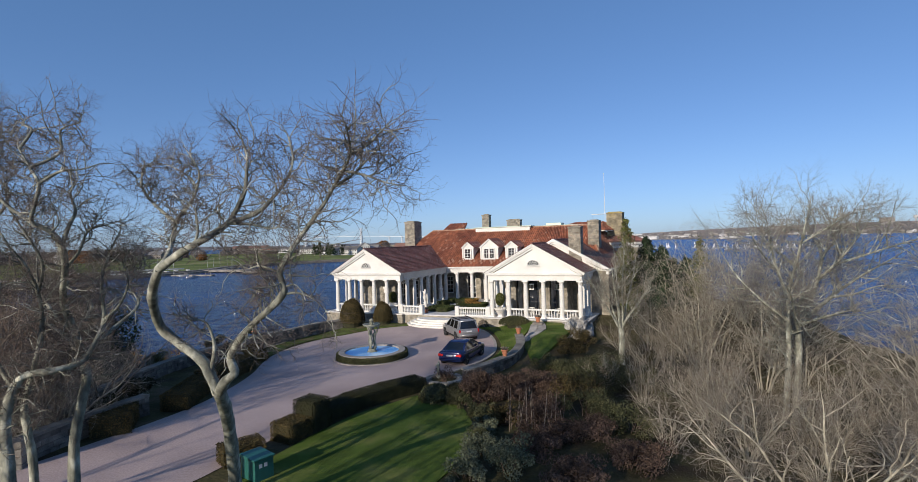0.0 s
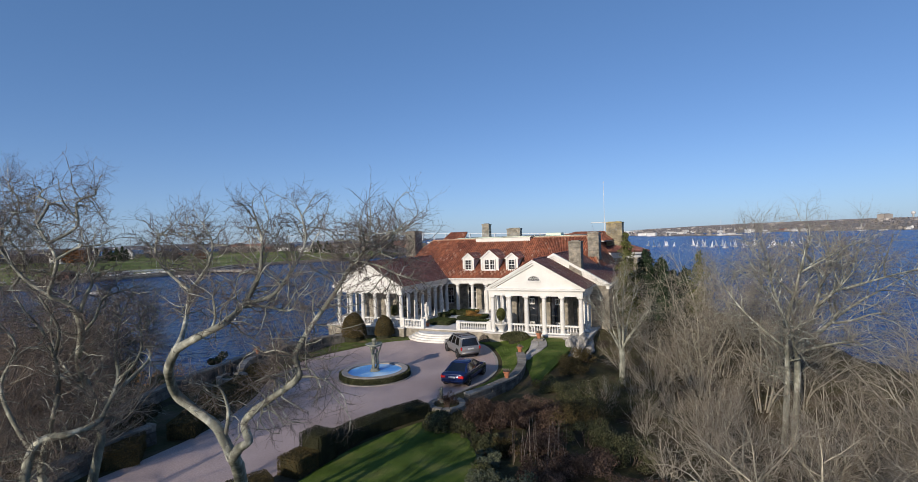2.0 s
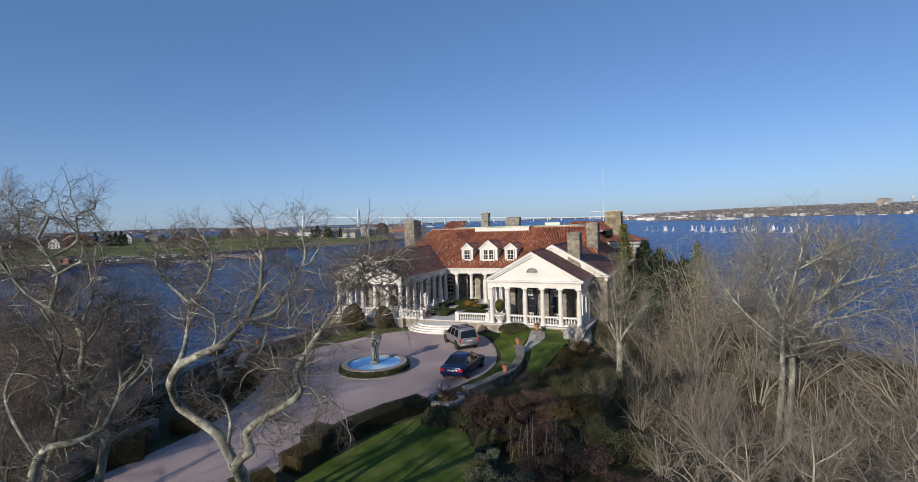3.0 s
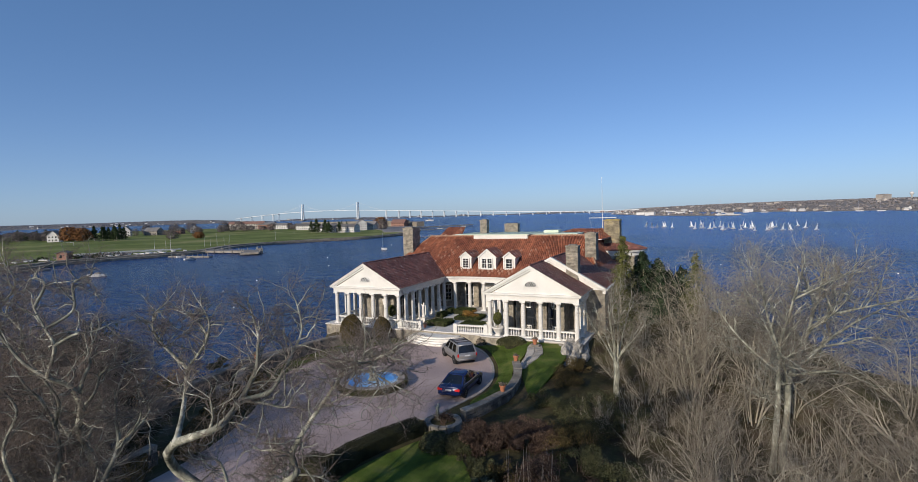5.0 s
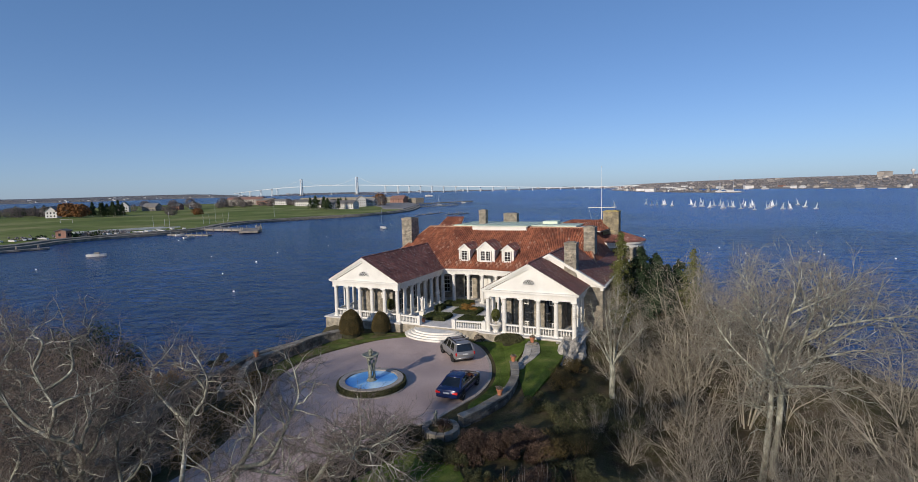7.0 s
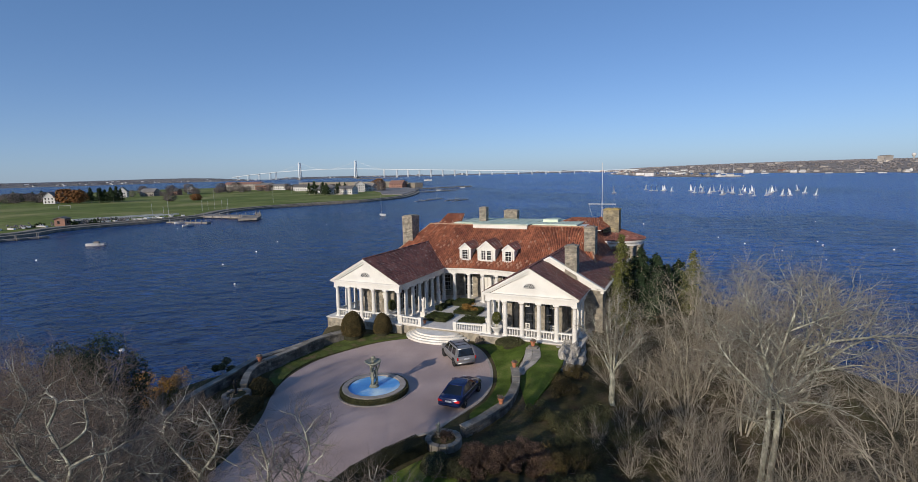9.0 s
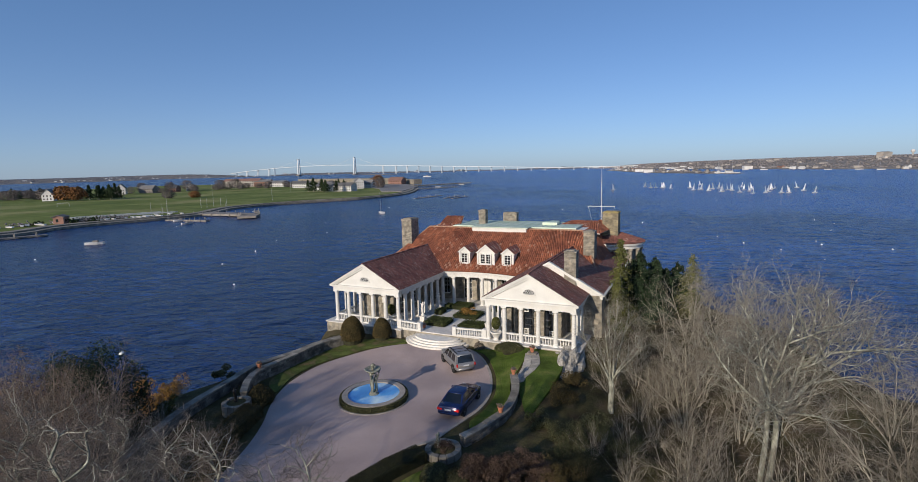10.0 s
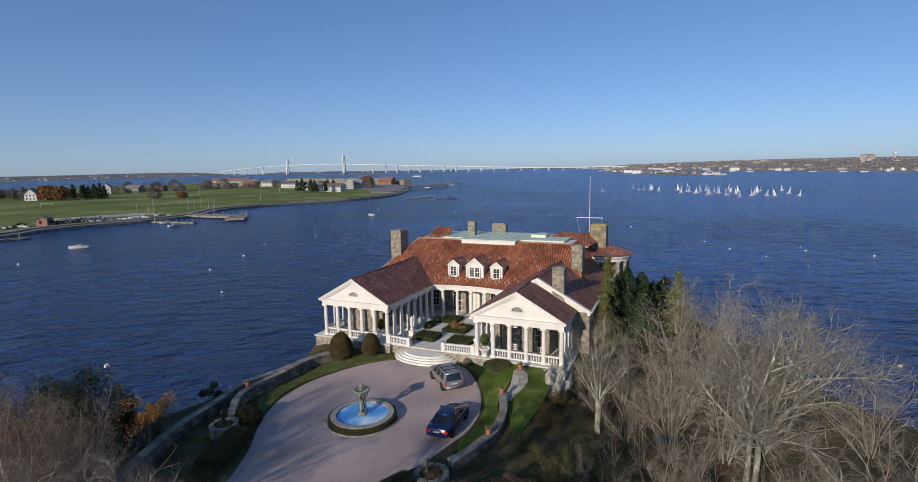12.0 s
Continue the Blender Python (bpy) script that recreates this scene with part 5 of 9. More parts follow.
# hedges along the sea side of the drive
for k, (x, y, sx, sy, sz, t) in enumerate(((-14.7, 37.3, 4.6, 1.5, 0.95, 83), (-14.6, 32.6, 4.2, 1.4, 0.85, 97), (-15.9, 28.3, 2.6, 1.6, 0.9, 115))):
    hedge(x, y, 0, sx, sy, sz, t, 65 + k, HEDGE_BROWN, "flat-topped bronzed hedge along the sea side of the drive", 0.05, 700, "sea hedges")

# gatepost of squared pale stones
post = thing("gatepost", -16.9, 24.0, 0, 15, "square pale stone gatepost beside the drive", "gatepost")
for i in range(4):
    bm = bmesh.new()
    box(bm, -0.3, -0.3, -0.1 + 0.3 * i, 0.3, 0.3, 0.19 + 0.3 * i)
    part("stone", bevel(bm, 0.025), COPING, post)

# green utility cabinet
cab = thing("utility_cabinet", -6.75, 22.6, 0.0, -38, "green painted steel utility cabinet on the lawn", "cabinet")
bm = bmesh.new()
box(bm, -0.46, -0.38, -0.05, 0.46, 0.38, 0.76)
part("body", bevel(bm, 0.02), GREEN_BOX, cab)
bm = bmesh.new()
wedge(bm, [(-0.5, 0.76), (0.5, 0.76), (0.5, 0.83), (-0.5, 0.88)], -0.42, 0.42)
part("lid", bevel(bm, 0.015), GREEN_BOX, cab)
for k in (0, 1):
    bm = bmesh.new()
    box(bm, 0.46, -0.2 + 0.2 * k, 0.48, 0.466, -0.08 + 0.2 * k, 0.62)
    part("sticker", bm, PLATE, cab, "pale warning sticker")

# fountain
fx, fy = -5.95, 41.95
fountain = thing("fountain", fx, fy, 0, 0, "round blue fountain basin with a stone rim and clipped hedge ring", "fountain")
rng = np.random.default_rng(77)
a = rng.uniform(0, 2 * math.pi, 12000)
top = rng.uniform(0, 1, 12000) < 0.22
r = np.where(top, rng.uniform(2.42, 2.62, 12000), 2.62)
P = np.stack([r * np.cos(a), r * np.sin(a), np.where(top, 0.43, rng.uniform(0, 0.43, 12000))], 1)
N = np.where(top[:, None], (0, 0, 1.0), np.stack([np.cos(a), np.sin(a), 0 * a], 1))
V, F = leaf_quads(rng, P + rng.normal(0, 0.015, P.shape), N, 0.05)
np_mesh("hedge_ring", V, F, OLIVE, fountain, "clipped olive box hedge ring")
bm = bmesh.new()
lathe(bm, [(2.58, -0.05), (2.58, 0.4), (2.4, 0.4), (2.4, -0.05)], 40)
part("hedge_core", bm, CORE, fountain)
bm = bmesh.new()
lathe(bm, [(2.7, -0.05), (2.7, 0.06), (2.8, 0.06), (2.8, -0.05)], 48)
part("kerb_ring", bm, KERB, fountain)
for i in range(20):
    a0, a1 = radians(18 * i + 0.12), radians(18 * i + 17.88)
    bm = bmesh.new()
    am = (a0 + a1) / 2
    prism(bm, [(q * math.cos(b), q * math.sin(b)) for q, b in ((2.46, a0), (2.46, am), (2.46, a1), (2.02, a1), (2.02, am), (2.02, a0))], 0.05, 0.5)
    part("rim_stone", bevel(bm, 0.012), KERB, fountain)
bm = bmesh.new()
lathe(bm, [(2.0, 0.4), (1.98, 0.1), (1.6, 0.08), (0.3, 0.06)], 40)
part("basin", bm, POOL_WALL, fountain, "blue painted basin")
bm = bmesh.new()
for k in range(60):
    q = rng.uniform(0.5, 1.8)
    b = rng.uniform(0, 6.28)
    bmesh.ops.create_cone(bm, cap_ends=True, segments=5, radius1=0.05, radius2=0.02, depth=0.02, matrix=Matrix.Translation((q * math.cos(b), q * math.sin(b), 0.11)))
part("leaf", bm, OAKLEAF, fountain)["kind"] = "stuff"
bm = bmesh.new()
lathe(bm, [(0.46, 0.05), (0.46, 0.3), (0.4, 0.4), (0.3, 0.5), (0.28, 0.62)], 18)
part("pedestal", bm, VERDIGRIS, fountain)
sb = bmesh.new()
for k in range(3):
    b = radians(120 * k + 20)
    cx, cy = 0.2 * math.cos(b), 0.2 * math.sin(b)
    lathe(sb, [(0.13, 0.6), (0.09, 0.85), (0.14, 1.15), (0.1, 1.4), (0.15, 1.68), (0.07, 1.8), (0.09, 1.95), (0.04, 2.05)], 9, cx, cy)
    p, q = Vector((cx * 1.6, cy * 1.6, 1.7)), Vector((cx * 2.6, cy * 2.6, 2.3))
    bmesh.ops.create_cone(sb, cap_ends=True, segments=6, radius1=0.07, radius2=0.05, depth=(q - p).length, matrix=Matrix.Translation((p + q) / 2) @ (q - p).to_track_quat("Z", "Y").to_matrix().to_4x4())
lathe(sb, [(0.12, 2.0), (0.2, 2.15), (0.52, 2.28), (0.66, 2.42), (0.62, 2.45), (0.45, 2.34), (0.1, 2.3)], 18)
lathe(sb, [(0.1, 2.3), (0.14, 2.5), (0.09, 2.62), (0.16, 2.74), (0.03, 2.86)], 9)
for v in sb.verts:
    v.co += Vector((0.03 * math.sin(v.co.z * 7 + v.co.x * 9), 0.03 * math.cos(v.co.z * 6 + v.co.y * 8), 0))
st = part("statue", sb, VERDIGRIS, smooth=True)
st.matrix_world = pose(fx, fy, 0.02)
tagged(st, "verdigris bronze statue group holding a bowl in the fountain", "statue")
bm = bmesh.new()
lathe(bm, [(1.97, 0.33), (0.02, 0.33)], 40)
POOL = glass("pool_water", (0.5, 0.75, 0.95), 0.03)
pb = POOL.node_tree.nodes["Principled BSDF"]
pb.inputs["Transmission Weight"].default_value, pb.inputs["IOR"].default_value, pb.inputs["Specular IOR Level"].default_value = 1.0, 1.33, 0.5
ob = part("water_surface", bm, POOL, fountain)
ob.visible_shadow = False


# ---- parked cars ----
def car_body(sections):
    """Loft of half profiles: each section is (y, half widths by level, heights by level)."""
    bm = bmesh.new()
    rings = []
    for y, ws, zs in sections:
        right = [bm.verts.new((w_, y, z_)) for w_, z_ in zip(ws, zs)]
        left = [bm.verts.new((-w_, y, z_)) for w_, z_ in zip(ws, zs)]
        rings.append(right + left[::-1])
    n = len(rings[0])
    for a, b in zip(rings, rings[1:]):
        for i in range(n):
            bm.faces.new((a[i], a[(i + 1) % n], b[(i + 1) % n], b[i]))
    bm.faces.new(rings[0])
    bm.faces.new(rings[-1])
    return bm


def wheel(parent, x, y, r, wdt):
    w_ = new("wheel")
    w_.parent = parent
    w_.matrix_basis = Matrix.Translation((x, y, r)) @ Matrix.Rotation(radians(90), 4, "Y")
    bm = bmesh.new()
    lathe(bm, [(r * 0.62, -wdt / 2), (r * 0.94, -wdt / 2), (r, -wdt / 2 + 0.03), (r, wdt / 2 - 0.03), (r * 0.94, wdt / 2), (r * 0.62, wdt / 2)], 20)
    part("tyre", bm, RUBBER, w_)
    bm = bmesh.new()
    s = 1 if x > 0 else -1
    lathe(bm, [(r * 0.63, -s * wdt * 0.4), (r * 0.63, s * wdt * 0.46), (r * 0.56, s * wdt * 0.42), (r * 0.2, s * wdt * 0.36), (0.01, s * wdt * 0.4)], 20)
    for k in range(5):
        box(bm, -r * 0.08, 0, s * wdt * 0.38, r * 0.08, r * 0.6, s * wdt * 0.5, Matrix.Rotation(radians(72 * k), 4, "Z"))
    part("rim", bm, ALLOY, w_)


def bar(bm, p, q, wide, deep, sx):
    """A flat post from p to q, wide along the car and standing proud of its side."""
    ends = [[bm.verts.new((v[0] + sx * o, v[1] + f * wide / 2, v[2])) for f, o in ((-1, deep), (1, deep), (1, -deep), (-1, -deep))] for v in (p, q)]
    for i in range(4):
        bm.faces.new((ends[0][i], ends[0][(i + 1) % 4], ends[1][(i + 1) % 4], ends[1][i]))
    bm.faces.new(ends[0])
    bm.faces.new(ends[1])


def car(x, y, turn, kind, label):
    ob = thing("car", x, y, float(swell(x, y)), turn, label, "car")
    suv = kind == "suv"
    if suv:
        W, r, wb, paint = 0.91, 0.365, 2.69, SUV_PAINT
        secs = [(-2.3, (0.66, 0.8, 0.82, 0.72), (0.42, 0.5, 0.9, 1.0)), (-2.2, (0.76, 0.88, 0.89, 0.84), (0.36, 0.46, 0.92, 1.04)), (-1.3, (0.8, W, W, 0.87), (0.36, 0.45, 0.95, 1.05)), (0.4, (0.8, W, W, 0.87), (0.36, 0.45, 0.95, 1.06)),
                (1.0, (0.8, W, W, 0.85), (0.36, 0.45, 0.94, 1.08)), (1.9, (0.78, 0.89, 0.87, 0.74), (0.38, 0.46, 0.86, 1.0)), (2.2, (0.7, 0.8, 0.8, 0.66), (0.42, 0.5, 0.8, 0.92)), (2.3, (0.62, 0.72, 0.72, 0.6), (0.46, 0.52, 0.74, 0.84))]
        low, high = (0.85, -2.16, 1.08, 1.03), (0.69, -1.98, 0.3, 1.66)
        posts = ((1.05, 0.28, 0.1), (0.12, -0.1, 0.12), (-0.82, -0.86, 0.13), (-1.9, -1.78, 0.34))
    else:
        W, r, wb, paint = 0.92, 0.34, 2.95, NAVY_PAINT
        secs = [(-2.45, (0.6, 0.72, 0.74, 0.6), (0.4, 0.46, 0.84, 0.92)), (-2.36, (0.74, 0.85, 0.85, 0.74), (0.32, 0.42, 0.88, 0.99)), (-1.6, (0.8, W, W, 0.84), (0.28, 0.4, 0.86, 0.99)), (-0.4, (0.8, W, W, 0.86), (0.26, 0.4, 0.82, 0.93)),
                (0.9, (0.8, W, W, 0.86), (0.26, 0.4, 0.82, 0.93)), (1.7, (0.78, 0.9, 0.9, 0.78), (0.28, 0.4, 0.74, 0.86)), (2.25, (0.72, 0.84, 0.8, 0.66), (0.32, 0.44, 0.66, 0.74)), (2.47, (0.58, 0.66, 0.64, 0.5), (0.4, 0.46, 0.6, 0.66))]
        low, high = (0.83, -1.85, 1.25, 0.92), (0.6, -1.0, 0.25, 1.4)
        posts = ((1.2, 0.24, 0.1), (0.0, -0.12, 0.1), (-1.5, -0.92, 0.3))
    part("body", bevel(car_body(secs), 0.05, 3), paint, ob, smooth=True)
    # dark glasshouse, painted posts and a crowned roof
    bm = bmesh.new()
    rings = [[bm.verts.new((sx * hw, yy, z)) for sx, yy in ((-1, y0), (1, y0), (1, y1), (-1, y1))] for hw, y0, y1, z in (low, high)]
    for i in range(4):
        bm.faces.new((rings[0][i], rings[0][(i + 1) % 4], rings[1][(i + 1) % 4], rings[1][i]))
    bm.faces.new(rings[1])
    part("glasshouse", bevel(bm, 0.03, 2), CAR_GLASS, ob, "tinted windows")
    bm = bmesh.new()
    hw, y0, y1, z = high
    for k, (grow, up) in enumerate(((0.035, -0.03), (0.03, 0.02), (-0.06, 0.065), (-0.2, 0.085))):
        ring = [bm.verts.new((sx * (hw + grow), yy, z + up)) for sx, yy in ((-1, y0 - grow), (1, y0 - grow), (1, y1 + grow), (-1, y1 + grow))]
        if k:
            for i in range(4):
                bm.faces.new((last[i], last[(i + 1) % 4], ring[(i + 1) % 4], ring[i]))
        last = ring
    bm.faces.new(last)
    part("roof", bm, paint, ob, smooth=True)
    for sx in (-1, 1):
        for yl, yh, wide in posts:
            bm = bmesh.new()
            bar(bm, (sx * low[0], yl, low[3]), (sx * high[0], yh, high[3]), wide, 0.018, sx)
            part("window_post", bm, paint, ob)
        bm = bmesh.new()
        bar(bm, (sx * (low[0] - 0.04), low[1] - 0.005, low[3]), (sx * (high[0] - 0.04), high[1] - 0.005, high[3]), 0.03, 0.06, sx)
        part("window_post", bm, paint, ob)
        if suv:
            bm = bmesh.new()
            box(bm, sx * 0.6, -1.75, 1.73, sx * 0.64, 0.15, 1.79)
            part("roof_rail", bm, IRON, ob)
        bm = bmesh.new()
        if suv:
            box(bm, sx * 0.74, -2.32, 0.74, sx * 0.88, -2.18, 1.0)
        else:
            box(bm, sx * 0.44, -2.47, 0.68, sx * 0.84, -2.3, 0.86)
        part("tail_light", bevel(bm, 0.03, 2), RED_LENS, ob, "red tail light")
        bm = bmesh.new()
        box(bm, sx * 0.88, 0.72, 0.96, sx * 1.08, 0.86, 1.1)
        part("mirror", bevel(bm, 0.03), paint, ob)
        bm = bmesh.new()
        box(bm, sx * 0.45, 2.2, 0.6, sx * 0.74, 2.32, 0.74)
        part("headlight", bevel(bm, 0.02), PLATE, ob)
        for yy in (-wb / 2 - 0.05, wb / 2 - 0.05):
            bm = bmesh.new()
            bmesh.ops.create_cone(bm, cap_ends=True, segments=24, radius1=r * 1.1, radius2=r * 1.1, depth=0.1, matrix=Matrix.Translation((sx * (W - 0.046), yy, r + 0.02)) @ Matrix.Rotation(radians(90), 4, "Y"))
            part("wheel_arch", bm, RUBBER, ob)
            wheel(ob, sx * (W - 0.1), yy, r, 0.23)
    if suv:
        bm = bmesh.new()
        for yy in (-1.3, -0.6):
            box(bm, -0.6, yy, 1.745, 0.6, yy + 0.05, 1.775)
        part("roof_rack", bm, IRON, ob)
    bm = bmesh.new()
    box(bm, -0.24, -2.33 if suv else -2.475, 0.78 if suv else 0.7, 0.24, -2.3 if suv else -2.44, 0.89 if suv else 0.81)
    part("number_plate", bm, PLATE, ob, "pale number plate with a plain bar")
    bm = bmesh.new()
    box(bm, -0.8, -2.36 if suv else -2.5, 0.42, 0.8, -2.2 if suv else -2.35, 0.62 if suv else 0.56)
    part("bumper", bevel(bm, 0.05, 3), paint, ob, smooth=True)
    bm = bmesh.new()
    box(bm, -0.75, -wb / 2 - 0.5, 0.2, 0.75, wb / 2 + 0.4, 0.4)
    part("underbody", bm, RUBBER, ob)
    return ob


car(0.55, 48.05, 20.7, "suv", "pewter grey estate off-roader parked by the steps")
car(0.85, 40.45, -22.3, "sedan", "dark navy blue saloon car parked on the drive")

# pale ledge beside the porch
rng = np.random.default_rng(9)
rock = bmesh.new()
bmesh.ops.create_icosphere(rock, subdivisions=5, radius=1.0)
for v in rock.verts:
    q = v.co.normalized()
    f = 1 + 0.3 * noise.noise(q * 2.2) + 0.13 * noise.noise(q * 6.0) + 0.06 * noise.noise(q * 15)
    v.co = Vector((q.x * 1.4 * f, q.y * 4.2 * f, q.z * 1.5 * f))
ob = part("boulder", rock, ROCK)
ob.matrix_world = pose(10.15, 46.9, -0.1, 8, 0, -20)
tagged(ob, "pale weathered ledge of rock beside the lawn", "rock")


# ---- trees ----
def tube_mesh(polys, sides):
    """Tubes round polylines, as vertices and quads."""
    V, F, base = [], [], 0
    by_len = {}
    for pts, rad in polys:
        by_len.setdefault(len(pts), []).append((pts, rad))
    for n, group in by_len.items():
        P = np.array([g[0] for g in group], float)
        R = np.array([g[1] for g in group], float)
        T = np.gradient(P, axis=1)
        T /= np.linalg.norm(T, axis=2)[..., None] + 1e-9
        mean = np.abs(P[:, -1] - P[:, 0])
        ref = np.eye(3)[mean.argmin(1)][:, None, :] + 0.13
        A = np.cross(T, ref)
        A /= np.linalg.norm(A, axis=2)[..., None] + 1e-9
        B = np.cross(T, A)
        ang = np.arange(sides) * 2 * math.pi / sides
        ring = P[:, :, None, :] + R[:, :, None, None] * (A[:, :, None, :] * np.cos(ang)[None, None, :, None] + B[:, :, None, :] * np.sin(ang)[None, None, :, None])
        m = len(group)
        idx = base + np.arange(m * n * sides).reshape(m, n, sides)
        a, b = idx[:, :-1, :], idx[:, 1:, :]
        F.append(np.stack([a, np.roll(a, -1, 2), np.roll(b, -1, 2), b], -1).reshape(-1, 4))
        V.append(ring.reshape(-1, 3))
        base += m * n * sides
    return np.concatenate(V), np.concatenate(F)


def unit(v):
    return v / (np.linalg.norm(v, axis=-1, keepdims=True) + 1e-9)


def sprout(rng, P, R, count, first, length, angle, up, out, wob, points, centre, cap, tip=0.5):
    """Side shoots from branches (n, m, 3): count of them each, from a share of the way out to the end."""
    n, m = P.shape[:2]
    f = 1 - (1 - first) * np.linspace(0, 1, count)[None] ** 0.85 + rng.uniform(-0.5, 0.5, (n, count)) * (1 - first) / count
    f = np.clip(f, first, 1.0).ravel()
    who = np.repeat(np.arange(n), count)
    s = np.clip(f * (m - 1), 0, m - 1.001)
    i, w = s.astype(int), (s - s.astype(int))[:, None]
    at = P[who, i] * (1 - w) + P[who, i + 1] * w
    along = unit(P[who, i + 1] - P[who, i])
    girth = R[who, i] * (1 - w[:, 0]) + R[who, i + 1] * w[:, 0]
    side = unit(np.cross(along, rng.normal(0, 1, along.shape)))
    a = np.radians(rng.uniform(angle[0], angle[1], len(who)))[:, None] * np.where(f > 0.97, 0.45, 1.0)[:, None]
    d = unit(along * np.cos(a) + side * np.sin(a) + np.array((0, 0, up)) + unit(at - centre) * out)
    L = length * rng.uniform(0.55, 1.25, len(who)) * (1.2 - 0.45 * f)
    line = [at]
    for k in range(points - 1):
        line.append(line[-1] + d * (L / (points - 1))[:, None])
        d = unit(d + rng.normal(0, wob, d.shape) + np.array((0, 0, up * 0.35)))
    r0 = np.minimum(girth * 0.72, cap * rng.uniform(0.8, 1.15, len(who)))
    return np.stack(line, 1), r0[:, None] * np.linspace(1, tip, points)[None]


def even(pts, rad, n):
    """A polyline set out anew in n even steps."""
    pts, rad = np.asarray(pts, float), np.asarray(rad, float)
    s = np.concatenate([[0], np.cumsum(np.linalg.norm(np.diff(pts, axis=0), axis=1))])
    q = np.linspace(0, s[-1], n)
    return np.stack([np.interp(q, s, pts[:, k]) for k in range(3)], 1), np.interp(q, s, rad)


def bare_tree(name, limbs, orders, seed, bark, twig, label, at=(0, 0, 0), group="", centre=(0, 0, 2.0), density=1.6, start=0.35, bare=()):
    """Limbs given as lines with girths; each order of shoots is (count, first, length, angles, up, out, wobble, points, girth)."""
    rng = np.random.default_rng(seed)
    centre = np.array(centre, float)
    wood, boughs, fine = [(p, r) for p, r in limbs], [], []
    P, R = [], []
    for k, (p, r) in enumerate(limbs):
        if k in bare:
            continue
        length = float(np.linalg.norm(np.diff(np.asarray(p, float), axis=0), axis=1).sum())
        ep, er = even(p, r, 14)
        n = max(2, round(length * density * (1 - start)))
        count, first, *rest = orders[0]
        a, b = sprout(rng, ep[None], er[None], n, start, *rest[:6], centre, rest[6])
        P.append(a)
        R.append(b)
    P, R = np.concatenate(P), np.concatenate(R)
    for k in range(len(orders)):
        if k:
            count, first, *rest = orders[k]
            P, R = sprout(rng, P, R, count, first, *rest[:6], centre, rest[6])
        (wood if k == 0 else boughs if k == 1 and orders[k][8] > 0.0105 else fine).extend(zip(P, R))
    ob = thing(name, *at, 0, label, "tree", group)
    V, F = tube_mesh(wood, 5)
    if boughs:
        V2, F2 = tube_mesh(boughs, 3)
        V, F = np.concatenate([V, V2]), np.concatenate([F, F2 + len(V)])
    o = np_mesh("trunk", V, F, bark, ob)
    o.data.polygons.foreach_set("use_smooth", [True] * len(o.data.polygons))
    np_mesh("crown", *tube_mesh(fine, 3), twig, ob, kind="stuff")
    return ob


def taper(line, r0, r1, seed, per=4):
    """A smooth limb whose girth falls from r0 to r1, with burls."""
    pts = np.array(smooth_line(line, per))
    t = np.linspace(0, 1, len(pts))
    return pts, 0.88 * (r0 + (r1 - r0) * t ** 0.75) * (1 + 0.09 * np.sin(t * 37 + seed) * np.sin(t * 13 + seed))


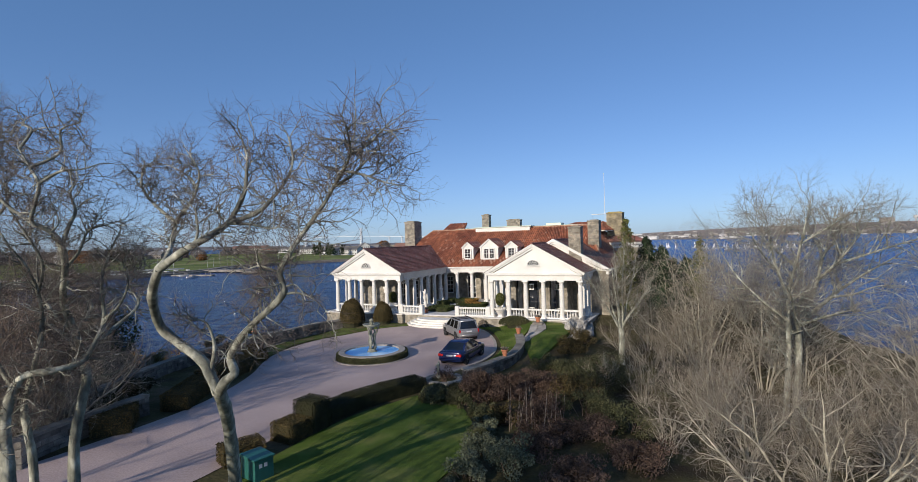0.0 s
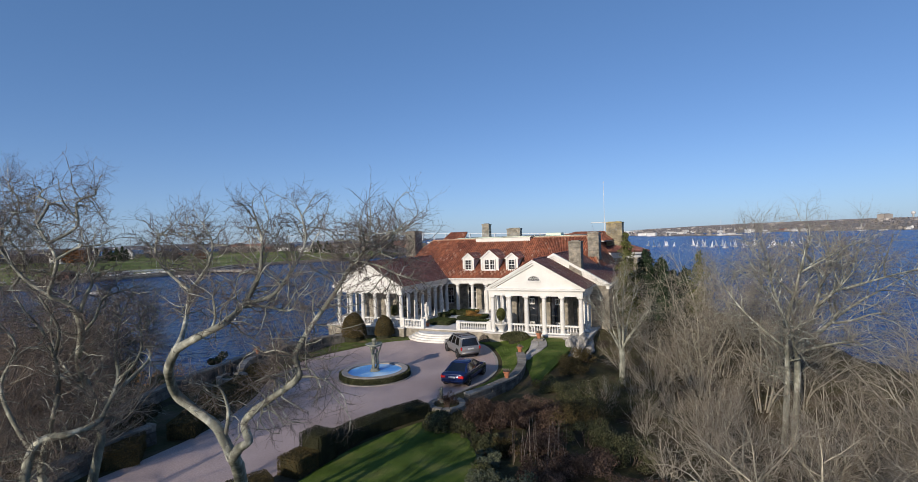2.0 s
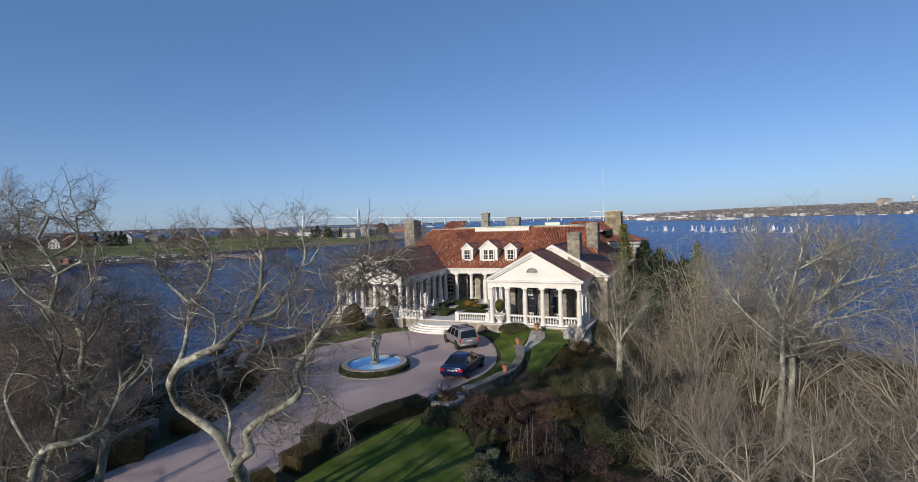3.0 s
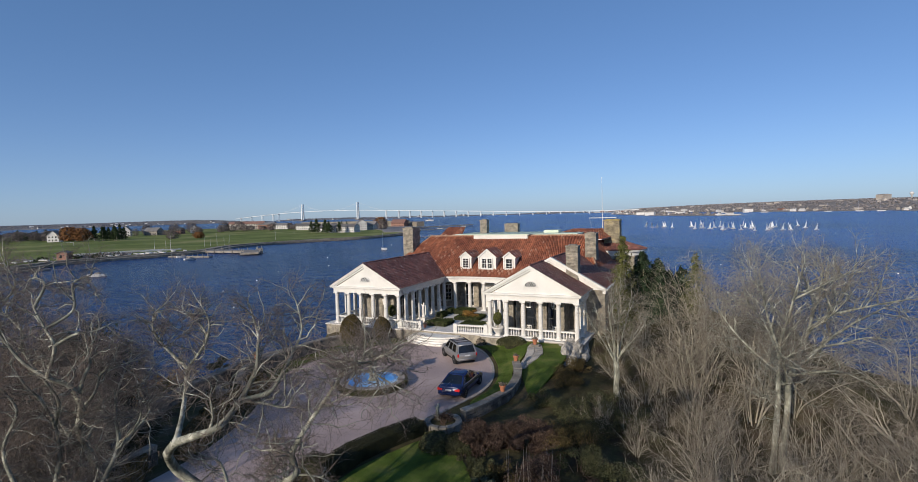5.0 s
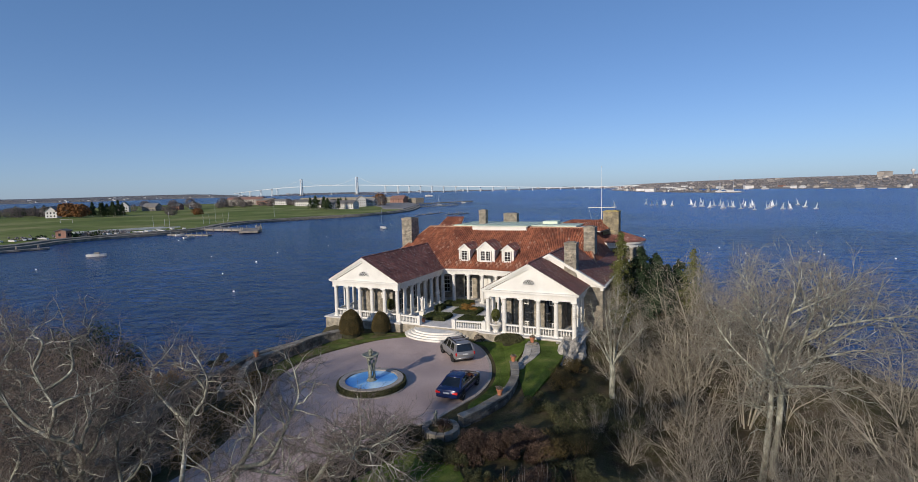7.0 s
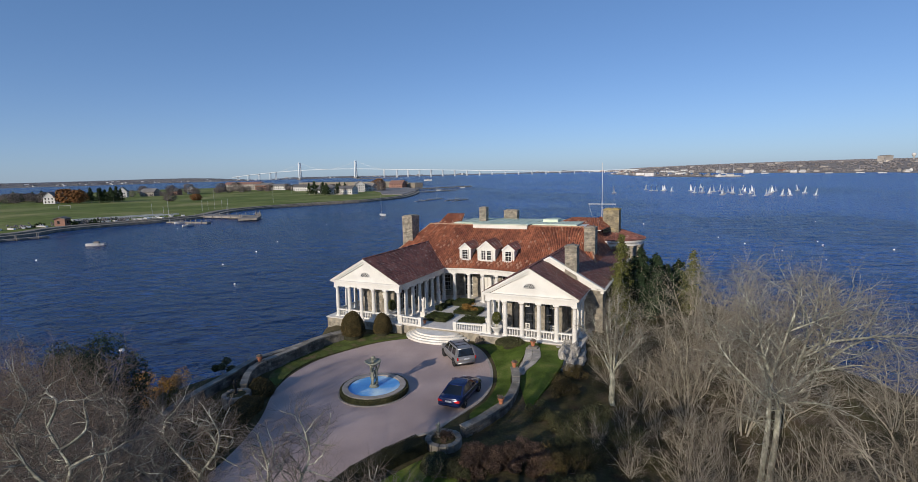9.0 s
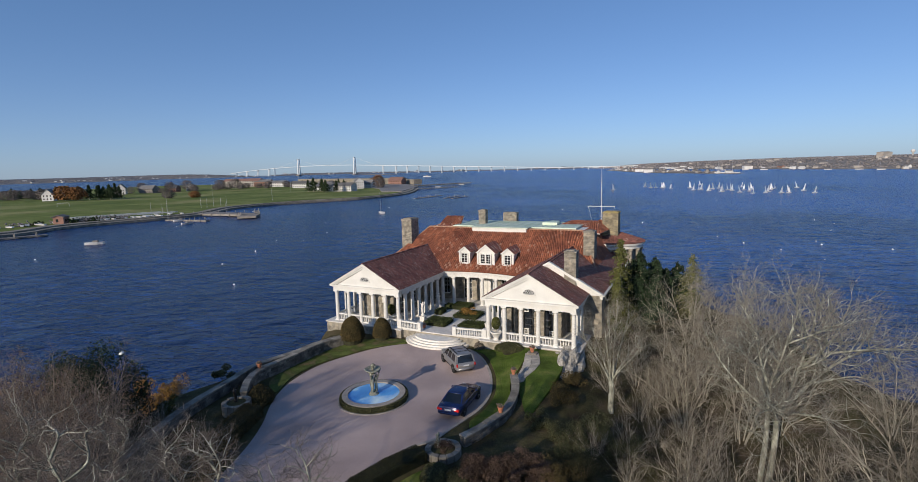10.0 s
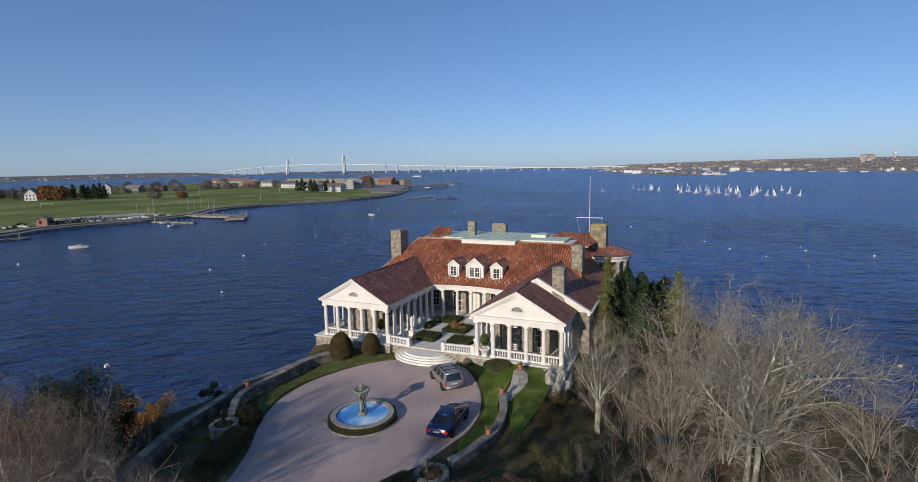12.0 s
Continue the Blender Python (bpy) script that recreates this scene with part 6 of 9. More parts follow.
# the plane trees over the drive: line, girth at its foot, girth at its end
PLANE_A = [
    ([(-6.2, 19.6, -0.3), (-6.12, 19.4, 0.87), (-5.86, 18.7, 2.41), (-5.38, 17.4, 4.04), (-4.95, 16.1, 5.1)], 0.27, 0.19),
    ([(-4.98, 16.2, 4.95), (-5.16, 16.15, 5.42), (-5.4, 16.2, 5.78), (-5.96, 16.3, 6.16), (-6.33, 16.2, 6.58), (-6.14, 15.6, 7.15), (-5.71, 14.9, 7.61), (-5.19, 14.3, 8.09)], 0.17, 0.115),
    ([(-5.19, 14.3, 8.09), (-4.5, 13.9, 8.41), (-3.92, 13.7, 8.67), (-3.75, 14.3, 8.98), (-3.53, 14.35, 9.36), (-3.39, 14.35, 9.68), (-3.37, 14.4, 10.03), (-3.37, 14.45, 10.36), (-3.54, 14.6, 10.8), (-3.63, 14.7, 11.0)], 0.115, 0.014),
    ([(-3.75, 14.3, 8.98), (-3.41, 14.25, 9.06), (-3.03, 14.2, 9.21), (-2.88, 14.6, 9.54), (-2.76, 15.0, 9.91), (-2.64, 15.0, 10.15), (-2.59, 15.0, 10.43), (-2.71, 15.1, 10.88), (-2.84, 15.2, 11.1)], 0.075, 0.014),
    ([(-5.19, 14.3, 8.09), (-5.48, 15.1, 8.34), (-5.81, 15.9, 8.68), (-5.88, 16.2, 9.13), (-5.56, 16.2, 9.55), (-5.37, 16.2, 9.87), (-5.53, 16.3, 10.19), (-5.96, 16.4, 10.48), (-6.31, 16.5, 10.6)], 0.085, 0.013),
    ([(-5.88, 16.2, 9.13), (-6.36, 16.4, 9.45), (-6.7, 16.5, 9.76), (-6.88, 16.5, 10.08), (-6.83, 16.5, 10.49), (-6.63, 16.6, 10.7), (-6.49, 16.7, 10.9)], 0.06, 0.013),
    ([(-5.37, 16.2, 9.87), (-5.28, 16.2, 10.26), (-5.39, 16.2, 10.6), (-5.63, 16.3, 10.9)], 0.045, 0.013),
    ([(-4.97, 16.2, 4.95), (-4.66, 15.9, 5.3), (-4.35, 15.7, 5.53), (-4.49, 15.9, 5.71), (-4.57, 16.0, 5.88), (-4.01, 15.3, 6.4), (-3.41, 14.6, 6.84), (-2.54, 13.9, 7.47), (-2.52, 13.9, 7.73), (-2.55, 13.9, 7.99), (-2.25, 13.9, 8.49), (-2.04, 13.95, 8.78), (-1.64, 14.0, 9.33), (-1.47, 14.0, 9.62), (-1.16, 13.5, 9.87), (-0.9, 13.0, 10.08), (-0.8, 12.5, 10.24), (-0.73, 12.0, 10.37)], 0.155, 0.016),
    ([(-1.47, 14.0, 9.62), (-1.06, 13.8, 9.81), (-0.63, 13.4, 10.08), (-0.27, 13.0, 10.3)], 0.045, 0.013),
    ([(-0.9, 13.0, 10.08), (-0.57, 12.8, 10.19), (-0.27, 12.6, 10.39), (-0.07, 12.5, 10.55)], 0.035, 0.012),
    ([(-1.16, 13.5, 9.87), (-0.7, 13.4, 9.75), (-0.29, 13.2, 9.58), (0.05, 13.0, 9.49)], 0.035, 0.012),
    ([(-5.15, 16.15, 5.4), (-5.05, 16.2, 5.97), (-5.13, 16.3, 6.31), (-5.33, 16.4, 6.63), (-5.57, 16.4, 6.74), (-5.92, 16.5, 6.84)], 0.075, 0.013),
    ([(-3.75, 14.3, 8.98), (-3.21, 14.2, 8.93), (-2.73, 14.2, 8.84), (-2.56, 14.2, 9.1), (-2.36, 14.2, 9.31)], 0.045, 0.012),
    ([(-4.21, 13.8, 8.54), (-4.11, 13.8, 8.82), (-4.2, 13.9, 9.17), (-4.14, 13.9, 9.4)], 0.04, 0.014),
    ([(-2.54, 13.9, 7.5), (-2.2, 13.8, 7.55), (-1.9, 13.9, 7.4), (-1.6, 13.9, 7.1)], 0.035, 0.012),
    ([(-2.55, 13.9, 7.95), (-2.9, 13.8, 8.1), (-3.2, 13.9, 8.05), (-3.4, 13.9, 8.2)], 0.03, 0.012),
]
PLANE_B = [
    ([(-10.3, 16.3, -0.3), (-10.2, 16.2, 3.26), (-10.24, 16.2, 3.84), (-10.32, 16.3, 4.45), (-10.25, 16.5, 5.17), (-9.93, 16.55, 5.45), (-9.43, 16.7, 5.49), (-9.08, 17.2, 5.58), (-9.01, 17.5, 5.89), (-8.8, 17.7, 6.61), (-8.87, 17.75, 7.36), (-8.84, 17.8, 7.91), (-8.7, 17.9, 8.47), (-8.47, 18.0, 9.04)], 0.2, 0.02),
    ([(-9.9, 17.9, -0.3), (-9.83, 17.8, 2.54), (-9.75, 17.8, 3.52), (-9.52, 17.8, 4.48), (-9.48, 17.9, 5.13), (-9.66, 17.8, 6.23), (-9.58, 17.3, 7.16), (-8.8, 16.4, 8.03), (-8.47, 15.9, 8.63), (-8.58, 15.7, 9.0), (-8.83, 15.5, 9.22), (-8.56, 15.3, 9.65), (-8.39, 15.2, 10.05), (-8.66, 15.3, 10.42), (-9.06, 15.5, 10.9), (-9.16, 15.6, 11.1)], 0.2, 0.016),
    ([(-8.47, 15.9, 8.63), (-8.27, 15.9, 9.13), (-8.11, 15.9, 9.46), (-8.22, 15.9, 9.89), (-8.17, 16.0, 10.25), (-8.38, 16.0, 10.55)], 0.07, 0.013),
    ([(-8.79, 16.4, 8.1), (-8.43, 16.4, 8.5), (-8.27, 16.5, 9.0), (-7.9, 16.6, 9.14), (-7.44, 16.7, 9.28)], 0.055, 0.013),
    ([(-10.7, 17.6, -0.3), (-10.69, 17.5, 2.7), (-10.72, 17.4, 3.68), (-10.7, 17.3, 4.5), (-10.3, 17.2, 5.6), (-10.08, 17.2, 6.52), (-9.99, 17.0, 7.47), (-10.17, 16.8, 8.24), (-10.36, 16.6, 8.7), (-10.62, 16.5, 9.3)], 0.16, 0.016),
    ([(-9.52, 17.8, 4.4), (-10.0, 18.6, 5.2), (-10.9, 19.2, 5.9), (-11.1, 20.4, 6.6), (-11.9, 21.2, 7.3), (-11.6, 22.0, 8.0), (-12.3, 22.6, 8.4)], 0.12, 0.014),
    ([(-9.6, 17.8, 5.6), (-9.4, 19.0, 6.2), (-9.1, 19.7, 6.8), (-9.7, 20.2, 7.4), (-9.6, 20.9, 8.0), (-10.2, 21.3, 8.4)], 0.09, 0.014),
    ([(-10.9, 19.2, 5.9), (-12.1, 19.6, 6.5), (-12.4, 20.4, 7.2), (-13.1, 20.5, 7.8), (-13.2, 21.1, 8.3)], 0.08, 0.014),
    ([(-10.7, 17.3, 4.5), (-11.4, 17.3, 5.6), (-11.9, 17.5, 6.6), (-11.7, 17.8, 7.6), (-12.2, 17.7, 8.5), (-12.0, 17.4, 9.3)], 0.09, 0.014),
    ([(-10.24, 16.2, 3.84), (-10.9, 16.0, 5.0), (-11.3, 15.9, 6.2), (-10.9, 15.8, 7.4), (-11.2, 15.7, 8.6), (-10.9, 15.6, 9.6)], 0.09, 0.014),
    ([(-8.83, 15.5, 9.2), (-9.3, 15.4, 9.6), (-9.8, 15.5, 10.1), (-10.2, 15.5, 10.7), (-10.6, 15.6, 11.1)], 0.06, 0.014),
    ([(-9.99, 17.0, 7.47), (-9.6, 16.7, 8.2), (-9.7, 16.4, 8.9), (-10.0, 16.2, 9.7), (-9.9, 16.1, 10.4)], 0.06, 0.014),
    ([(-8.39, 15.2, 10.05), (-7.9, 15.2, 10.3), (-7.5, 15.3, 10.35), (-7.2, 15.5, 10.5)], 0.045, 0.014),
    ([(-8.8, 17.7, 6.61), (-8.3, 17.6, 7.0), (-7.9, 17.4, 7.6), (-7.8, 17.2, 8.3), (-7.5, 17.2, 8.7)], 0.05, 0.014),
    ([(-9.66, 17.8, 6.23), (-10.4, 17.9, 6.9), (-11.0, 18.2, 7.7), (-11.2, 18.4, 8.6), (-11.8, 18.4, 9.2)], 0.07, 0.014),
    ([(-9.06, 15.5, 10.9), (-9.0, 15.8, 11.4), (-9.4, 16.0, 11.6), (-9.3, 16.1, 11.8)], 0.05, 0.014),
    ([(-8.66, 15.3, 10.42), (-8.2, 15.6, 10.8), (-8.4, 15.9, 11.4), (-8.0, 16.0, 11.6), (-8.2, 16.1, 11.8)], 0.05, 0.014),
    ([(-9.8, 15.5, 10.1), (-10.2, 15.8, 10.7), (-9.9, 16.0, 11.4), (-10.3, 16.2, 11.9)], 0.05, 0.014),
    ([(-10.62, 16.5, 9.3), (-10.3, 16.6, 10.0), (-10.8, 16.7, 10.6), (-10.6, 16.8, 11.1), (-11.0, 16.9, 11.5)], 0.05, 0.014),
]
PLANE_SHOOTS = [(0, 0, 1.0, (40, 95), 0.1, 0.15, 0.36, 6, 0.016), (6, 0.12, 0.55, (40, 90), 0.06, 0.0, 0.38, 4, 0.0078), (6, 0.1, 0.3, (35, 85), 0.05, 0.0, 0.35, 3, 0.0046)]
bare_tree("plane_tree", [taper(*q, k) for k, q in enumerate(PLANE_A)], PLANE_SHOOTS, 5, BARK, TWIG, "bare pale-barked plane tree leaning over the drive", centre=(-4, 15, 7.5), density=10.0, start=0.3, bare=(0, 1))
bare_tree("plane_tree", [taper(*q, k) for k, q in enumerate(PLANE_B)], PLANE_SHOOTS, 6, BARK, TWIG, "bare pale-barked plane trees grown together by the drive", centre=(-9.8, 17.5, 7.0), density=9.5, start=0.38)


def ground_at(x, y):
    return float(ground_z(x, y))


def stems(rng, n, length, lean, foot, r0, bow=0.1, r1=0.012, twist=0.0):
    """A fan of stems from one foot, leaning outwards by a range of degrees and bowing up again."""
    out = []
    for k in range(n):
        a = 2 * math.pi * (k + rng.uniform(-0.35, 0.35)) / n + twist
        tilt = radians(rng.uniform(*lean))
        d = np.array((math.cos(a) * math.sin(tilt), math.sin(a) * math.sin(tilt), math.cos(tilt)))
        p = [np.array((math.cos(a) * foot * 0.6, math.sin(a) * foot * 0.6, -0.5)), np.array((math.cos(a) * foot, math.sin(a) * foot, 0.2))]
        L = length * rng.uniform(0.7, 1.15)
        for j in range(6):
            p.append(p[-1] + d * L / 6)
            d = unit(d + rng.normal(0, 0.17, 3) + np.array((0, 0, bow)))
        out.append(taper(p, r0 * rng.uniform(0.7, 1.1), r1, k, 3))
    return out


def bank_tree(name, x, y, limbs, orders, seed, *args, **kw):
    return bare_tree(name, limbs, orders, seed, *args, at=(x, y, ground_at(x, y)), **kw)


rng = np.random.default_rng(21)
BIG = [
    ([(-0.45, -0.1, -0.4), (-0.31, -0.1, 1.2), (-0.12, -0.1, 3.7), (-0.13, -0.2, 5.7), (-0.2, -0.4, 7.4), (0.02, -0.7, 8.7), (0.2, -0.9, 9.9), (0.37, -1.1, 11.0), (0.67, -1.1, 12.0)], 0.24, 0.02),
    ([(0.25, 0.1, -0.4), (0.34, 0.1, 1.1), (0.56, 0.1, 3.6), (0.58, 0.0, 5.5), (1.42, 0.3, 6.7), (2.01, 0.6, 7.8), (2.54, 0.9, 8.9), (3.5, 1.8, 9.9), (4.37, 2.8, 11.0), (4.88, 3.8, 11.9)], 0.27, 0.02),
    ([(-0.2, -0.3, 7.0), (-0.93, -0.7, 8.5), (-1.37, -0.9, 9.8), (-1.65, -1.1, 11.1), (-2.02, -1.2, 12.0)], 0.12, 0.016),
    ([(0.65, 0.0, 5.6), (2.19, 0.6, 6.4), (3.85, 1.3, 7.2), (5.35, 1.5, 8.0), (6.55, 1.3, 8.7), (7.29, 0.8, 9.4)], 0.19, 0.018),
    ([(2.01, 0.6, 7.8), (3.14, 0.8, 8.6), (4.2, 0.9, 9.7), (4.69, 0.9, 10.9), (4.93, 0.8, 12.0)], 0.13, 0.016),
    ([(2.9, 0.9, 6.8), (4.39, 1.1, 6.9), (5.1, 0.3, 7.4), (5.57, -0.7, 7.5)], 0.1, 0.016),
    ([(2.54, 0.9, 8.9), (3.67, 2.8, 9.7), (3.94, 4.3, 10.6), (3.83, 5.3, 11.5)], 0.12, 0.016),
    ([(0.52, 0.0, 5.0), (-0.76, -1.7, 6.5), (-1.86, -3.2, 7.5), (-2.77, -4.2, 8.2)], 0.13, 0.016),
    ([(0.58, 0.0, 5.5), (0.91, -1.5, 6.1), (1.11, -2.9, 6.6), (1.07, -4.1, 6.7)], 0.13, 0.016),
    ([(0.02, -0.7, 8.7), (-0.2, 0.9, 9.7), (-0.3, 2.4, 10.8), (-0.1, 3.6, 11.6)], 0.1, 0.016),
    ([(3.14, 0.8, 8.6), (4.2, -0.6, 9.3), (5.0, -2.0, 9.9), (5.4, -3.2, 10.2)], 0.1, 0.016),
    ([(3.85, 1.3, 7.2), (4.6, 2.8, 8.0), (5.6, 3.8, 8.9), (6.2, 4.9, 9.6)], 0.1, 0.016),
    ([(-0.13, -0.2, 5.7), (-1.3, 0.1, 6.8), (-2.3, 0.5, 8.0), (-3.0, 0.7, 9.2), (-3.5, 0.6, 10.2)], 0.11, 0.016),
    ([(-0.93, -0.7, 8.5), (-2.0, -1.5, 9.2), (-2.9, -2.2, 10.0), (-3.4, -2.6, 10.7)], 0.08, 0.016),
    ([(0.2, -0.9, 9.9), (1.2, -1.8, 10.8), (2.0, -2.4, 11.5)], 0.07, 0.016),
    ([(2.01, 0.6, 7.8), (2.1, -0.8, 8.8), (2.4, -1.8, 10.0), (2.6, -2.4, 11.0)], 0.09, 0.016),
]
big = bank_tree("bare_tree", 18.6, 31.7, [taper(*q, k) for k, q in enumerate(BIG)], [(0, 0, 2.3, (35, 80), 0.06, 0.22, 0.2, 7, 0.034), (6, 0.2, 1.2, (35, 80), 0.04, 0.1, 0.24, 5, 0.014), (6, 0.15, 0.8, (32, 75), 0.04, 0.04, 0.28, 3, 0.0135)], 21, BARK, TWIG_TAN, "large bare tree with a wide fan of limbs", centre=(1.5, 0.5, 5.0), density=2.7, start=0.28)
limbs = [([(0.05, 0, -0.5), (0.0, 0, 0.5), (0.05, 0, 1.6), (0.0, 0, 2.7)], 0.27, 0.22)] + [([(0.0, 0.0, 2.3), (c * 0.35, s_ * 0.35, 3.0), (c * w_ * 0.45, s_ * w_ * 0.45, 2.6 + h * 0.42), (c * w_ * 0.75, s_ * w_ * 0.75, 2.6 + h * 0.7), (c * w_, s_ * w_, 2.6 + h)], 0.13, 0.016) for c, s_, w_, h in ((-1, 0.1, 2.2, 3.7), (-0.5, -0.8, 1.9, 4.3), (0.1, 0.9, 1.7, 5.2), (0.3, -0.3, 1.0, 6.0), (0.95, 0.1, 2.6, 3.4), (0.7, -0.75, 2.2, 3.0), (-0.6, 0.7, 2.0, 4.0), (0.8, 0.6, 2.0, 4.6))]
bank_tree("bare_tree", 12.0, 39.9, [taper(*q, k) for k, q in enumerate(limbs)], [(0, 0, 1.35, (35, 80), 0.15, 0.15, 0.2, 6, 0.026), (6, 0.2, 0.75, (32, 75), 0.1, 0.05, 0.24, 4, 0.0118), (5, 0.15, 0.42, (30, 75), 0.05, 0.0, 0.17, 2, 0.0075), (3, 0.15, 0.32, (30, 70), 0.05, 0.0, 0.15, 2, 0.0085)], 22, BARK, TWIG_TAN, "bare pale-limbed tree beside the lawn and ledge", centre=(0, 0, 3.5), density=2.6, start=0.3, bare=(0,))
near = bank_tree("bare_tree", 11.8, 19.2, stems(rng, 6, 5.2, (30, 62), 0.25, 0.13, 0.06), [(0, 0, 1.9, (35, 85), 0.06, 0.15, 0.26, 6, 0.026), (6, 0.2, 1.0, (35, 85), 0.04, 0.0, 0.3, 4, 0.0118), (6, 0.15, 0.55, (32, 80), 0.03, 0.0, 0.3, 3, 0.0068), (3, 0.15, 0.4, (30, 75), 0.03, 0.0, 0.15, 2, 0.0065)], 26, BARK_TAN, TWIG_TAN, "low spreading bare tree with pale forked limbs", centre=(0, 0, 0.5), density=1.9, start=0.28, group="spreading bank trees")
thk = bank_tree("thicket_tree", 17.6, 39.8, stems(rng, 6, 8.4, (6, 34), 0.35, 0.09, 0.05), [(0, 0, 2.3, (32, 75), 0.1, 0.1, 0.2, 6, 0.024), (6, 0.2, 1.15, (32, 75), 0.06, 0.0, 0.26, 3, 0.0115), (6, 0.15, 0.74, (30, 72), 0.05, 0.0, 0.2, 2, 0.0132)], 23, BARK_TAN, TWIG_TAN, "bare many-stemmed thicket tree on the bank", centre=(0, 0, 2.0), density=1.6, start=0.2, group="thicket trees")
rus = bank_tree("thicket_tree", 19.0, 29.0, stems(rng, 12, 4.3, (3, 58), 0.35, 0.034, 0.05), [(0, 0, 1.3, (25, 60), 0.08, 0.05, 0.2, 4, 0.0126), (5, 0.15, 0.7, (25, 65), 0.06, 0.0, 0.2, 2, 0.0095), (3, 0.15, 0.5, (25, 65), 0.05, 0.0, 0.15, 2, 0.0085)], 24, BARK_TAN, TWIG_RED, "bare russet thicket of fine stems on the bank", centre=(0, 0, 0.5), density=2.2, start=0.15, group="russet thickets")


def put(ob, x, y, size, turn, high=1.0):
    c = copy_thing(ob, Matrix.Translation((x, y, ground_at(x, y))) @ Matrix.Rotation(radians(turn), 4, "Z") @ Matrix.Diagonal((size, size, size * high, 1)))
    return c


for x, y, s, t in ((23.6, 50.8, 0.8, 110), (26.2, 50.4, 0.85, 220), (15.4, 33.4, 0.5, 40), (20.8, 44.0, 1.0, 35), (25.8, 43.0, 0.98, 250), (15.6, 44.8, 0.62, 300), (26.4, 27.0, 0.8, 75), (31.5, 38.0, 0.8, 330), (31.5, 29.0, 0.9, 20), (17.0, 26.4, 0.5, 200), (24.0, 38.8, 0.85, 120), (27.5, 31.5, 0.7, 60), (20.9, 38.2, 1.12, 160), (23.4, 41.2, 1.08, 310), (17.9, 43.4, 0.9, 80)):
    put(thk, x, y, s, t)
for x, y, s, t in ((-18.0, 28.0, 0.85, 60), (-22.4, 29.6, 1.0, 200), (19.6, 22.0, 1.0, 160), (25.2, 20.4, 1.2, 280), (12.8, 25.4, 0.7, 60), (30.0, 23.0, 1.2, 30), (23.0, 26.0, 1.15, 200), (27.0, 30.5, 1.25, 330)):
    put(near, x, y, s, t)
for x, y, s, t in ((9.2, 25.0, 0.5, 130), (13.6, 30.2, 0.7, 220), (10.4, 31.0, 0.5, 160), (14.4, 36.8, 0.6, 10), (17.6, 35.8, 0.9, 250), (22.6, 27.4, 1.0, 100), (12.6, 42.4, 0.62, 200), (11.6, 34.6, 0.6, 20), (14.4, 32.8, 0.75, 300), (12.8, 28.0, 0.7, 150), (16.4, 31.4, 0.8, 75), (15.4, 25.2, 0.75, 260), (19.6, 25.6, 0.85, 340), (22.2, 31.4, 0.95, 110), (9.0, 33.4, 0.45, 190), (14.0, 39.6, 0.75, 230), (16.6, 38.0, 0.95, 40), (18.6, 42.6, 1.0, 300), (15.8, 41.6, 0.85, 130), (17.8, 28.4, 0.85, 10), (11.4, 23.0, 0.6, 220)):
    put(rus, x, y, s, t)

# bare trees behind and beside the watcher, whose shadows cross the lawn
put(big, -9.3, 4.2, 0.75, 20)
tall = bank_tree("bare_tree", -15.2, 4.6, stems(rng, 5, 11.5, (4, 24), 0.3, 0.17, 0.03, 0.03), [(0, 0, 2.6, (25, 60), 0.1, 0.1, 0.15, 6, 0.04), (3, 0.3, 1.3, (25, 60), 0.06, 0.0, 0.2, 4, 0.014), (3, 0.2, 0.7, (25, 60), 0.05, 0.0, 0.2, 2, 0.008)], 27, BARK_BROWN, TWIG_RED, "tall bare tree with few thick limbs", centre=(0, 0, 3.0), density=0.6, start=0.35, group="tall sparse trees")
for x, y, s, t in ((-10.8, 10.6, 0.85, 40), (-9.4, 7.6, 0.8, 200), (-23.8, 22.6, 1.0, 80), (-28.0, 26.4, 1.0, 310), (-18.0, 14.0, 0.85, 250), (-12.6, 7.2, 0.9, 130), (-19.2, 27.8, 0.62, 60), (-20.2, 31.0, 0.6, 210), (-21.0, 27.0, 0.75, 300)):
    put(tall, x, y, s, t)
for x, y, t in ((-17.6, 29.4, 100), (-18.3, 27.4, 250)):
    put(tall, x, y, 0.68, t, 0.66)

# the sea side thicket on the drive's far bank
left = bank_tree("thicket_tree", -19.8, 25.4, stems(rng, 6, 8.6, (4, 30), 0.35, 0.11, 0.05), [(0, 0, 2.3, (32, 75), 0.1, 0.1, 0.2, 6, 0.024), (6, 0.2, 1.15, (32, 75), 0.06, 0.0, 0.26, 3, 0.0115), (7, 0.15, 0.74, (30, 72), 0.05, 0.0, 0.2, 2, 0.0136)], 25, BARK_BROWN, TWIG_RUST, "bare russet-twigged tree on the sea bank", centre=(0, 0, 2.0), density=1.7, start=0.2, group="sea bank trees")
for x, y, s, t in ((-23.2, 31.2, 0.94, 70), (-25.5, 23.0, 1.05, 190), (-28.5, 29.0, 0.95, 330), (-21.2, 28.6, 0.85, 20), (-22.8, 26.2, 1.0, 250), (-18.6, 22.4, 0.8, 120), (-26.4, 33.0, 0.85, 40), (-20.6, 31.8, 0.72, 160)):
    put(left, x, y, s, t)
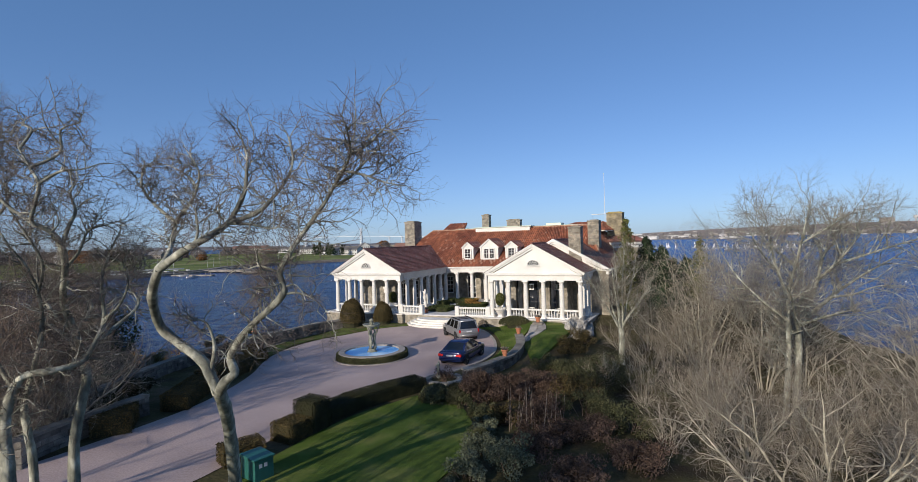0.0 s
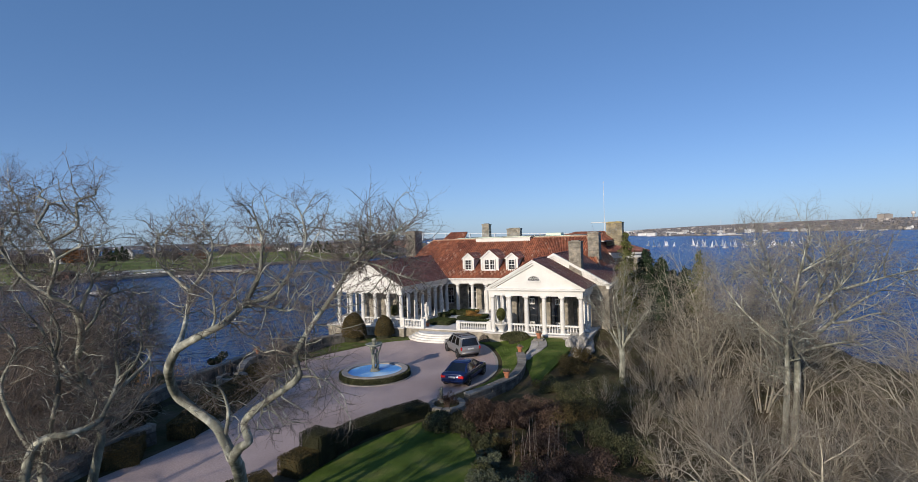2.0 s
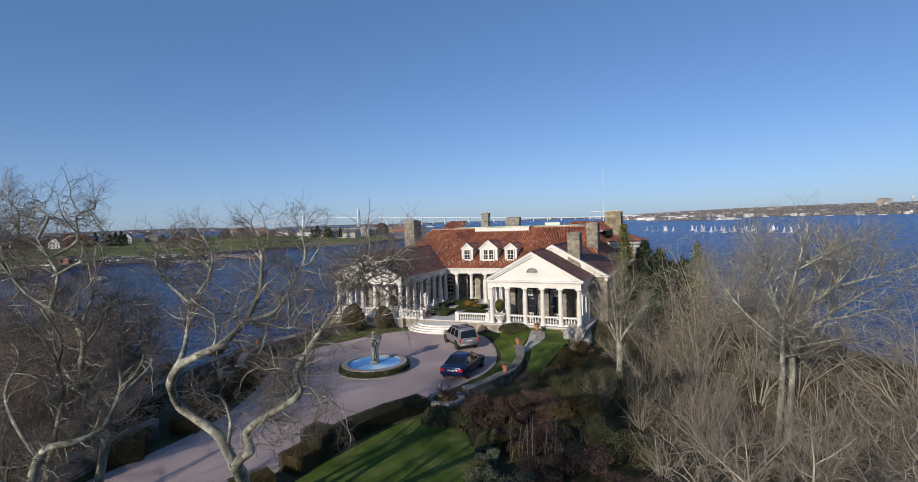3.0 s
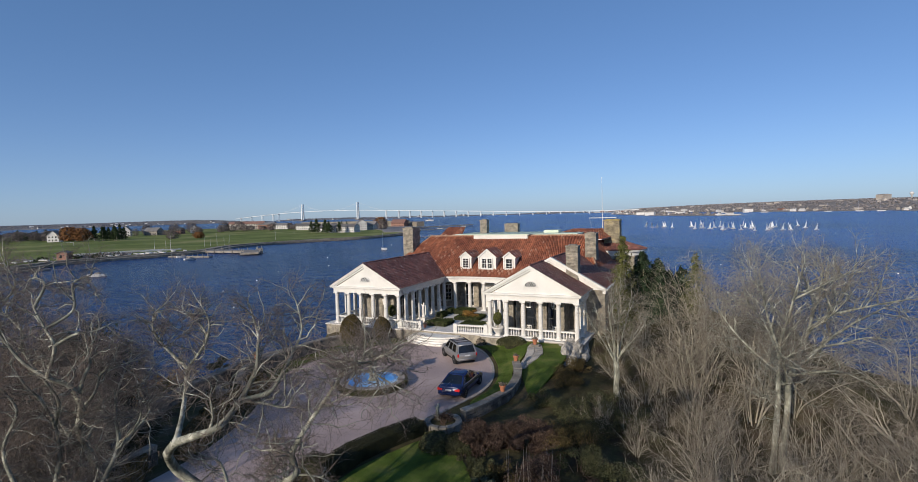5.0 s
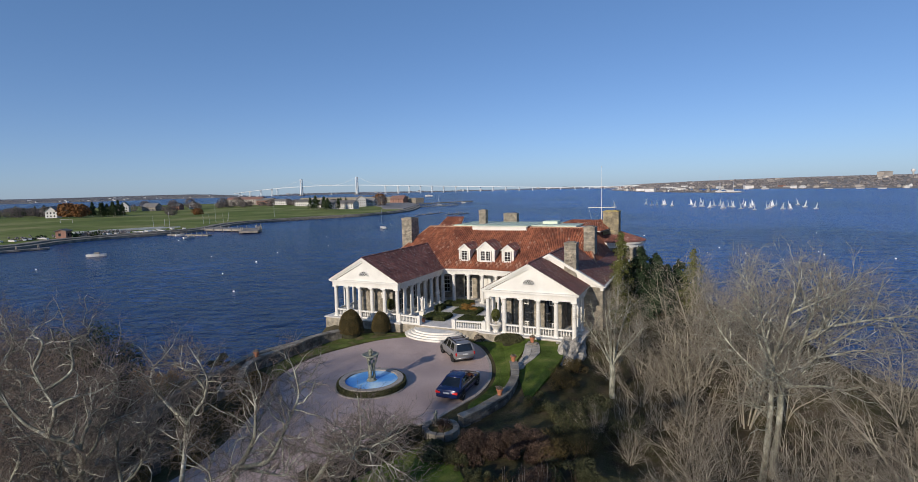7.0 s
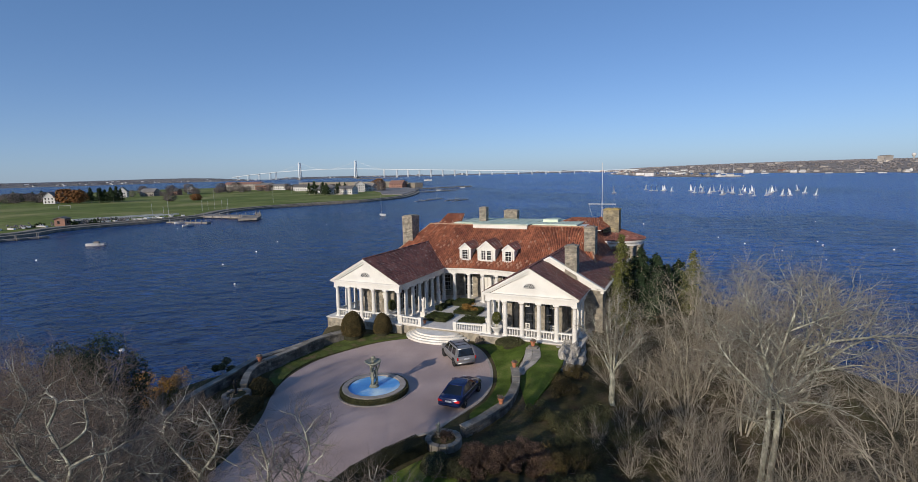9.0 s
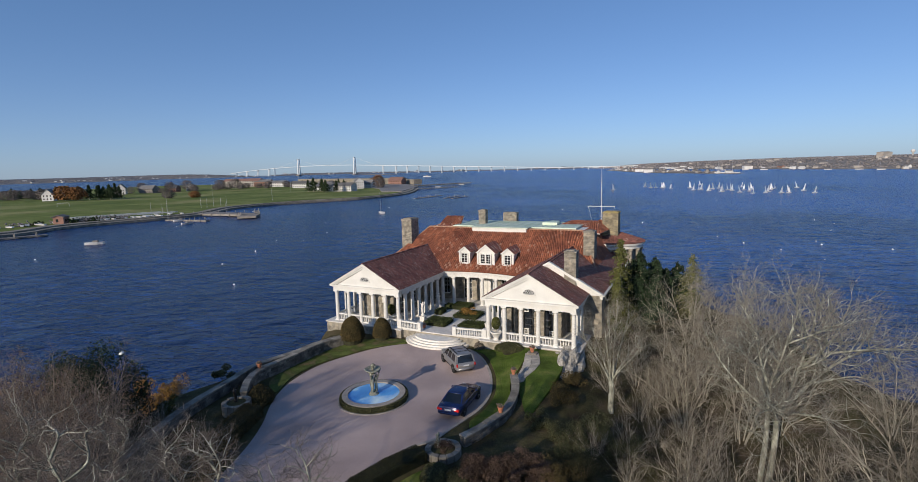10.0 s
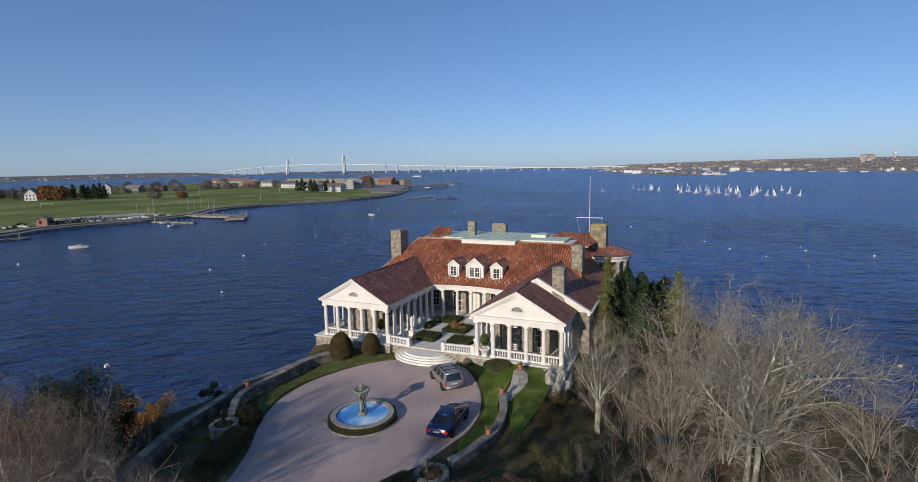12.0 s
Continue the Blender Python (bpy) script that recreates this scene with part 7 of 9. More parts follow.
for x, y, s, t in ((-20.8, 38.8, 0.4, 0), (-20.6, 34.6, 0.7, 90), (-19.0, 29.2, 0.7, 200), (-22.0, 43.5, 0.3, 40), (-17.9, 26.0, 0.75, 130), (-22.6, 34.4, 0.9, 300), (-25.2, 35.0, 1.0, 60), (-18.9, 23.4, 0.9, 250), (-29.0, 37.0, 1.15, 130), (-27.4, 32.6, 1.05, 10), (-30.5, 33.0, 1.1, 80)):
    put(rus, x, y, s, t)


# leafy shrubs: a few stems and a loose cloud of leaves
def leafy_shrub(x, y, z, rx, ry, h, n, leaf, material, seed, label, name="shrub", lobes=9, category="shrub", small=1.0):
    rng = np.random.default_rng(seed)
    ob = thing(name, x, y, z, 0, label, category)
    C = np.stack([rng.uniform(-0.7, 0.7, lobes) * rx, rng.uniform(-0.7, 0.7, lobes) * ry, rng.uniform(0.08, 0.8, lobes) * h], 1)
    S = rng.uniform(0.24, 0.46, lobes) * small
    which = rng.integers(0, lobes, n)
    d = rng.normal(0, 1, (n, 3))
    d /= np.linalg.norm(d, axis=1)[:, None]
    q = rng.uniform(0.35, 1.0, n) ** 0.6
    Pt = C[which] + d * (q * S[which])[:, None] * (rx, ry, h * 0.75)
    Pt[:, 2] = np.maximum(Pt[:, 2], 0.03)
    V, F = leaf_quads(rng, Pt, d, leaf)
    np_mesh("foliage", V, F, material, ob, kind="stuff")
    polys = []
    for c in C:
        base = np.array((c[0] * 0.2, c[1] * 0.2, -0.2))
        m = (base + c) / 2 + rng.normal(0, 0.1 * h, 3)
        polys.append(([base, m, c], [0.022, 0.016, 0.008]))
    np_mesh("stem", *tube_mesh(polys, 5), TWIG_DARK, ob)
    return ob


for k, (x, y, rx, ry, h, n, m, lab) in enumerate((
        (1.9, 30.9, 1.3, 1.1, 1.5, 12000, DRIED, "russet leafless shrub below the stone bed"),
        (3.6, 31.3, 1.5, 1.2, 1.6, 12000, DRIED, "russet dried hydrangea shrub on the slope"),
        (5.2, 30.6, 1.3, 1.2, 1.7, 9000, DRIED, "russet dried hydrangea shrub on the slope"),
        (1.9, 27.6, 0.7, 0.9, 0.8, 4000, OLIVE, "straggling olive shrub at the lawn's edge"),
        (2.8, 27.2, 0.8, 0.7, 1.1, 3500, HEDGE_BROWN, "ochre-bronze shrub on the slope"),
        (1.5, 28.5, 0.6, 0.7, 0.6, 3500, OLIVE, "low olive shrub along the lawn's edge"),
        (1.75, 26.3, 0.6, 0.8, 0.65, 3800, SAGE, "low grey-green shrub along the lawn's edge"),
        (1.6, 25.2, 0.6, 0.7, 0.7, 3500, OLIVE, "low olive shrub along the lawn's edge"),
        (0.9, 29.9, 0.5, 0.5, 0.55, 2600, OLIVE, "low olive shrub along the lawn's edge"),
        (1.5, 24.0, 0.8, 1.0, 0.8, 4500, SAGE, "grey-green shrub at the lawn's lower edge"),
        (0.9, 22.2, 0.8, 0.9, 0.8, 4500, SAGE, "grey-green shrub at the lawn's lower edge"),
        (2.5, 22.4, 1.0, 0.9, 1.2, 5000, SAGE, "leafy grey-green shrub among dead stems"),
        (-0.4, 19.8, 0.9, 1.0, 0.8, 4000, SAGE, "low grey-green shrub below the lawn"),
        (4.4, 27.4, 1.1, 1.2, 1.1, 7000, DRIED, "dark dried perennials on the slope"),
        (4.0, 24.4, 1.2, 1.3, 0.9, 7000, DRIED, "dark dried perennials on the slope"),
        (5.8, 25.4, 1.3, 1.3, 1.0, 7000, DRIED, "dark dried undergrowth below the thicket"),
        (4.6, 21.6, 1.3, 1.3, 0.9, 7000, DRIED, "dark dried undergrowth below the thicket"),
        (6.6, 28.2, 1.3, 1.3, 1.3, 6000, OLIVE, "olive undergrowth below the thicket"),
        (7.2, 22.8, 1.4, 1.4, 1.2, 7000, DRIED, "dark dried undergrowth below the thicket"),
        (8.2, 26.6, 1.4, 1.4, 1.3, 7000, OLIVE, "olive undergrowth below the thicket"),
        (7.6, 35.8, 1.6, 1.5, 1.1, 5000, OLIVE, "low dark shrub beyond the curved wall"),
        (8.6, 40.2, 1.4, 1.7, 1.2, 5000, HEDGE_BROWN, "brown undergrowth by the ledge"),
        (9.9, 42.6, 1.2, 1.4, 1.2, 4000, HEDGE_BROWN, "brown undergrowth against the ledge"),
        (6.2, 37.4, 0.9, 1.2, 0.8, 3500, OLIVE, "low green undergrowth at the wall's foot"),
        (11.0, 33.6, 1.8, 1.6, 1.8, 6000, OLIVE, "olive undergrowth in the thicket"),
        (7.4, 33.4, 1.5, 1.5, 1.6, 5000, OLIVE, "olive undergrowth below the curved wall"),
        (9.8, 36.0, 1.7, 1.6, 1.7, 5500, OLIVE, "rank olive undergrowth on the bank"),
        (6.4, 30.8, 1.4, 1.4, 1.4, 4500, HEDGE_BROWN, "brown undergrowth on the bank"),
        (8.0, 31.6, 1.6, 1.4, 1.6, 5000, HEDGE, "dark green undergrowth in the thicket"))):
    leafy_shrub(x, y, ground_at(x, y), rx, ry, h, int(n * 0.92), 0.058, m, 200 + k, lab, lobes=18)


def dry_stalks(x, y, h, n, seed, label):
    """Tall dead perennial stalks with shrivelled leaves half way up."""
    rng = np.random.default_rng(seed)
    ob = thing("dry_stalks", x, y, ground_at(x, y), 0, label, "plant")
    leaves = []
    for k in range(n):
        foot = np.array((*rng.normal(0, 0.28, 2), -0.05))
        lean = np.array((*rng.normal(0, 0.07, 2), 1.0)) * h * rng.uniform(0.6, 1.05)
        pts = np.array([foot, foot + lean * 0.5 + rng.normal(0, 0.03, 3), foot + lean])
        V, F = tube_mesh([(pts, np.array((0.014, 0.011, 0.006)))], 4)
        me = bpy.data.meshes.new("stalk")
        me.from_pydata(V.tolist(), [], F.tolist())
        place("stalk", me, TWIG_RED, ob)
        f = rng.uniform(0.25, 0.75, 26)[:, None]
        leaves.append(foot + lean * f + rng.normal(0, 0.09, (26, 3)))
    P = np.concatenate(leaves)
    np_mesh("leaves", *leaf_quads(rng, P, rng.normal(0, 1, P.shape), 0.07), DRIED, ob, kind="stuff")


for k, (x, y, h, n) in enumerate(((3.7, 25.3, 2.5, 7), (3.3, 26.3, 2.1, 5), (4.6, 25.9, 1.8, 5), (5.3, 27.6, 1.7, 5))):
    dry_stalks(x, y, h, n, 260 + k, "tall dead flower stalks with shrivelled leaves")
leafy_shrub(-0.2, 33.7, 0.36, 0.6, 0.6, 0.9, 2600, 0.035, DRIED, 229, "dry reddish plant in the round stone bed")
px, py, pz = hp(0.2, 6.4, FLOOR)
leafy_shrub(px, py, pz + 0.3, 1.1, 1.0, 0.62, 3600, 0.05, AUTUMN, 236, "yellow-brown autumn roses in the court bed", lobes=16)
leafy_shrub(-24.4, 37.6, ground_at(-24.4, 37.6), 2.9, 2.6, 5.7 - ground_at(-24.4, 37.6), 34000, 0.12, PINE, 230, "dark evergreen bush on the sea bank", lobes=26, small=1.3)
for k, (x, y, rx, top, n) in enumerate(((-23.4, 33.0, 2.4, 4.6, 26000), (-26.2, 34.2, 2.9, 6.2, 30000), (-29.5, 35.0, 2.9, 7.0, 26000))):
    leafy_shrub(x, y, ground_at(x, y), rx, rx, top - ground_at(x, y), n, 0.085, SERE, 240 + k, "dense sere brown shrub on the sea bank", lobes=26)
leafy_shrub(-26.9, 47.6, -4.6, 3.5, 2.4, 5.2, 19000, 0.095, AUTUMN, 231, "ochre-leaved bush at the water's edge", lobes=50, small=0.55)
leafy_shrub(-21.2, 40.2, ground_at(-21.2, 40.2), 0.9, 1.1, 1.3 - ground_at(-21.2, 40.2), 3500, 0.08, CEDAR, 232, "yellow-green shrub behind the sea wall", lobes=14)
leafy_shrub(-19.8, 46.6, ground_at(-19.8, 46.6), 1.1, 1.3, 1.2, 2500, 0.1, OLIVE, 233, "green shrub growing over the sea wall", lobes=7)
leafy_shrub(-17.4, 30.5, 0, 1.3, 2.2, 1.4, 6000, 0.1, HEDGE, 234, "dark shrub in the shade of the sea wall", lobes=10)


def conifer(x, y, z, h, r, n, material, seed, label, droop=0.35, leaf=0.3):
    """An evergreen of many drooping, uneven sprays round a trunk."""
    rng = np.random.default_rng(seed)
    ob = thing("conifer", x, y, z, 0, label, "tree")
    m = int(26 + 9 * h)
    t = rng.uniform(0.05, 0.97, m)
    a = rng.uniform(0, 2 * math.pi, m)
    reach = r * (1 - t) ** 0.6 * rng.uniform(0.55, 1.2, m)
    polys = [([np.array((0, 0, -0.4)), np.array((0.05, 0, h * 0.5)), np.array((0, 0.03, h * 0.97))], [0.05 + 0.02 * h, 0.03 + 0.01 * h, 0.02])]
    for k in range(m):
        d = np.array((math.cos(a[k]), math.sin(a[k]), 0))
        polys.append(([np.array((0, 0, t[k] * h)), d * reach[k] * 0.5 + (0, 0, t[k] * h + 0.1), d * reach[k] + (0, 0, t[k] * h - droop * reach[k])], [0.03, 0.02, 0.008]))
    np_mesh("trunk", *tube_mesh(polys, 5), BARK_TAN, ob)
    w_ = reach + 0.25
    which = rng.choice(m, n, p=w_ / w_.sum())
    f = rng.uniform(0.15, 1.05, n)
    q = f * reach[which]
    b = a[which] + rng.normal(0, 0.3, n)
    P = np.stack([q * np.cos(b), q * np.sin(b), t[which] * h + 0.1 - droop * q * f], 1) + rng.normal(0, 0.1, (n, 3)) * (1, 1, 1.3)
    N = np.stack([np.cos(b), np.sin(b), 0.7 + 0 * b], 1)
    np_mesh("crown", *leaf_quads(rng, P, N, leaf, 0.6), material, ob, kind="stuff")
    return ob


conifer(17.6, 55.6, ground_at(17.6, 55.6), 9.2, 1.9, 6500, CEDAR, 301, "tall olive cedar against the villa's side", leaf=0.15)
conifer(16.6, 53.6, ground_at(16.6, 53.6), 6.0, 1.5, 3600, CEDAR, 302, "lower olive cedar against the villa's side", leaf=0.15)
conifer(24.6, 61.8, ground_at(24.6, 61.8), 5.0, 2.4, 8000, PINE, 303, "dark spruce behind the bare trees", leaf=0.24)
conifer(27.2, 64.5, ground_at(27.2, 64.5), 4.9, 2.6, 8000, PINE, 304, "dark spruce on the bank by the water", leaf=0.24)
conifer(26.0, 58.0, ground_at(26.0, 58.0), 8.0 - ground_at(26.0, 58.0), 2.1, 2600, CEDAR, 305, "yellow-green pine rising from the thicket", leaf=0.17)
for k, (x, y, top, r) in enumerate(((20.6, 58.4, 8.2, 2.3), (23.0, 60.4, 7.2, 2.3))):
    conifer(x, y, ground_at(x, y), top - ground_at(x, y), r, 9000, PINE, 310 + k, "dark evergreen close to the villa's side", leaf=0.2)
conifer(22.0, 57.6, ground_at(22.0, 57.6), 4.8, 2.4, 7000, PINE, 306, "low dark spruce at the villa's side", leaf=0.22)
conifer(23.5, 68.5, ground_at(23.5, 68.5), 5.4, 2.6, 8000, PINE, 307, "dark spruce below the round bay", leaf=0.24)


# ---- the far shores ----
FIELD = mat("far_mown_field", (0.105, 0.14, 0.035), (0.26, 0.25, 0.105), 0.02, 0.95, c3=(0.15, 0.185, 0.05), fine=0.15, spec=0.1)
RIPRAP = mat("shore_riprap", (0.14, 0.125, 0.10), (0.30, 0.27, 0.22), 0.4, 0.95, 0.5, 1.5, fine=1.2)
TARMAC = mat("car_park_tarmac", (0.16, 0.155, 0.15), (0.24, 0.23, 0.22), 0.06, 0.9, fine=0.6)
# distance haze over the woods is mixed into these two base colours
FAR_WOOD = mat("far_leafless_woods_hazed", (0.185, 0.175, 0.178), (0.235, 0.22, 0.22), 0.004, 0.95, island=0.05, fine=0.1, spec=0.1)
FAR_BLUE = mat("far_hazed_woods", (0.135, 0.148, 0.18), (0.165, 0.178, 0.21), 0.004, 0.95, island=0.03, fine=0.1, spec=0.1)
FAR_BARE = mat("far_bare_crowns", (0.1, 0.09, 0.088), (0.17, 0.15, 0.142), 0.05, 0.95, island=0.25, fine=0.3, spec=0.1)
FAR_GREEN = mat("far_evergreens", (0.02, 0.035, 0.018), (0.05, 0.07, 0.03), 0.03, 0.95, island=0.3, fine=0.1, spec=0.1)
FAR_RUST = mat("far_rust_foliage", (0.125, 0.06, 0.026), (0.21, 0.108, 0.045), 0.2, 0.95, island=0.3, fine=0.5, spec=0.1)
# shore land lightened the same way, haze included in its colour
FAR_LAND = mat("far_shore_land_hazed", (0.20, 0.185, 0.175), (0.28, 0.26, 0.235), 0.006, 0.95, fine=0.05, spec=0.1)
FAR_WHITE = mat("far_white_walls", (0.52, 0.52, 0.51), (0.64, 0.64, 0.63), 0.1, 0.8, rnd=0.12)
FAR_GREY = mat("far_grey_shingles", (0.24, 0.22, 0.20), (0.34, 0.32, 0.29), 0.1, 0.85, rnd=0.25)
FAR_TAN = mat("far_tan_walls", (0.30, 0.27, 0.24), (0.43, 0.40, 0.36), 0.05, 0.85, island=0.25)
FAR_BRICK = mat("far_brick_walls", (0.19, 0.105, 0.08), (0.28, 0.16, 0.125), 0.3, 0.9, rnd=0.15)
FAR_ROOF = mat("far_grey_roofs", (0.10, 0.10, 0.10), (0.18, 0.175, 0.17), 0.2, 0.85, rnd=0.25)
SAIL = mat("white_sailcloth", (0.86, 0.87, 0.88), (0.92, 0.93, 0.94), 0.5, 0.6)
STEEL = mat("pale_bridge_steel", (0.56, 0.61, 0.63), (0.64, 0.68, 0.69), 0.02, 0.7)
WEED = mat("planked_dock_timber", (0.17, 0.155, 0.135), (0.30, 0.275, 0.24), 0.5, 0.9, 0.2, 4)


def land(name, outline, z, rise, label, material, step, seed, category="land", edge=14.0):
    """Raised land inside an outline, with sloping banks."""
    xs_, ys_ = [p[0] for p in outline], [p[1] for p in outline]
    gx_, gy_ = np.meshgrid(np.arange(min(xs_) - step, max(xs_) + 2 * step, step), np.arange(min(ys_) - step, max(ys_) + 2 * step, step))
    d = inside_distance(gx_, gy_, outline)
    zz = SEA_Z - 2.5 + (z - SEA_Z + 2.5) * smoothstep((d + edge * 0.6) / edge)
    zz = zz + rise * smoothstep((d - edge) / (14 * edge)) * (1 + 0.35 * np.sin(gx_ / (9 * step) + seed) * np.cos(gy_ / (7 * step)))
    w_ = gx_.shape[1]
    V = np.stack([gx_.ravel(), gy_.ravel(), zz.ravel()], 1)
    j, i = np.meshgrid(np.arange(gx_.shape[0] - 1), np.arange(w_ - 1), indexing="ij")
    F = np.stack([j * w_ + i, j * w_ + i + 1, (j + 1) * w_ + i + 1, (j + 1) * w_ + i], -1).reshape(-1, 4)
    keep = (zz.ravel()[F] > SEA_Z - 2.4).any(1)
    ob = np_mesh(name, V, F[keep], material, None, label, "structure")
    ob.data.polygons.foreach_set("use_smooth", [True] * len(ob.data.polygons))
    ob["category"] = category
    return ob


def land_z(outline, z, rise, step, seed, x, y, edge=14.0):
    d = inside_distance(np.asarray(x, float), np.asarray(y, float), outline)
    return SEA_Z - 2.5 + (z - SEA_Z + 2.5) * smoothstep((d + edge * 0.6) / edge) + rise * smoothstep((d - edge) / (14 * edge)) * (1 + 0.35 * np.sin(x / (9 * step) + seed) * np.cos(y / (7 * step)))


FORT = [(-330, 90), (-240, 150), (-186, 206), (-183, 236), (-170, 258), (-156, 276), (-146, 296), (-150, 340), (-136, 372), (-112, 398), (-78, 428), (-54, 478), (-48, 545), (-52, 640), (-70, 760), (-120, 900), (-230, 1060), (-420, 1150), (-650, 1120), (-760, 800), (-700, 420), (-520, 120)]
land("ground", FORT, -3.9, 1.6, "far green playing field behind a stone shore", FIELD, 12.0, 1)
fz = lambda x, y: float(land_z(FORT, -3.9, 1.6, 12.0, 1, x, y))
bm = bmesh.new()
rim = smooth_line(FORT[0:17], 5)
for side, lo, hi in ((-1.0, SEA_Z - 0.8, -4.2), (3.0, SEA_Z - 0.8, -3.55)):
    sweep(bm, [(p[0], p[1]) for p in rim], 5.0, lo, hi, -side)
tagged(part("shore_bank", bm, RIPRAP), "grey boulder bank along the far shore", "shore", kind="structure")
bm = bmesh.new()
prism(bm, [(-56, 520), (-50, 640), (-72, 760), (-125, 800), (-120, 690), (-90, 600), (-78, 530)], -4.0, -3.2)
tagged(part("pavement", bm, TARMAC), "far car park on the point", "car park", kind="structure")


def clumps(rng, P, size, flat=0.8):
    """Uneven eight-sided clumps of foliage at the points P."""
    n = len(P)
    dirs = np.array([(1, 0, 0), (0, 1, 0), (-1, 0, 0), (0, -1, 0), (0, 0, 1), (0, 0, -1)], float)
    V = P[:, None, :] + dirs[None] * size[:, None, None] * rng.uniform(0.6, 1.35, (n, 6, 1)) * (1, 1, flat) + rng.normal(0, 0.12, (n, 6, 3)) * size[:, None, None]
    tri = np.array([(0, 1, 4), (1, 2, 4), (2, 3, 4), (3, 0, 4), (1, 0, 5), (2, 1, 5), (3, 2, 5), (0, 3, 5)])
    F = (np.arange(n) * 6)[:, None, None] + tri[None]
    return V.reshape(-1, 3), F.reshape(-1, 3)


def far_tree(x, y, z, h, r, material, seed, label, conic=False, name="far_tree"):
    rng = np.random.default_rng(seed)
    ob = thing(name, x, y, z, 0, label, "tree")
    np_mesh("trunk", *tube_mesh([([np.array((0, 0, -0.5)), np.array((0.1, 0, h * 0.4)), np.array((0, 0.1, h * 0.8))], [0.03 * h, 0.022 * h, 0.01 * h])], 5), BARK_TAN, ob)
    bare = material is FAR_BARE
    n = 700 if bare else 1000
    t = rng.uniform(0.1, 1.0, n)
    a = rng.uniform(0, 6.283, n)
    lump = 1 + 0.22 * np.sin(3 * a + seed) * np.sin(5 * t + seed) + 0.1 * np.sin(7 * a + 2 * seed)
    q = r * lump * rng.uniform(0.2, 1, n) ** 0.5 * ((1 - t) ** 0.7 * (0.85 + 0.3 * np.sin(t * 22)) if conic else np.sqrt(np.clip(1 - (2 * t - 1.05) ** 2, 0.02, 1)))
    P = np.stack([q * np.cos(a), q * np.sin(a), t * h], 1)
    N = np.stack([np.cos(a), np.sin(a), 0.6 + 0 * a], 1) + rng.normal(0, 0.5, (n, 3))
    np_mesh("crown", *leaf_quads(rng, P, N, r * (0.13 if bare else 0.15)), material, ob, kind="stuff")
    return ob


k = 0
for x, y, h, r, m, c, lab in ((-356, 470, 13, 9.5, FAR_RUST, False, "rust-leaved oak on the far field"), (-343, 467, 12, 8, FAR_RUST, False, "rust-leaved oak on the far field"), (-338, 476, 14, 5, FAR_GREEN, True, "dark conifer on the far field"), (-332, 480, 13, 5, FAR_GREEN, True, "dark conifer on the far field"),
                              (-326, 478, 12, 5, FAR_GREEN, True, "dark conifer on the far field"), (-319, 476, 13, 5.5, FAR_GREEN, True, "dark conifer on the far field"), (-326, 486, 14, 5, FAR_GREEN, True, "dark conifer on the far field"), (-262, 470, 7, 6, FAR_BARE, False, "bare tree on the far field"), (-240, 474, 6, 5, FAR_RUST, False, "russet shrub on the far field"),
                              (-152, 548, 15, 6, FAR_GREEN, True, "dark conifer beside the white building"), (-144, 552, 14, 6, FAR_GREEN, True, "dark conifer beside the white building"), (-136, 536, 12, 6, FAR_GREEN, True, "dark conifer beside the white building"), (-104, 680, 15, 9, FAR_RUST, False, "russet trees on the point"), (-96, 640, 13, 8, FAR_BARE, False, "bare tree on the point"),
                              (-380, 520, 12, 6, FAR_GREEN, True, "dark conifer by the white house"), (-400, 500, 10, 7, FAR_BARE, False, "bare tree by the white house"), (-420, 490, 10, 7, FAR_BARE, False, "bare tree by the white house"), (-436, 500, 9, 7, FAR_BARE, False, "bare tree by the white house"), (-452, 486, 10, 6, FAR_BARE, False, "bare tree by the white house"),
                              (-300, 700, 13, 8, FAR_BARE, False, "bare tree behind the field"), (-330, 720, 12, 8, FAR_BARE, False, "bare tree behind the field"), (-360, 690, 13, 8, FAR_BARE, False, "bare tree behind the field"), (-390, 640, 12, 7, FAR_BARE, False, "bare tree behind the field"), (-355, 640, 12, 7, FAR_BARE, False, "bare tree behind the field"), *((float(a), float(b), float(h), float(r), FAR_BARE, False, "bare tree on the far field's edge") for a, b, h, r in zip(np.linspace(-470, -170, 34), np.linspace(560, 765, 34) + 25 * np.sin(np.arange(34) * 2.3), 5 + 4 * np.abs(np.sin(np.arange(34) * 1.7)), 4 + 2.5 * np.abs(np.cos(np.arange(34) * 1.1)))), *((float(a), float(b), float(h), 4.5, FAR_GREEN, True, "dark conifer on the far field") for a, b, h in zip((-338, -322, -329, -314, -316, -392, -160, -128), (490, 488, 474, 482, 474, 506, 556, 548), (13, 15, 13, 12, 11, 12, 13, 12)))):
    k += 1
    far_tree(x, y, fz(x, y), h, r, m, 400 + k, lab, c)


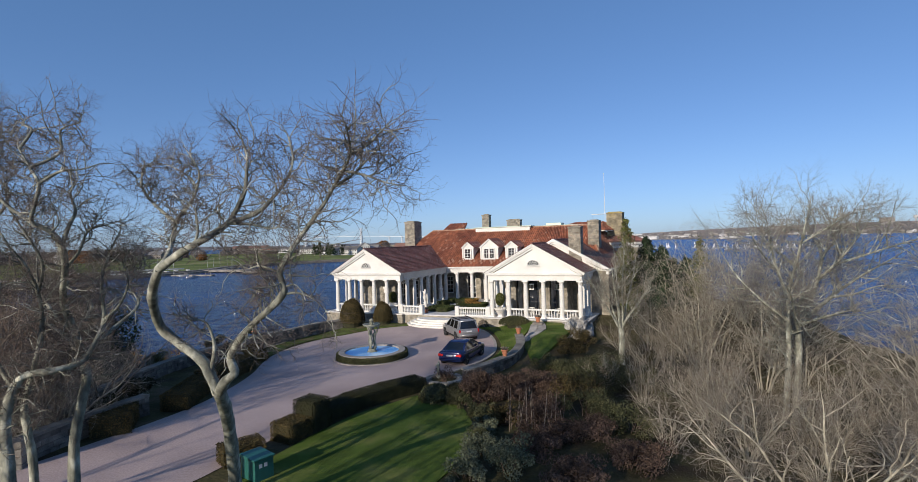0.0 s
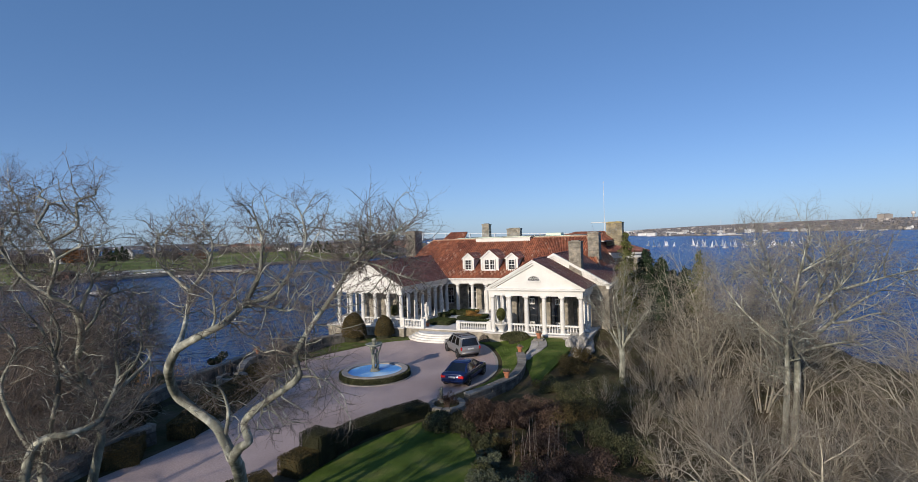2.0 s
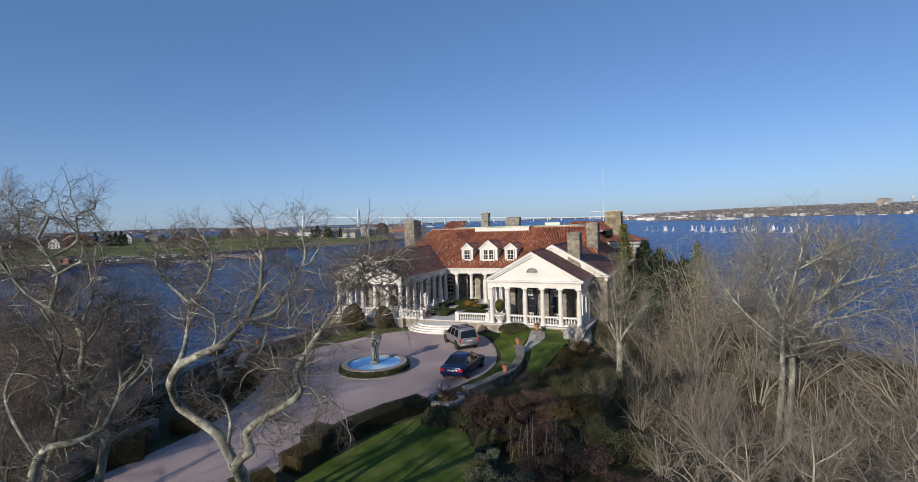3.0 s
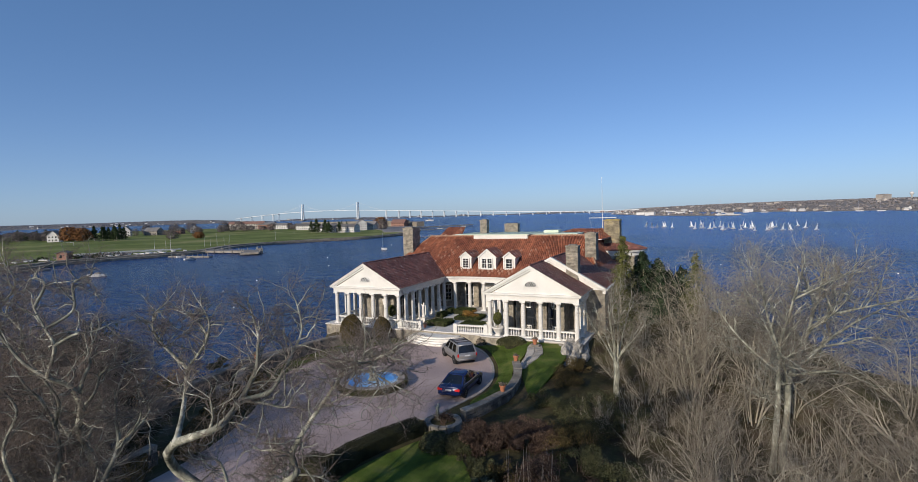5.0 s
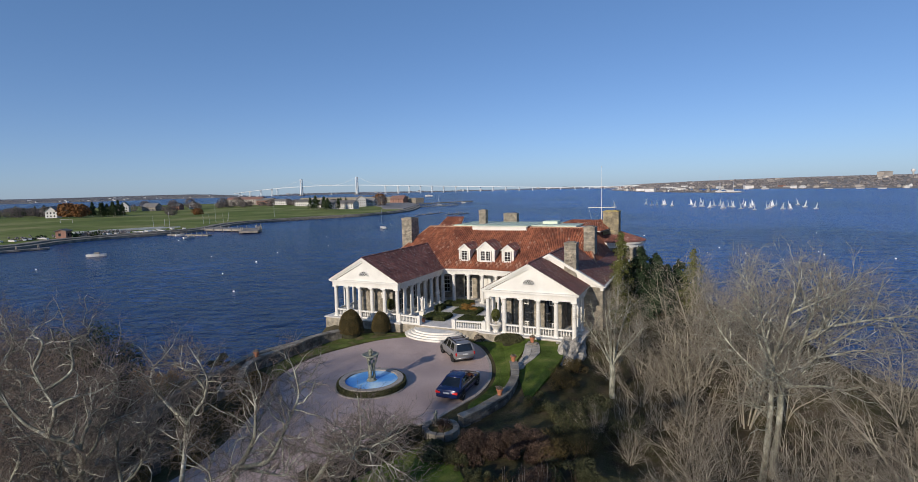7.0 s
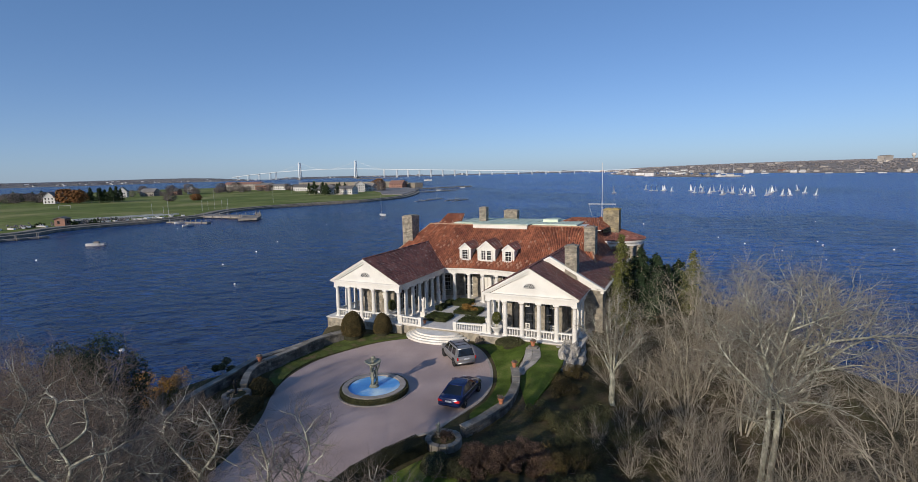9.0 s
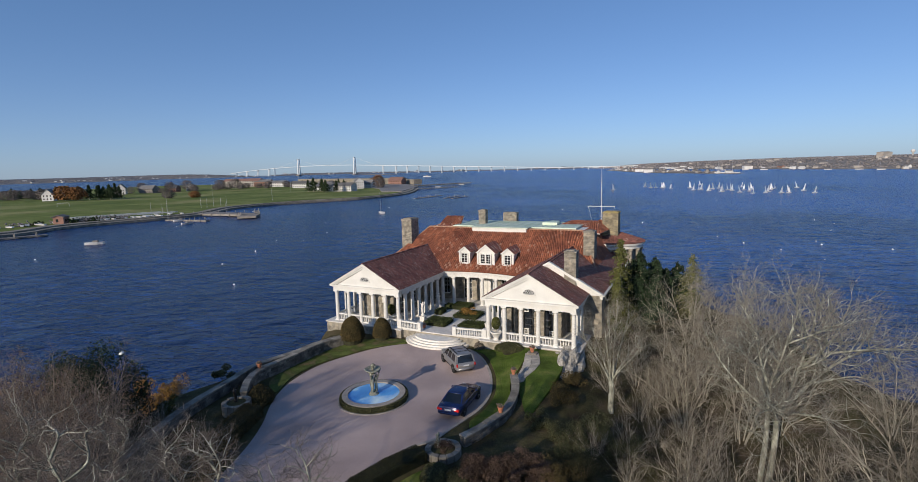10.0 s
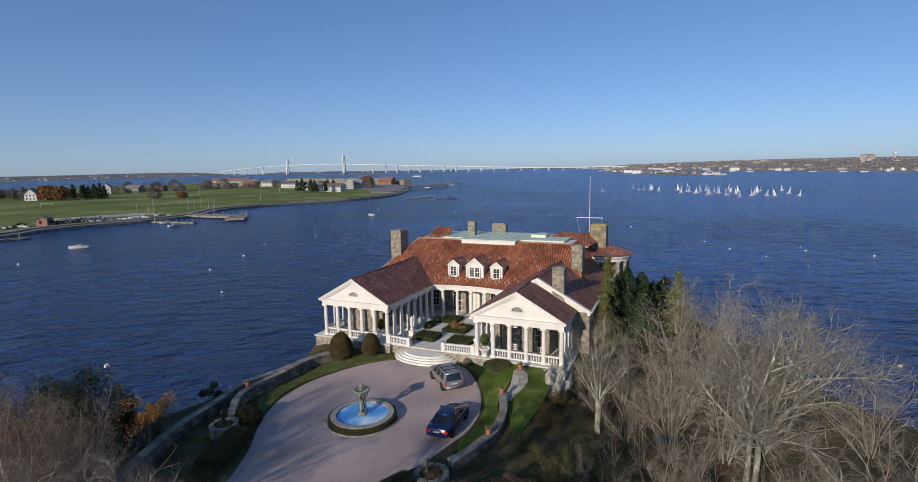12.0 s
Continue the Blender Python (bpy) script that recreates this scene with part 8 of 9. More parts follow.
# more of the belt behind the field
belt = [ob for ob in bpy.data.objects if ob.name.startswith("far_tree") and ob.parent is None]
rng = np.random.default_rng(44)
for i in range(30):
    x, y = rng.uniform(-480, -385), rng.uniform(486, 560)
    src = belt[15 + int(rng.integers(4))] if i % 4 else belt[3]
    copy_thing(src, Matrix.Translation((x, y, fz(x, y) - 0.3)) @ Matrix.Rotation(rng.uniform(0, 6.28), 4, "Z") @ Matrix.Scale(rng.uniform(0.6, 0.95), 4))
for i in range(12):
    x, y = rng.uniform(-250, -160), rng.uniform(690, 780)
    copy_thing(belt[-1], Matrix.Translation((x, y, fz(x, y) - 0.3)) @ Matrix.Rotation(rng.uniform(0, 6.28), 4, "Z") @ Matrix.Scale(rng.uniform(0.6, 0.95), 4))


def far_house(x, y, z, w, d, h, roof, turn, wall_mat, roof_mat, label, windows=True, group="", name="far_house"):
    ob = thing(name, x, y, z, turn, label, "house", group)
    bm = bmesh.new()
    wedge(bm, [(-w / 2, -1.5), (w / 2, -1.5), (w / 2, h), (0, h + roof), (-w / 2, h)], -d / 2, d / 2)
    part("wall", bm, wall_mat, ob)
    bm = bmesh.new()
    for s in (-1, 1):
        wedge(bm, [(s * (w / 2 + 0.5), h - 0.25), (0, h + roof + 0.12), (0, h + roof + 0.5), (s * (w / 2 + 0.6), h + 0.1)], -d / 2 - 0.5, d / 2 + 0.5)
    part("roof", bm, roof_mat, ob)
    if windows:
        bm = bmesh.new()
        for zz in np.arange(1.2, h - 0.8, 2.9):
            for p in np.arange(-d / 2 + 1.6, d / 2 - 1.2, 2.8):
                for s in (-1, 1):
                    box(bm, s * (w / 2 - 0.05), p, zz, s * (w / 2 + 0.04), p + 1.0, zz + 1.4)
            for p in np.arange(-w / 2 + 1.2, w / 2 - 1.4, 2.6):
                box(bm, p, -d / 2 - 0.04, zz, p + 1.0, -d / 2 + 0.05, zz + 1.4)
        part("window", bm, GLASS, ob)["kind"] = "stuff"
    return ob


for x, y, w, d, h, rf, t, wm, rm, lab in (
        (-376, 478, 9, 11, 6, 4.5, 20, FAR_WHITE, FAR_ROOF, "white gabled house on the far field"), (-448, 470, 9, 11, 6, 4, 20, FAR_WHITE, FAR_ROOF, "white gabled house at the field's edge"), (-392, 605, 9, 14, 7, 5, 25, FAR_WHITE, FAR_ROOF, "white gabled house behind conifers"),
        (-372, 625, 10, 22, 5, 4, 70, FAR_GREY, FAR_ROOF, "long grey-roofed house behind the field"), (-352, 645, 9, 10, 5, 3, 80, FAR_BRICK, FAR_ROOF, "small brick house behind the field"), (-345, 668, 9, 12, 6, 4, 30, FAR_WHITE, FAR_ROOF, "white gabled house behind the field"),
        (-330, 800, 16, 60, 9, 3, 80, FAR_GREY, FAR_BRICK, "long low range with a red roof"), (-295, 790, 14, 26, 7, 3, 80, FAR_BRICK, FAR_ROOF, "brick block beside the long range"), (-262, 760, 11, 22, 6, 2.5, 80, FAR_WHITE, FAR_ROOF, "white shed behind the field"), (-225, 745, 11, 26, 5, 2.5, 80, FAR_GREY, FAR_ROOF, "grey shed behind the field"),
        (-126, 566, 13, 30, 6, 3, 72, FAR_WHITE, FAR_ROOF, "long white boathouse with a grey roof"), (-148, 600, 14, 30, 5, 2.5, 72, FAR_WHITE, FAR_ROOF, "white shed behind the boathouse"), (-122, 640, 11, 14, 9, 4, 20, FAR_WHITE, FAR_ROOF, "white gabled house near the point"), (-112, 655, 10, 16, 6, 4, 60, FAR_WHITE, FAR_ROOF, "white house with a dark roof near the point"),
        (-92, 790, 16, 22, 6, 5, 70, FAR_BRICK, FAR_BRICK, "brick house with a red roof on the point"), (-190, 249, 4.4, 5.0, 3.6, 0.5, 12, FAR_BRICK, FAR_ROOF, "small brick pump house on the shore"), (-205, 690, 12, 26, 6, 2.5, 76, FAR_WHITE, FAR_ROOF, "white range along the field"), (-178, 700, 12, 20, 5, 2.5, 76, FAR_GREY, FAR_ROOF, "grey range along the field")):
    far_house(x, y, fz(x, y) - 0.2, w, d, h, rf, t, wm, rm, lab)
bm = bmesh.new()
for s, (a0, b0) in enumerate((((-300, 1010), (-90, 830)), ((-90, 830), (-60, 790)))):
    sweep(bm, [a0, b0], 26 - 12 * s, -4.5, 5.0 - 2 * s)
tagged(part("fort_wall", bm, RIPRAP), "long low granite fort on the far point", "fort")

# goal, boat racks, masts, dock, piers and moored boats
goal = thing("goal", -286, 376, fz(-286, 376), 30, "white football goal on the far field", "goal")
for nm, b in (("goal_post", (-3.6, -0.1, 0, -3.4, 0.1, 2.6)), ("goal_post", (3.4, -0.1, 0, 3.6, 0.1, 2.6)), ("crossbar", (-3.6, -0.1, 2.45, 3.6, 0.1, 2.65))):
    bm = bmesh.new()
    box(bm, *b)
    part(nm, bm, FAR_WHITE, goal)


def hull_mesh(L, B, H):
    bm = bmesh.new()
    prev = None
    for y, f in ((-0.5, 0.75), (-0.2, 1.0), (0.15, 0.9), (0.4, 0.45), (0.5, 0.03)):
        ring = [bm.verts.new((s * B / 2 * f * q, y * L, z * H)) for s, q, z in ((-1, 1, 1), (-1, 0.7, 0.1), (1, 0.7, 0.1), (1, 1, 1))]
        if prev:
            for i in range(4):
                bm.faces.new((prev[i], prev[(i + 1) % 4], ring[(i + 1) % 4], ring[i]))
        else:
            bm.faces.new(ring)
        prev = ring
    bm.faces.new(prev)
    return bm


dinghy = thing("racked_dinghy", -172, 268, fz(-172, 268) + 0.3, 60, "white dinghy stored on the far shore", "boat", "stored dinghies")
part("hull", hull_mesh(4.4, 1.6, 0.7), FAR_WHITE, dinghy)
rng = np.random.default_rng(5)
for i in range(46):
    f = rng.uniform(0, 1)
    x, y = -200 + 44 * f + rng.uniform(-4, 4), 246 + 42 * f + rng.uniform(-5, 5)
    if i > 26:
        x, y = -214 + 22 * f + rng.uniform(-3, 3), 212 + 34 * f + rng.uniform(-3, 3)
    copy_thing(dinghy, Matrix.Translation((x, y, fz(x, y) + 0.2)) @ Matrix.Rotation(rng.uniform(0.7, 1.3), 4, "Z"))
shell = thing("rowing_shell", -186, 268, fz(-186, 268) + 0.9, -42, "long white rowing shell on a low rack", "boat", "racked shells")
part("hull", hull_mesh(13.0, 1.2, 0.7), FAR_WHITE, shell)
bm = bmesh.new()
for q in (-3.5, 3.5):
    box(bm, -0.7, q - 0.1, -1.2, 0.7, q + 0.1, 0.1)
part("rack", bm, FAR_GREY, shell)
for i in range(11):
    f, row = (i % 6) / 6, i // 6
    x, y = -190 + 32 * f - 5 * row, 266 + 29 * f + 6 * row
    copy_thing(shell, Matrix.Translation((x, y, fz(x, y) + 0.9)) @ Matrix.Rotation(radians(-47 + rng.uniform(-4, 4)), 4, "Z"))
for i in range(16):
    f = rng.uniform(0, 1)
    x, y = -206 + 34 * f + rng.uniform(-2, 2), 236 + 34 * f + rng.uniform(-2, 2)
    ob = thing("shore_bush", x, y, fz(x, y), 0, "low dark bush and gear along the far shore", "bush", "shore bushes")
    Pb = rng.normal(0, 1, (40, 3)) * (1.6, 1.6, 0.5) + (0, 0, 0.9)
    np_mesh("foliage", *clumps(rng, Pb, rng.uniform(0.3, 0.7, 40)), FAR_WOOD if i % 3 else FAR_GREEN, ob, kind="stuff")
mast = thing("lamp_mast", -146, 262, -4.2, 0, "thin pale mast on the far quay", "mast", "quay masts")
bm = bmesh.new()
lathe(bm, [(0.09, 0), (0.05, 11)], 6)
part("pole", bm, FAR_WHITE, mast)
for x, y, s in ((-171, 290, 0.7), (-160, 282, 0.6), (-168, 340, 0.6), (-166, 344, 0.55), (-163, 347, 0.6), (-160, 351, 0.55), (-157, 353, 0.6), (-150, 420, 0.9), (-246, 520, 1.0), (-180, 560, 1.2), (-112, 600, 1.4), (-130, 292, 0.5)):
    copy_thing(mast, Matrix.Translation((x, y, fz(x, y) if s != 0.5 else -4.0)) @ Matrix.Diagonal((1, 1, s, 1)))


def dock(a, b, w_, z, label, posts=6, thick=0.6):
    ob = thing("dock", 0, 0, 0, 0, label, "dock")
    bm = bmesh.new()
    sweep(bm, [a, b], w_, z - thick, z)
    part("deck", bm, WEED, ob)
    p, q = Vector(a), Vector(b)
    n = Vector(((q - p).y, -(q - p).x)).normalized() * (w_ / 2 + 0.3)
    for i in range(posts):
        for s in (-1, 1):
            c = p.lerp(q, (i + 0.5) / posts) + n * s
            bm = bmesh.new()
            lathe(bm, [(0.2, SEA_Z - 1), (0.17, z + 1.4)], 6, c.x, c.y)
            part("pile", bm, WEED, ob)


dock((-150, 300), (-112, 282), 10, -3.9, "granite and timber quay with piles", 6, 1.0)
dock((-112, 282), (-108, 266), 9, -3.9, "quay head with piles", 3, 1.0)
dock((-150, 268), (-124, 258), 2.4, -4.7, "low floating dock by the quay", 4)
dock((-184, 190), (-166, 210), 2.6, -4.6, "low floating dock near the field", 4)
dock((-122, 316), (-116, 300), 1.5, -4.4, "row of mooring piles beyond the quay", 5)
dock((-60, 690), (18, 770), 7, -3.0, "long timber pier on the point", 10, 1.2)
dock((-50, 590), (-2, 640), 5, -4.0, "floating pier with boats on the point", 7)
for a, b in (((-34, 412), (-20, 444)), ((-28, 420), (-14, 452)), ((-10, 408), (2, 440)), ((-4, 402), (8, 430))):
    dock(a, b, 1.6, -4.95, "floating finger dock moored off the point", 2, 0.4)


def sailboat(x, y, turn, s, label, group, sail=True, mast_h=6.2):
    ob = thing("sailboat", x, y, SEA_Z - 0.05, turn, label, "sailboat", group)
    part("hull", hull_mesh(4.2 * s, 1.4 * s, 0.6 * s), FAR_WHITE, ob)
    bm = bmesh.new()
    lathe(bm, [(0.05 * s, 0.3), (0.03 * s, mast_h * s)], 5, 0, 0.6 * s)
    part("mast", bm, ALLOY, ob)
    if sail:
        bm = bmesh.new()
        n = 6
        rows = []
        for i in range(n + 1):
            f = i / n
            z = (0.9 + 5.1 * f) * s
            ln = 1.9 * s * (1 - f) ** 0.8 + 0.1
            rows.append([bm.verts.new((0.35 * s * math.sin(math.pi * g) * (1 - 0.6 * f) + 0.3 * s * g, 0.55 * s - ln * g, z)) for g in (0, 0.25, 0.5, 0.75, 1)])
        for a, b in zip(rows, rows[1:]):
            for q in range(4):
                bm.faces.new((a[q], a[q + 1], b[q + 1], b[q]))
        bmesh.ops.solidify(bm, geom=bm.faces[:], thickness=0.03)
        part("sail", bm, SAIL, ob)
    return ob


FLEET = [(193, 532), (188, 503), (192, 501), (197, 498), (203, 509), (199, 482), (218, 485), (202, 442), (210, 450), (254, 542), (212, 449), (208, 428), (224, 454), (234, 462), (208, 407), (213, 415), (229, 439), (227, 429), (223, 420),
         (215, 394), (260, 473), (240, 433), (229, 406), (244, 430), (215, 376), (226, 379), (236, 393), (251, 415), (262, 432), (270, 440), (235, 375), (257, 402), (239, 373), (289, 441), (266, 397), (253, 366)]
first = sailboat(143, 475, 100, 1.05, "small white-sailed racing dinghy on the water", "racing fleet")
rng = np.random.default_rng(3)
for x, y in FLEET:
    copy_thing(first, Matrix.Translation((x, y, SEA_Z - 0.05)) @ Matrix.Rotation(radians(rng.choice((78, 95, 112, 262, 284)) + rng.uniform(-12, 12)), 4, "Z") @ Matrix.Rotation(radians(rng.uniform(-10, 10)), 4, "Y") @ Matrix.Scale(rng.uniform(0.72, 0.98), 4))
sailboat(-41, 281, 30, 1.6, "white sloop at its mooring with bare mast", "moored sloops", False, 7.0)
for x, y, s in ((-25, 660, 1.8), (6, 745, 1.8), (760, 1480, 3.5), (790, 1420, 3.5), (800, 1350, 4), (845, 1180, 3.5), (870, 1120, 3.5), (860, 1050, 3.5), (540, 1060, 4.5), (556, 1040, 5), (548, 1080, 5)):
    sailboat(x, y, 70, s, "moored white sloop with bare mast", "moored sloops", False, 7.0)


def launch(x, y, turn, s, label):
    ob = thing("motorboat", x, y, SEA_Z - 0.1, turn, label, "boat")
    part("hull", hull_mesh(6 * s, 2.2 * s, 0.9 * s), FAR_WHITE, ob)
    bm = bmesh.new()
    box(bm, -0.7 * s, -0.6 * s, 0.7 * s, 0.7 * s, 1.0 * s, 1.5 * s)
    part("cabin", bevel(bm, 0.1 * s), FAR_GREY, ob)


launch(-125.5, 180, -70, 1.0, "small white motorboat on the water")
launch(-128, 246, -40, 0.9, "white launch at the floating dock")
launch(-140, 262, -50, 1.0, "white launch tied at the quay")
launch(-92, 1560, 90, 4.0, "white motor cruiser under way")
buoy = thing("mooring_buoy", -43.5, 68.2, SEA_Z - 0.1, 0, "white round mooring buoy on the water", "buoy", "mooring buoys")
bm = bmesh.new()
lathe(bm, [(0.05, -0.1), (0.26, 0.05), (0.32, 0.25), (0.26, 0.44), (0.06, 0.52), (0.06, 0.62)], 12)
part("float", bm, SAIL, buoy, smooth=True)
for x, y in ((-121, 149), (-60, 155), (-46.5, 109), (111, 132), (74, 206), (55, 61.5), (82, 148), (100, 142)):
    copy_thing(buoy, Matrix.Translation((x, y, SEA_Z - 0.1)) @ Matrix.Scale(0.62, 4))
rng = np.random.default_rng(12)
for i in range(48):
    y = rng.uniform(110, 420)
    x = rng.uniform(-0.55, 0.8) * y
    if inside_distance(np.array(x), np.array(y), FORT) < -8:
        copy_thing(buoy, Matrix.Translation((x, y, SEA_Z - 0.1)) @ Matrix.Scale(rng.uniform(0.3, 0.5), 4))

# suspension bridge
bridge = thing("suspension_bridge", -719, 3620, SEA_Z, 0, "pale green suspension bridge across the far bay", "bridge")
along = Vector((0.92, -0.39, 0)).normalized()
turn = math.atan2(along.y, along.x)
bmx = lambda bm: bmesh.ops.rotate(bm, cent=(0, 0, 0), matrix=Matrix.Rotation(turn, 3, "Z"), verts=bm.verts)
deck_z = lambda s: 69 - 5.0e-5 * (s + 244) ** 2 if s < 230 else max(16.0, 57.8 - (s - 230) * 0.035)
for s in (0, -488):
    tw = new("tower")
    tw.parent = bridge
    for q in (-11, 11):
        bm = bmesh.new()
        prev = [bm.verts.new((s + a * 4, q + b * 3, 0)) for a, b in ((-1, -1), (1, -1), (1, 1), (-1, 1))]
        nxt = [bm.verts.new((s + a * 2.6, q * 0.8 + b * 2.2, 122)) for a, b in ((-1, -1), (1, -1), (1, 1), (-1, 1))]
        for i in range(4):
            bm.faces.new((prev[i], prev[(i + 1) % 4], nxt[(i + 1) % 4], nxt[i]))
        bm.faces.new(nxt)
        bmx(bm)
        part("leg", bm, STEEL, tw)
    for z in (28, 70, 92, 118):
        bm = bmesh.new()
        box(bm, s - 2.5, -11, z - 2, s + 2.5, 11, z + 2)
        bmx(bm)
        part("strut", bm, STEEL, tw)
    bm = bmesh.new()
    box(bm, s - 14, -20, -4, s + 14, 20, 6)
    bmx(bm)
    part("pier_base", bm, RIPRAP, tw)
bm = bmesh.new()
prev = None
for s in np.arange(-1150, 1900, 25.0):
    z = deck_z(s)
    ring = [bm.verts.new((s, a * 8, z + b)) for a, b in ((-1, -2.0), (1, -2.0), (1, 1.0), (-1, 1.0))]
    if prev:
        for i in range(4):
            bm.faces.new((prev[i], prev[(i + 1) % 4], ring[(i + 1) % 4], ring[i]))
    prev = ring
bmx(bm)
part("deck", bm, STEEL, bridge)
for q in (-9, 9):
    polys = []
    for x0, z0, x1, z1, sag in ((-488, 122, 0, 122, 54), (0, 122, 230, 56, 8), (-488, 122, -718, 56, 8)):
        polys.append(([np.array((x0 + (x1 - x0) * f, q, z0 + (z1 - z0) * f - 4 * sag * f * (1 - f))) for f in np.linspace(0, 1, 17)], [0.3] * 17))
    V, F = tube_mesh(polys, 5)
    c, s_ = math.cos(turn), math.sin(turn)
    V = np.stack([V[:, 0] * c - V[:, 1] * s_, V[:, 0] * s_ + V[:, 1] * c, V[:, 2]], 1)
    np_mesh("cable", V, F, STEEL, bridge)
for s in [*range(-1100, -700, 110), -718, 230, *range(330, 1850, 85)]:
    bm = bmesh.new()
    top = deck_z(s) - 3
    for q in (-6, 6):
        box(bm, s - 1.5, q - 1.5, -3, s + 1.5, q + 1.5, top)
    box(bm, s - 1.9, -8.5, top - 3, s + 1.9, 8.5, top)
    bmx(bm)
    part("pier", bm, STEEL, bridge)

# the wooded shores all round
WEST = [(-4200, 900), (-2350, 2150), (-2180, 2500), (-2020, 2760), (-1900, 3050), (-1930, 3500), (-1650, 3700), (-1500, 4300), (-3000, 4400), (-4300, 2500)]
NORTH = [(-1500, 4250), (-900, 4480), (-300, 4560), (400, 4600), (1000, 4300), (1250, 4700), (-1000, 4790), (-1700, 4550)]
EAST = [(1050, 4250), (980, 3300), (900, 2500), (860, 1950), (850, 1600), (880, 1250), (925, 1140), (900, 1000), (930, 700), (1200, 300), (2600, 500), (3300, 2000), (2200, 4300)]
ISLE = [(640, 2250), (505, 1420), (494, 1300), (512, 1140), (535, 1010), (580, 1030), (610, 1180), (640, 1500), (720, 2250)]
ISLET = [(-620, 3000), (-480, 2850), (-330, 2820), (-300, 2860), (-450, 2960), (-600, 3060)]
SPEC = {"west": (WEST, -4.0, 20, 60.0, 2), "north": (NORTH, -4.0, 44, 60.0, 3), "east": (EAST, -3.6, 26, 60.0, 4), "isle": (ISLE, -4.2, 0.8, 16.0, 5), "islet": (ISLET, -4.4, 1.0, 16.0, 6)}
for nm, (ol, z, rise, step, seed) in SPEC.items():
    land("far_shore", ol, z, rise, "low wooded far shore across the water" if nm != "isle" else "low built-up island in the harbour", FAR_LAND, step, seed, "far shore", 30.0 if step > 20 else 12.0)


def on(nm, x, y):
    ol, z, rise, step, seed = SPEC[nm]
    return land_z(ol, z, rise, step, seed, x, y, 30.0 if step > 20 else 12.0)


def scatter(nm, n, rng, near=60.0, deep=900.0):
    ol = SPEC[nm][0]
    X, Y = np.array([p[0] for p in ol]), np.array([p[1] for p in ol])
    x, y = rng.uniform(X.min(), X.max(), n * 6), rng.uniform(Y.min(), Y.max(), n * 6)
    d = inside_distance(x, y, ol)
    keep = (d > near) & (d < deep)
    return x[keep][:n], y[keep][:n]


rng = np.random.default_rng(31)
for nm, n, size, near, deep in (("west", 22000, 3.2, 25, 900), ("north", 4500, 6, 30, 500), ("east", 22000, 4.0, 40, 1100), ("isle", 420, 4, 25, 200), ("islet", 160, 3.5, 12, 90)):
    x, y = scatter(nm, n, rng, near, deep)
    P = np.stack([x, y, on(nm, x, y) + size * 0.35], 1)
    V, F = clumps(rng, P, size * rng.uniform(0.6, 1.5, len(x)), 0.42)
    woods = np_mesh("far_woods", V, F, FAR_BLUE if nm in ("west", "north") else FAR_WOOD, None, "leafless woods on the far shore, haze in their colour", "stuff")
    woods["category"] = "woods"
kinds = [far_house(0, 0, -60, 11, 15, 7, 4, 0, FAR_WHITE, FAR_ROOF, "small white house on the far shore", False, "far shore houses"), far_house(20, 0, -60, 12, 16, 7, 4, 0, FAR_GREY, FAR_ROOF, "small grey shingled house on the far shore", False, "far shore houses"),
         far_house(40, 0, -60, 15, 34, 11, 2.5, 0, FAR_WHITE, FAR_GREY, "long pale waterfront building on the far shore", False, "far shore houses"), far_house(60, 0, -60, 18, 40, 13, 2, 0, FAR_BRICK, FAR_ROOF, "long brick waterfront building on the far shore", False, "far shore houses")]
used = set()
for nm, n, near, deep, weights, base in (("west", 60, 12, 160, (0.6, 0.4, 0, 0), 0.75), ("north", 24, 10, 160, (0.5, 0.3, 0.2, 0), 1.0), ("east", 110, 8, 110, (0.3, 0.4, 0.15, 0.15), 0.62), ("isle", 60, 10, 120, (0.34, 0.56, 0.06, 0.04), 0.55)):
    x, y = scatter(nm, n, rng, near, deep)
    for a, b in zip(x, y):
        q = rng.choice(4, p=weights)
        s = base * rng.uniform(0.75, 1.35)
        m = Matrix.Translation((a, b, float(on(nm, a, b)) - 0.5)) @ Matrix.Rotation(rng.uniform(0, 6.28), 4, "Z") @ Matrix.Scale(s, 4)
        if q not in used:
            used.add(q)
            kinds[q].matrix_basis = m
        else:
            copy_thing(kinds[q], m @ Matrix.Diagonal((1 / kinds[q].scale[0], 1 / kinds[q].scale[1], 1 / kinds[q].scale[2], 1)))


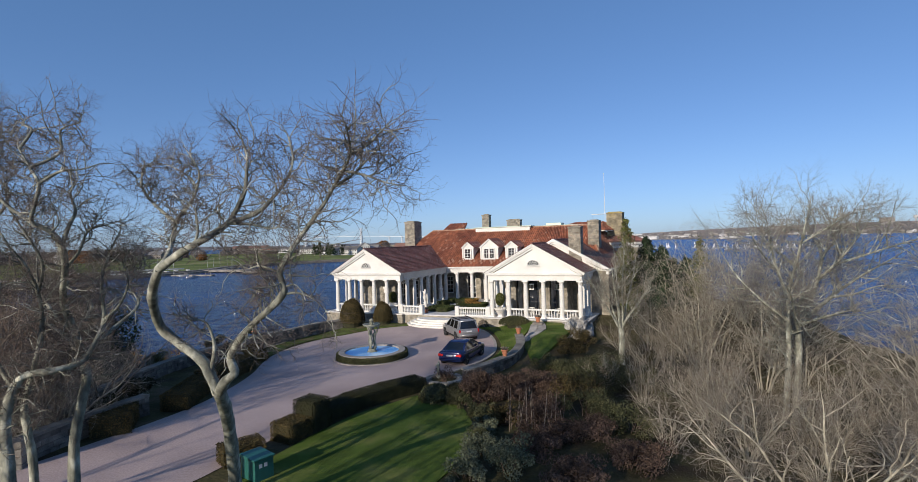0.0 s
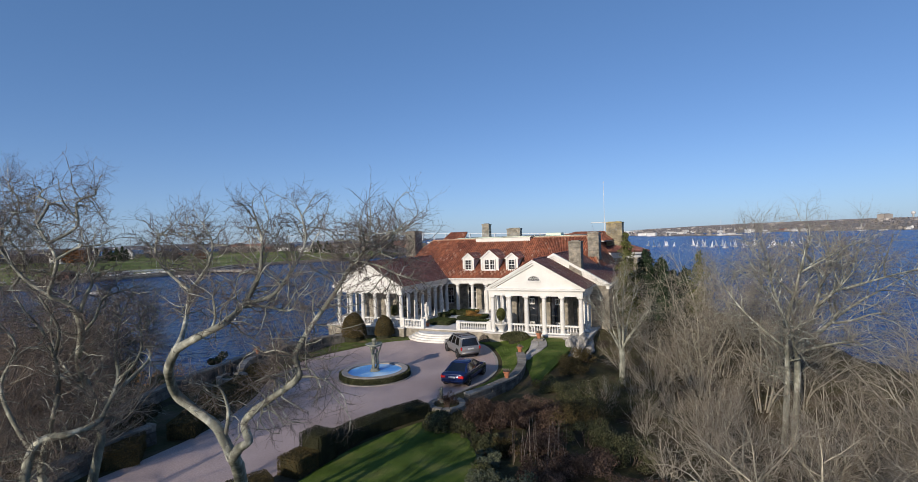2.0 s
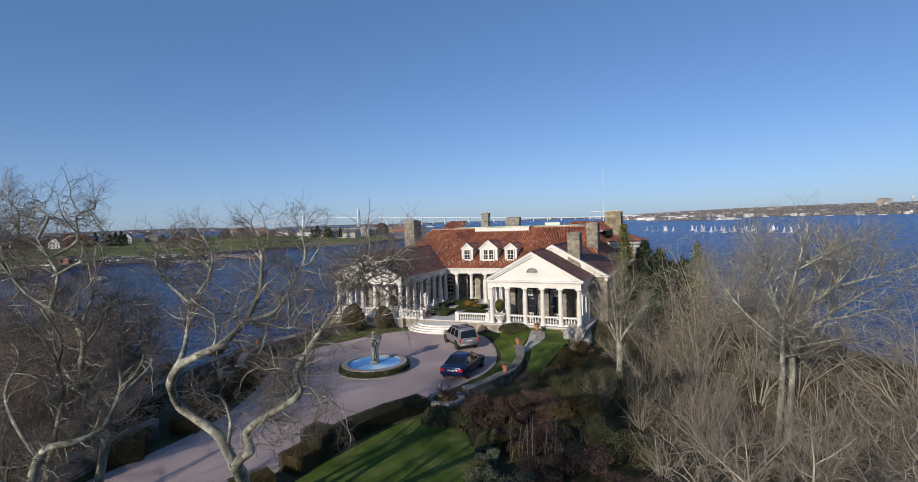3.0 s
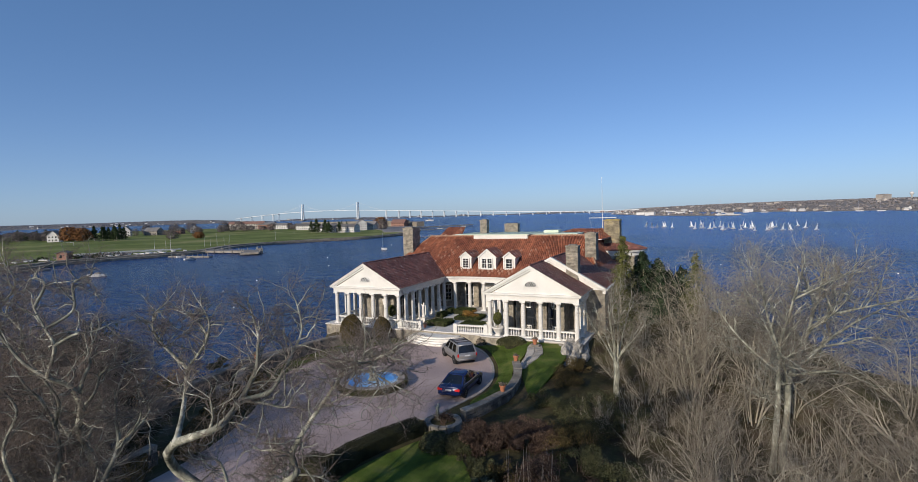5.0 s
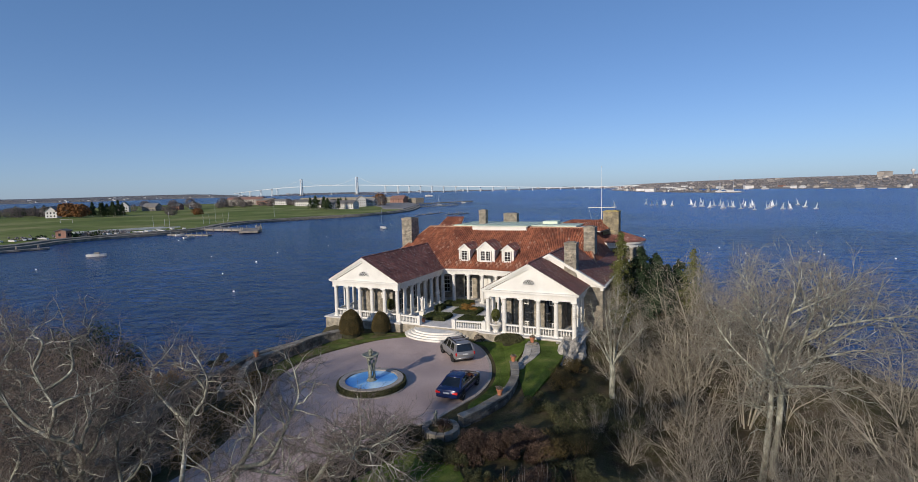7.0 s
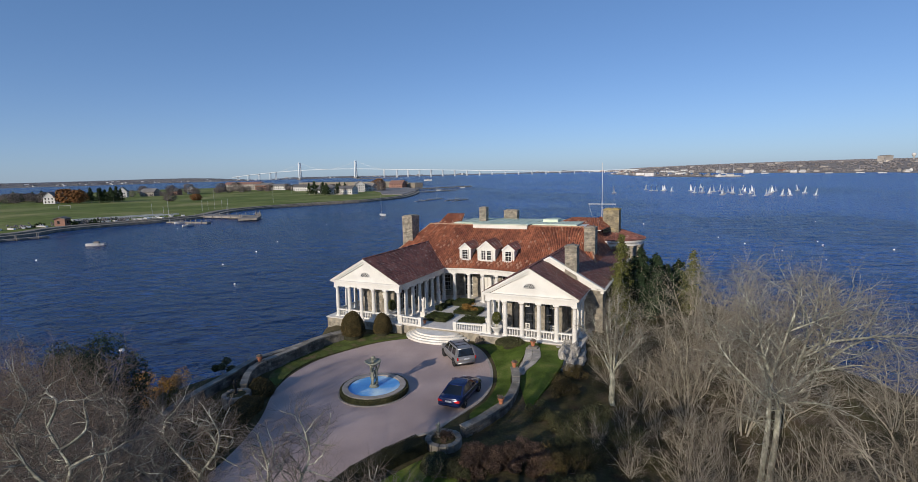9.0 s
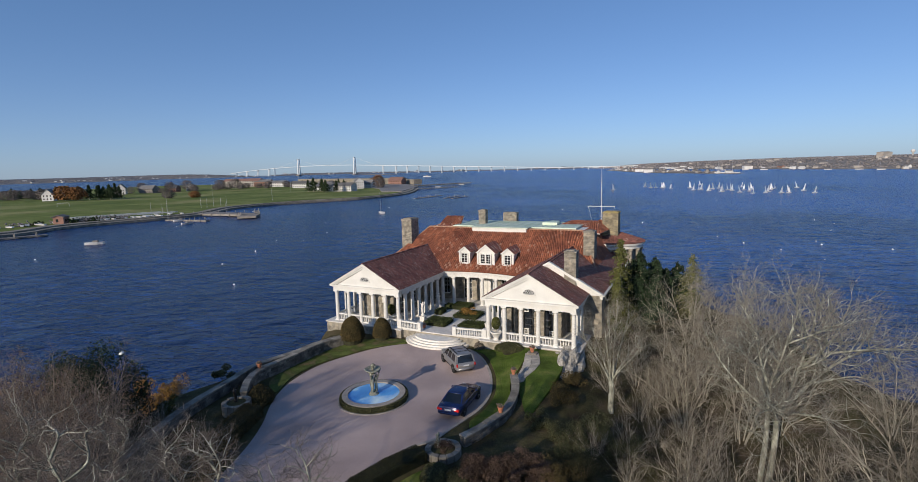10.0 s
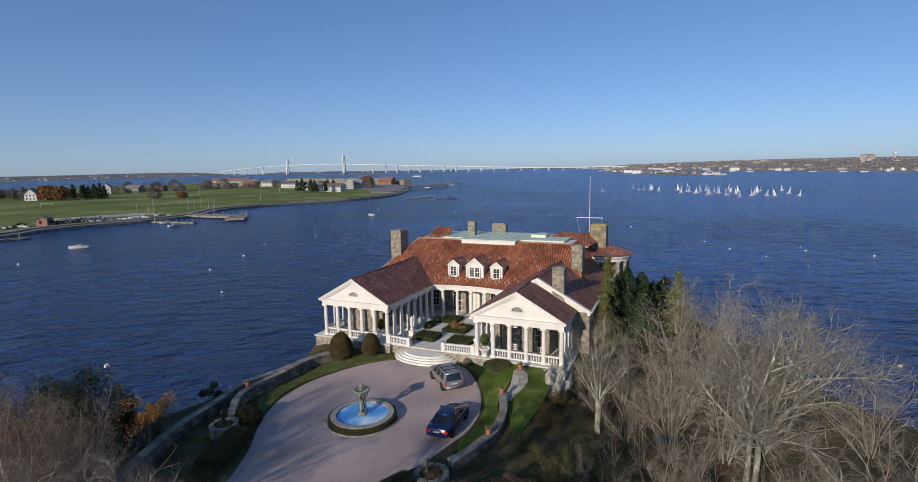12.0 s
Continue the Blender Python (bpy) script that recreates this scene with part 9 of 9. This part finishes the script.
def far_town(nm, n, near, deep, material, label):
    """The uncountable rest of the far houses: gabled blocks."""
    x, y = scatter(nm, n, rng, near, deep)
    n = len(x)
    z = on(nm, x, y)
    w_, d_, h_ = rng.uniform(2.5, 5, n), rng.uniform(4, 10, n), rng.uniform(4, 8, n)
    t = rng.uniform(0, 6.28, n)
    unit = np.array([(-1, -1, 0), (1, -1, 0), (1, 1, 0), (-1, 1, 0), (-1, -1, 0.7), (1, -1, 0.7), (1, 1, 0.7), (-1, 1, 0.7), (0, -1, 1), (0, 1, 1)], float)
    L = unit[None] * np.stack([w_, d_, h_], 1)[:, None]
    V = np.stack([L[..., 0] * np.cos(t)[:, None] - L[..., 1] * np.sin(t)[:, None] + x[:, None], L[..., 0] * np.sin(t)[:, None] + L[..., 1] * np.cos(t)[:, None] + y[:, None], L[..., 2] + z[:, None] - 1], -1)
    quads = np.array([(0, 1, 5, 4), (1, 2, 6, 5), (2, 3, 7, 6), (3, 0, 4, 7), (4, 5, 8, 8), (6, 7, 9, 9), (5, 6, 9, 8), (7, 4, 8, 9)])
    F = [tuple(dict.fromkeys(f)) for f in ((np.arange(n) * 10)[:, None, None] + quads[None]).reshape(-1, 4).tolist()]
    ob = soup("far_town", V.reshape(-1, 3).tolist(), F, material)
    tagged(ob, label, "town", kind="stuff")


far_town("east", 260, 6, 60, FAR_WHITE, "pale houses of the far harbour town")
far_town("east", 340, 12, 420, FAR_TAN, "grey houses of the far harbour town")
far_town("west", 90, 15, 300, FAR_WHITE, "pale houses scattered on the far shore")
far_town("north", 60, 15, 300, FAR_WHITE, "pale buildings on the distant shore")
# large pale building and a white domed tower on the east hill
far_house(1235, 1500, float(on("east", 1235, 1500)), 40, 18, 15, 1.5, 20, FAR_TAN, FAR_GREY, "large tan building on the far hill", False, name="far_building")
tower = thing("far_tower", 1370, 1560, float(on("east", 1370, 1560)), 0, "white domed water tower on the far hill", "tower")
bm = bmesh.new()
lathe(bm, [(2.2, 0), (2.2, 12), (5.2, 15), (5.6, 18), (4.2, 21.5), (0.2, 23)], 16)
part("tank", bm, FAR_WHITE, tower, smooth=True)
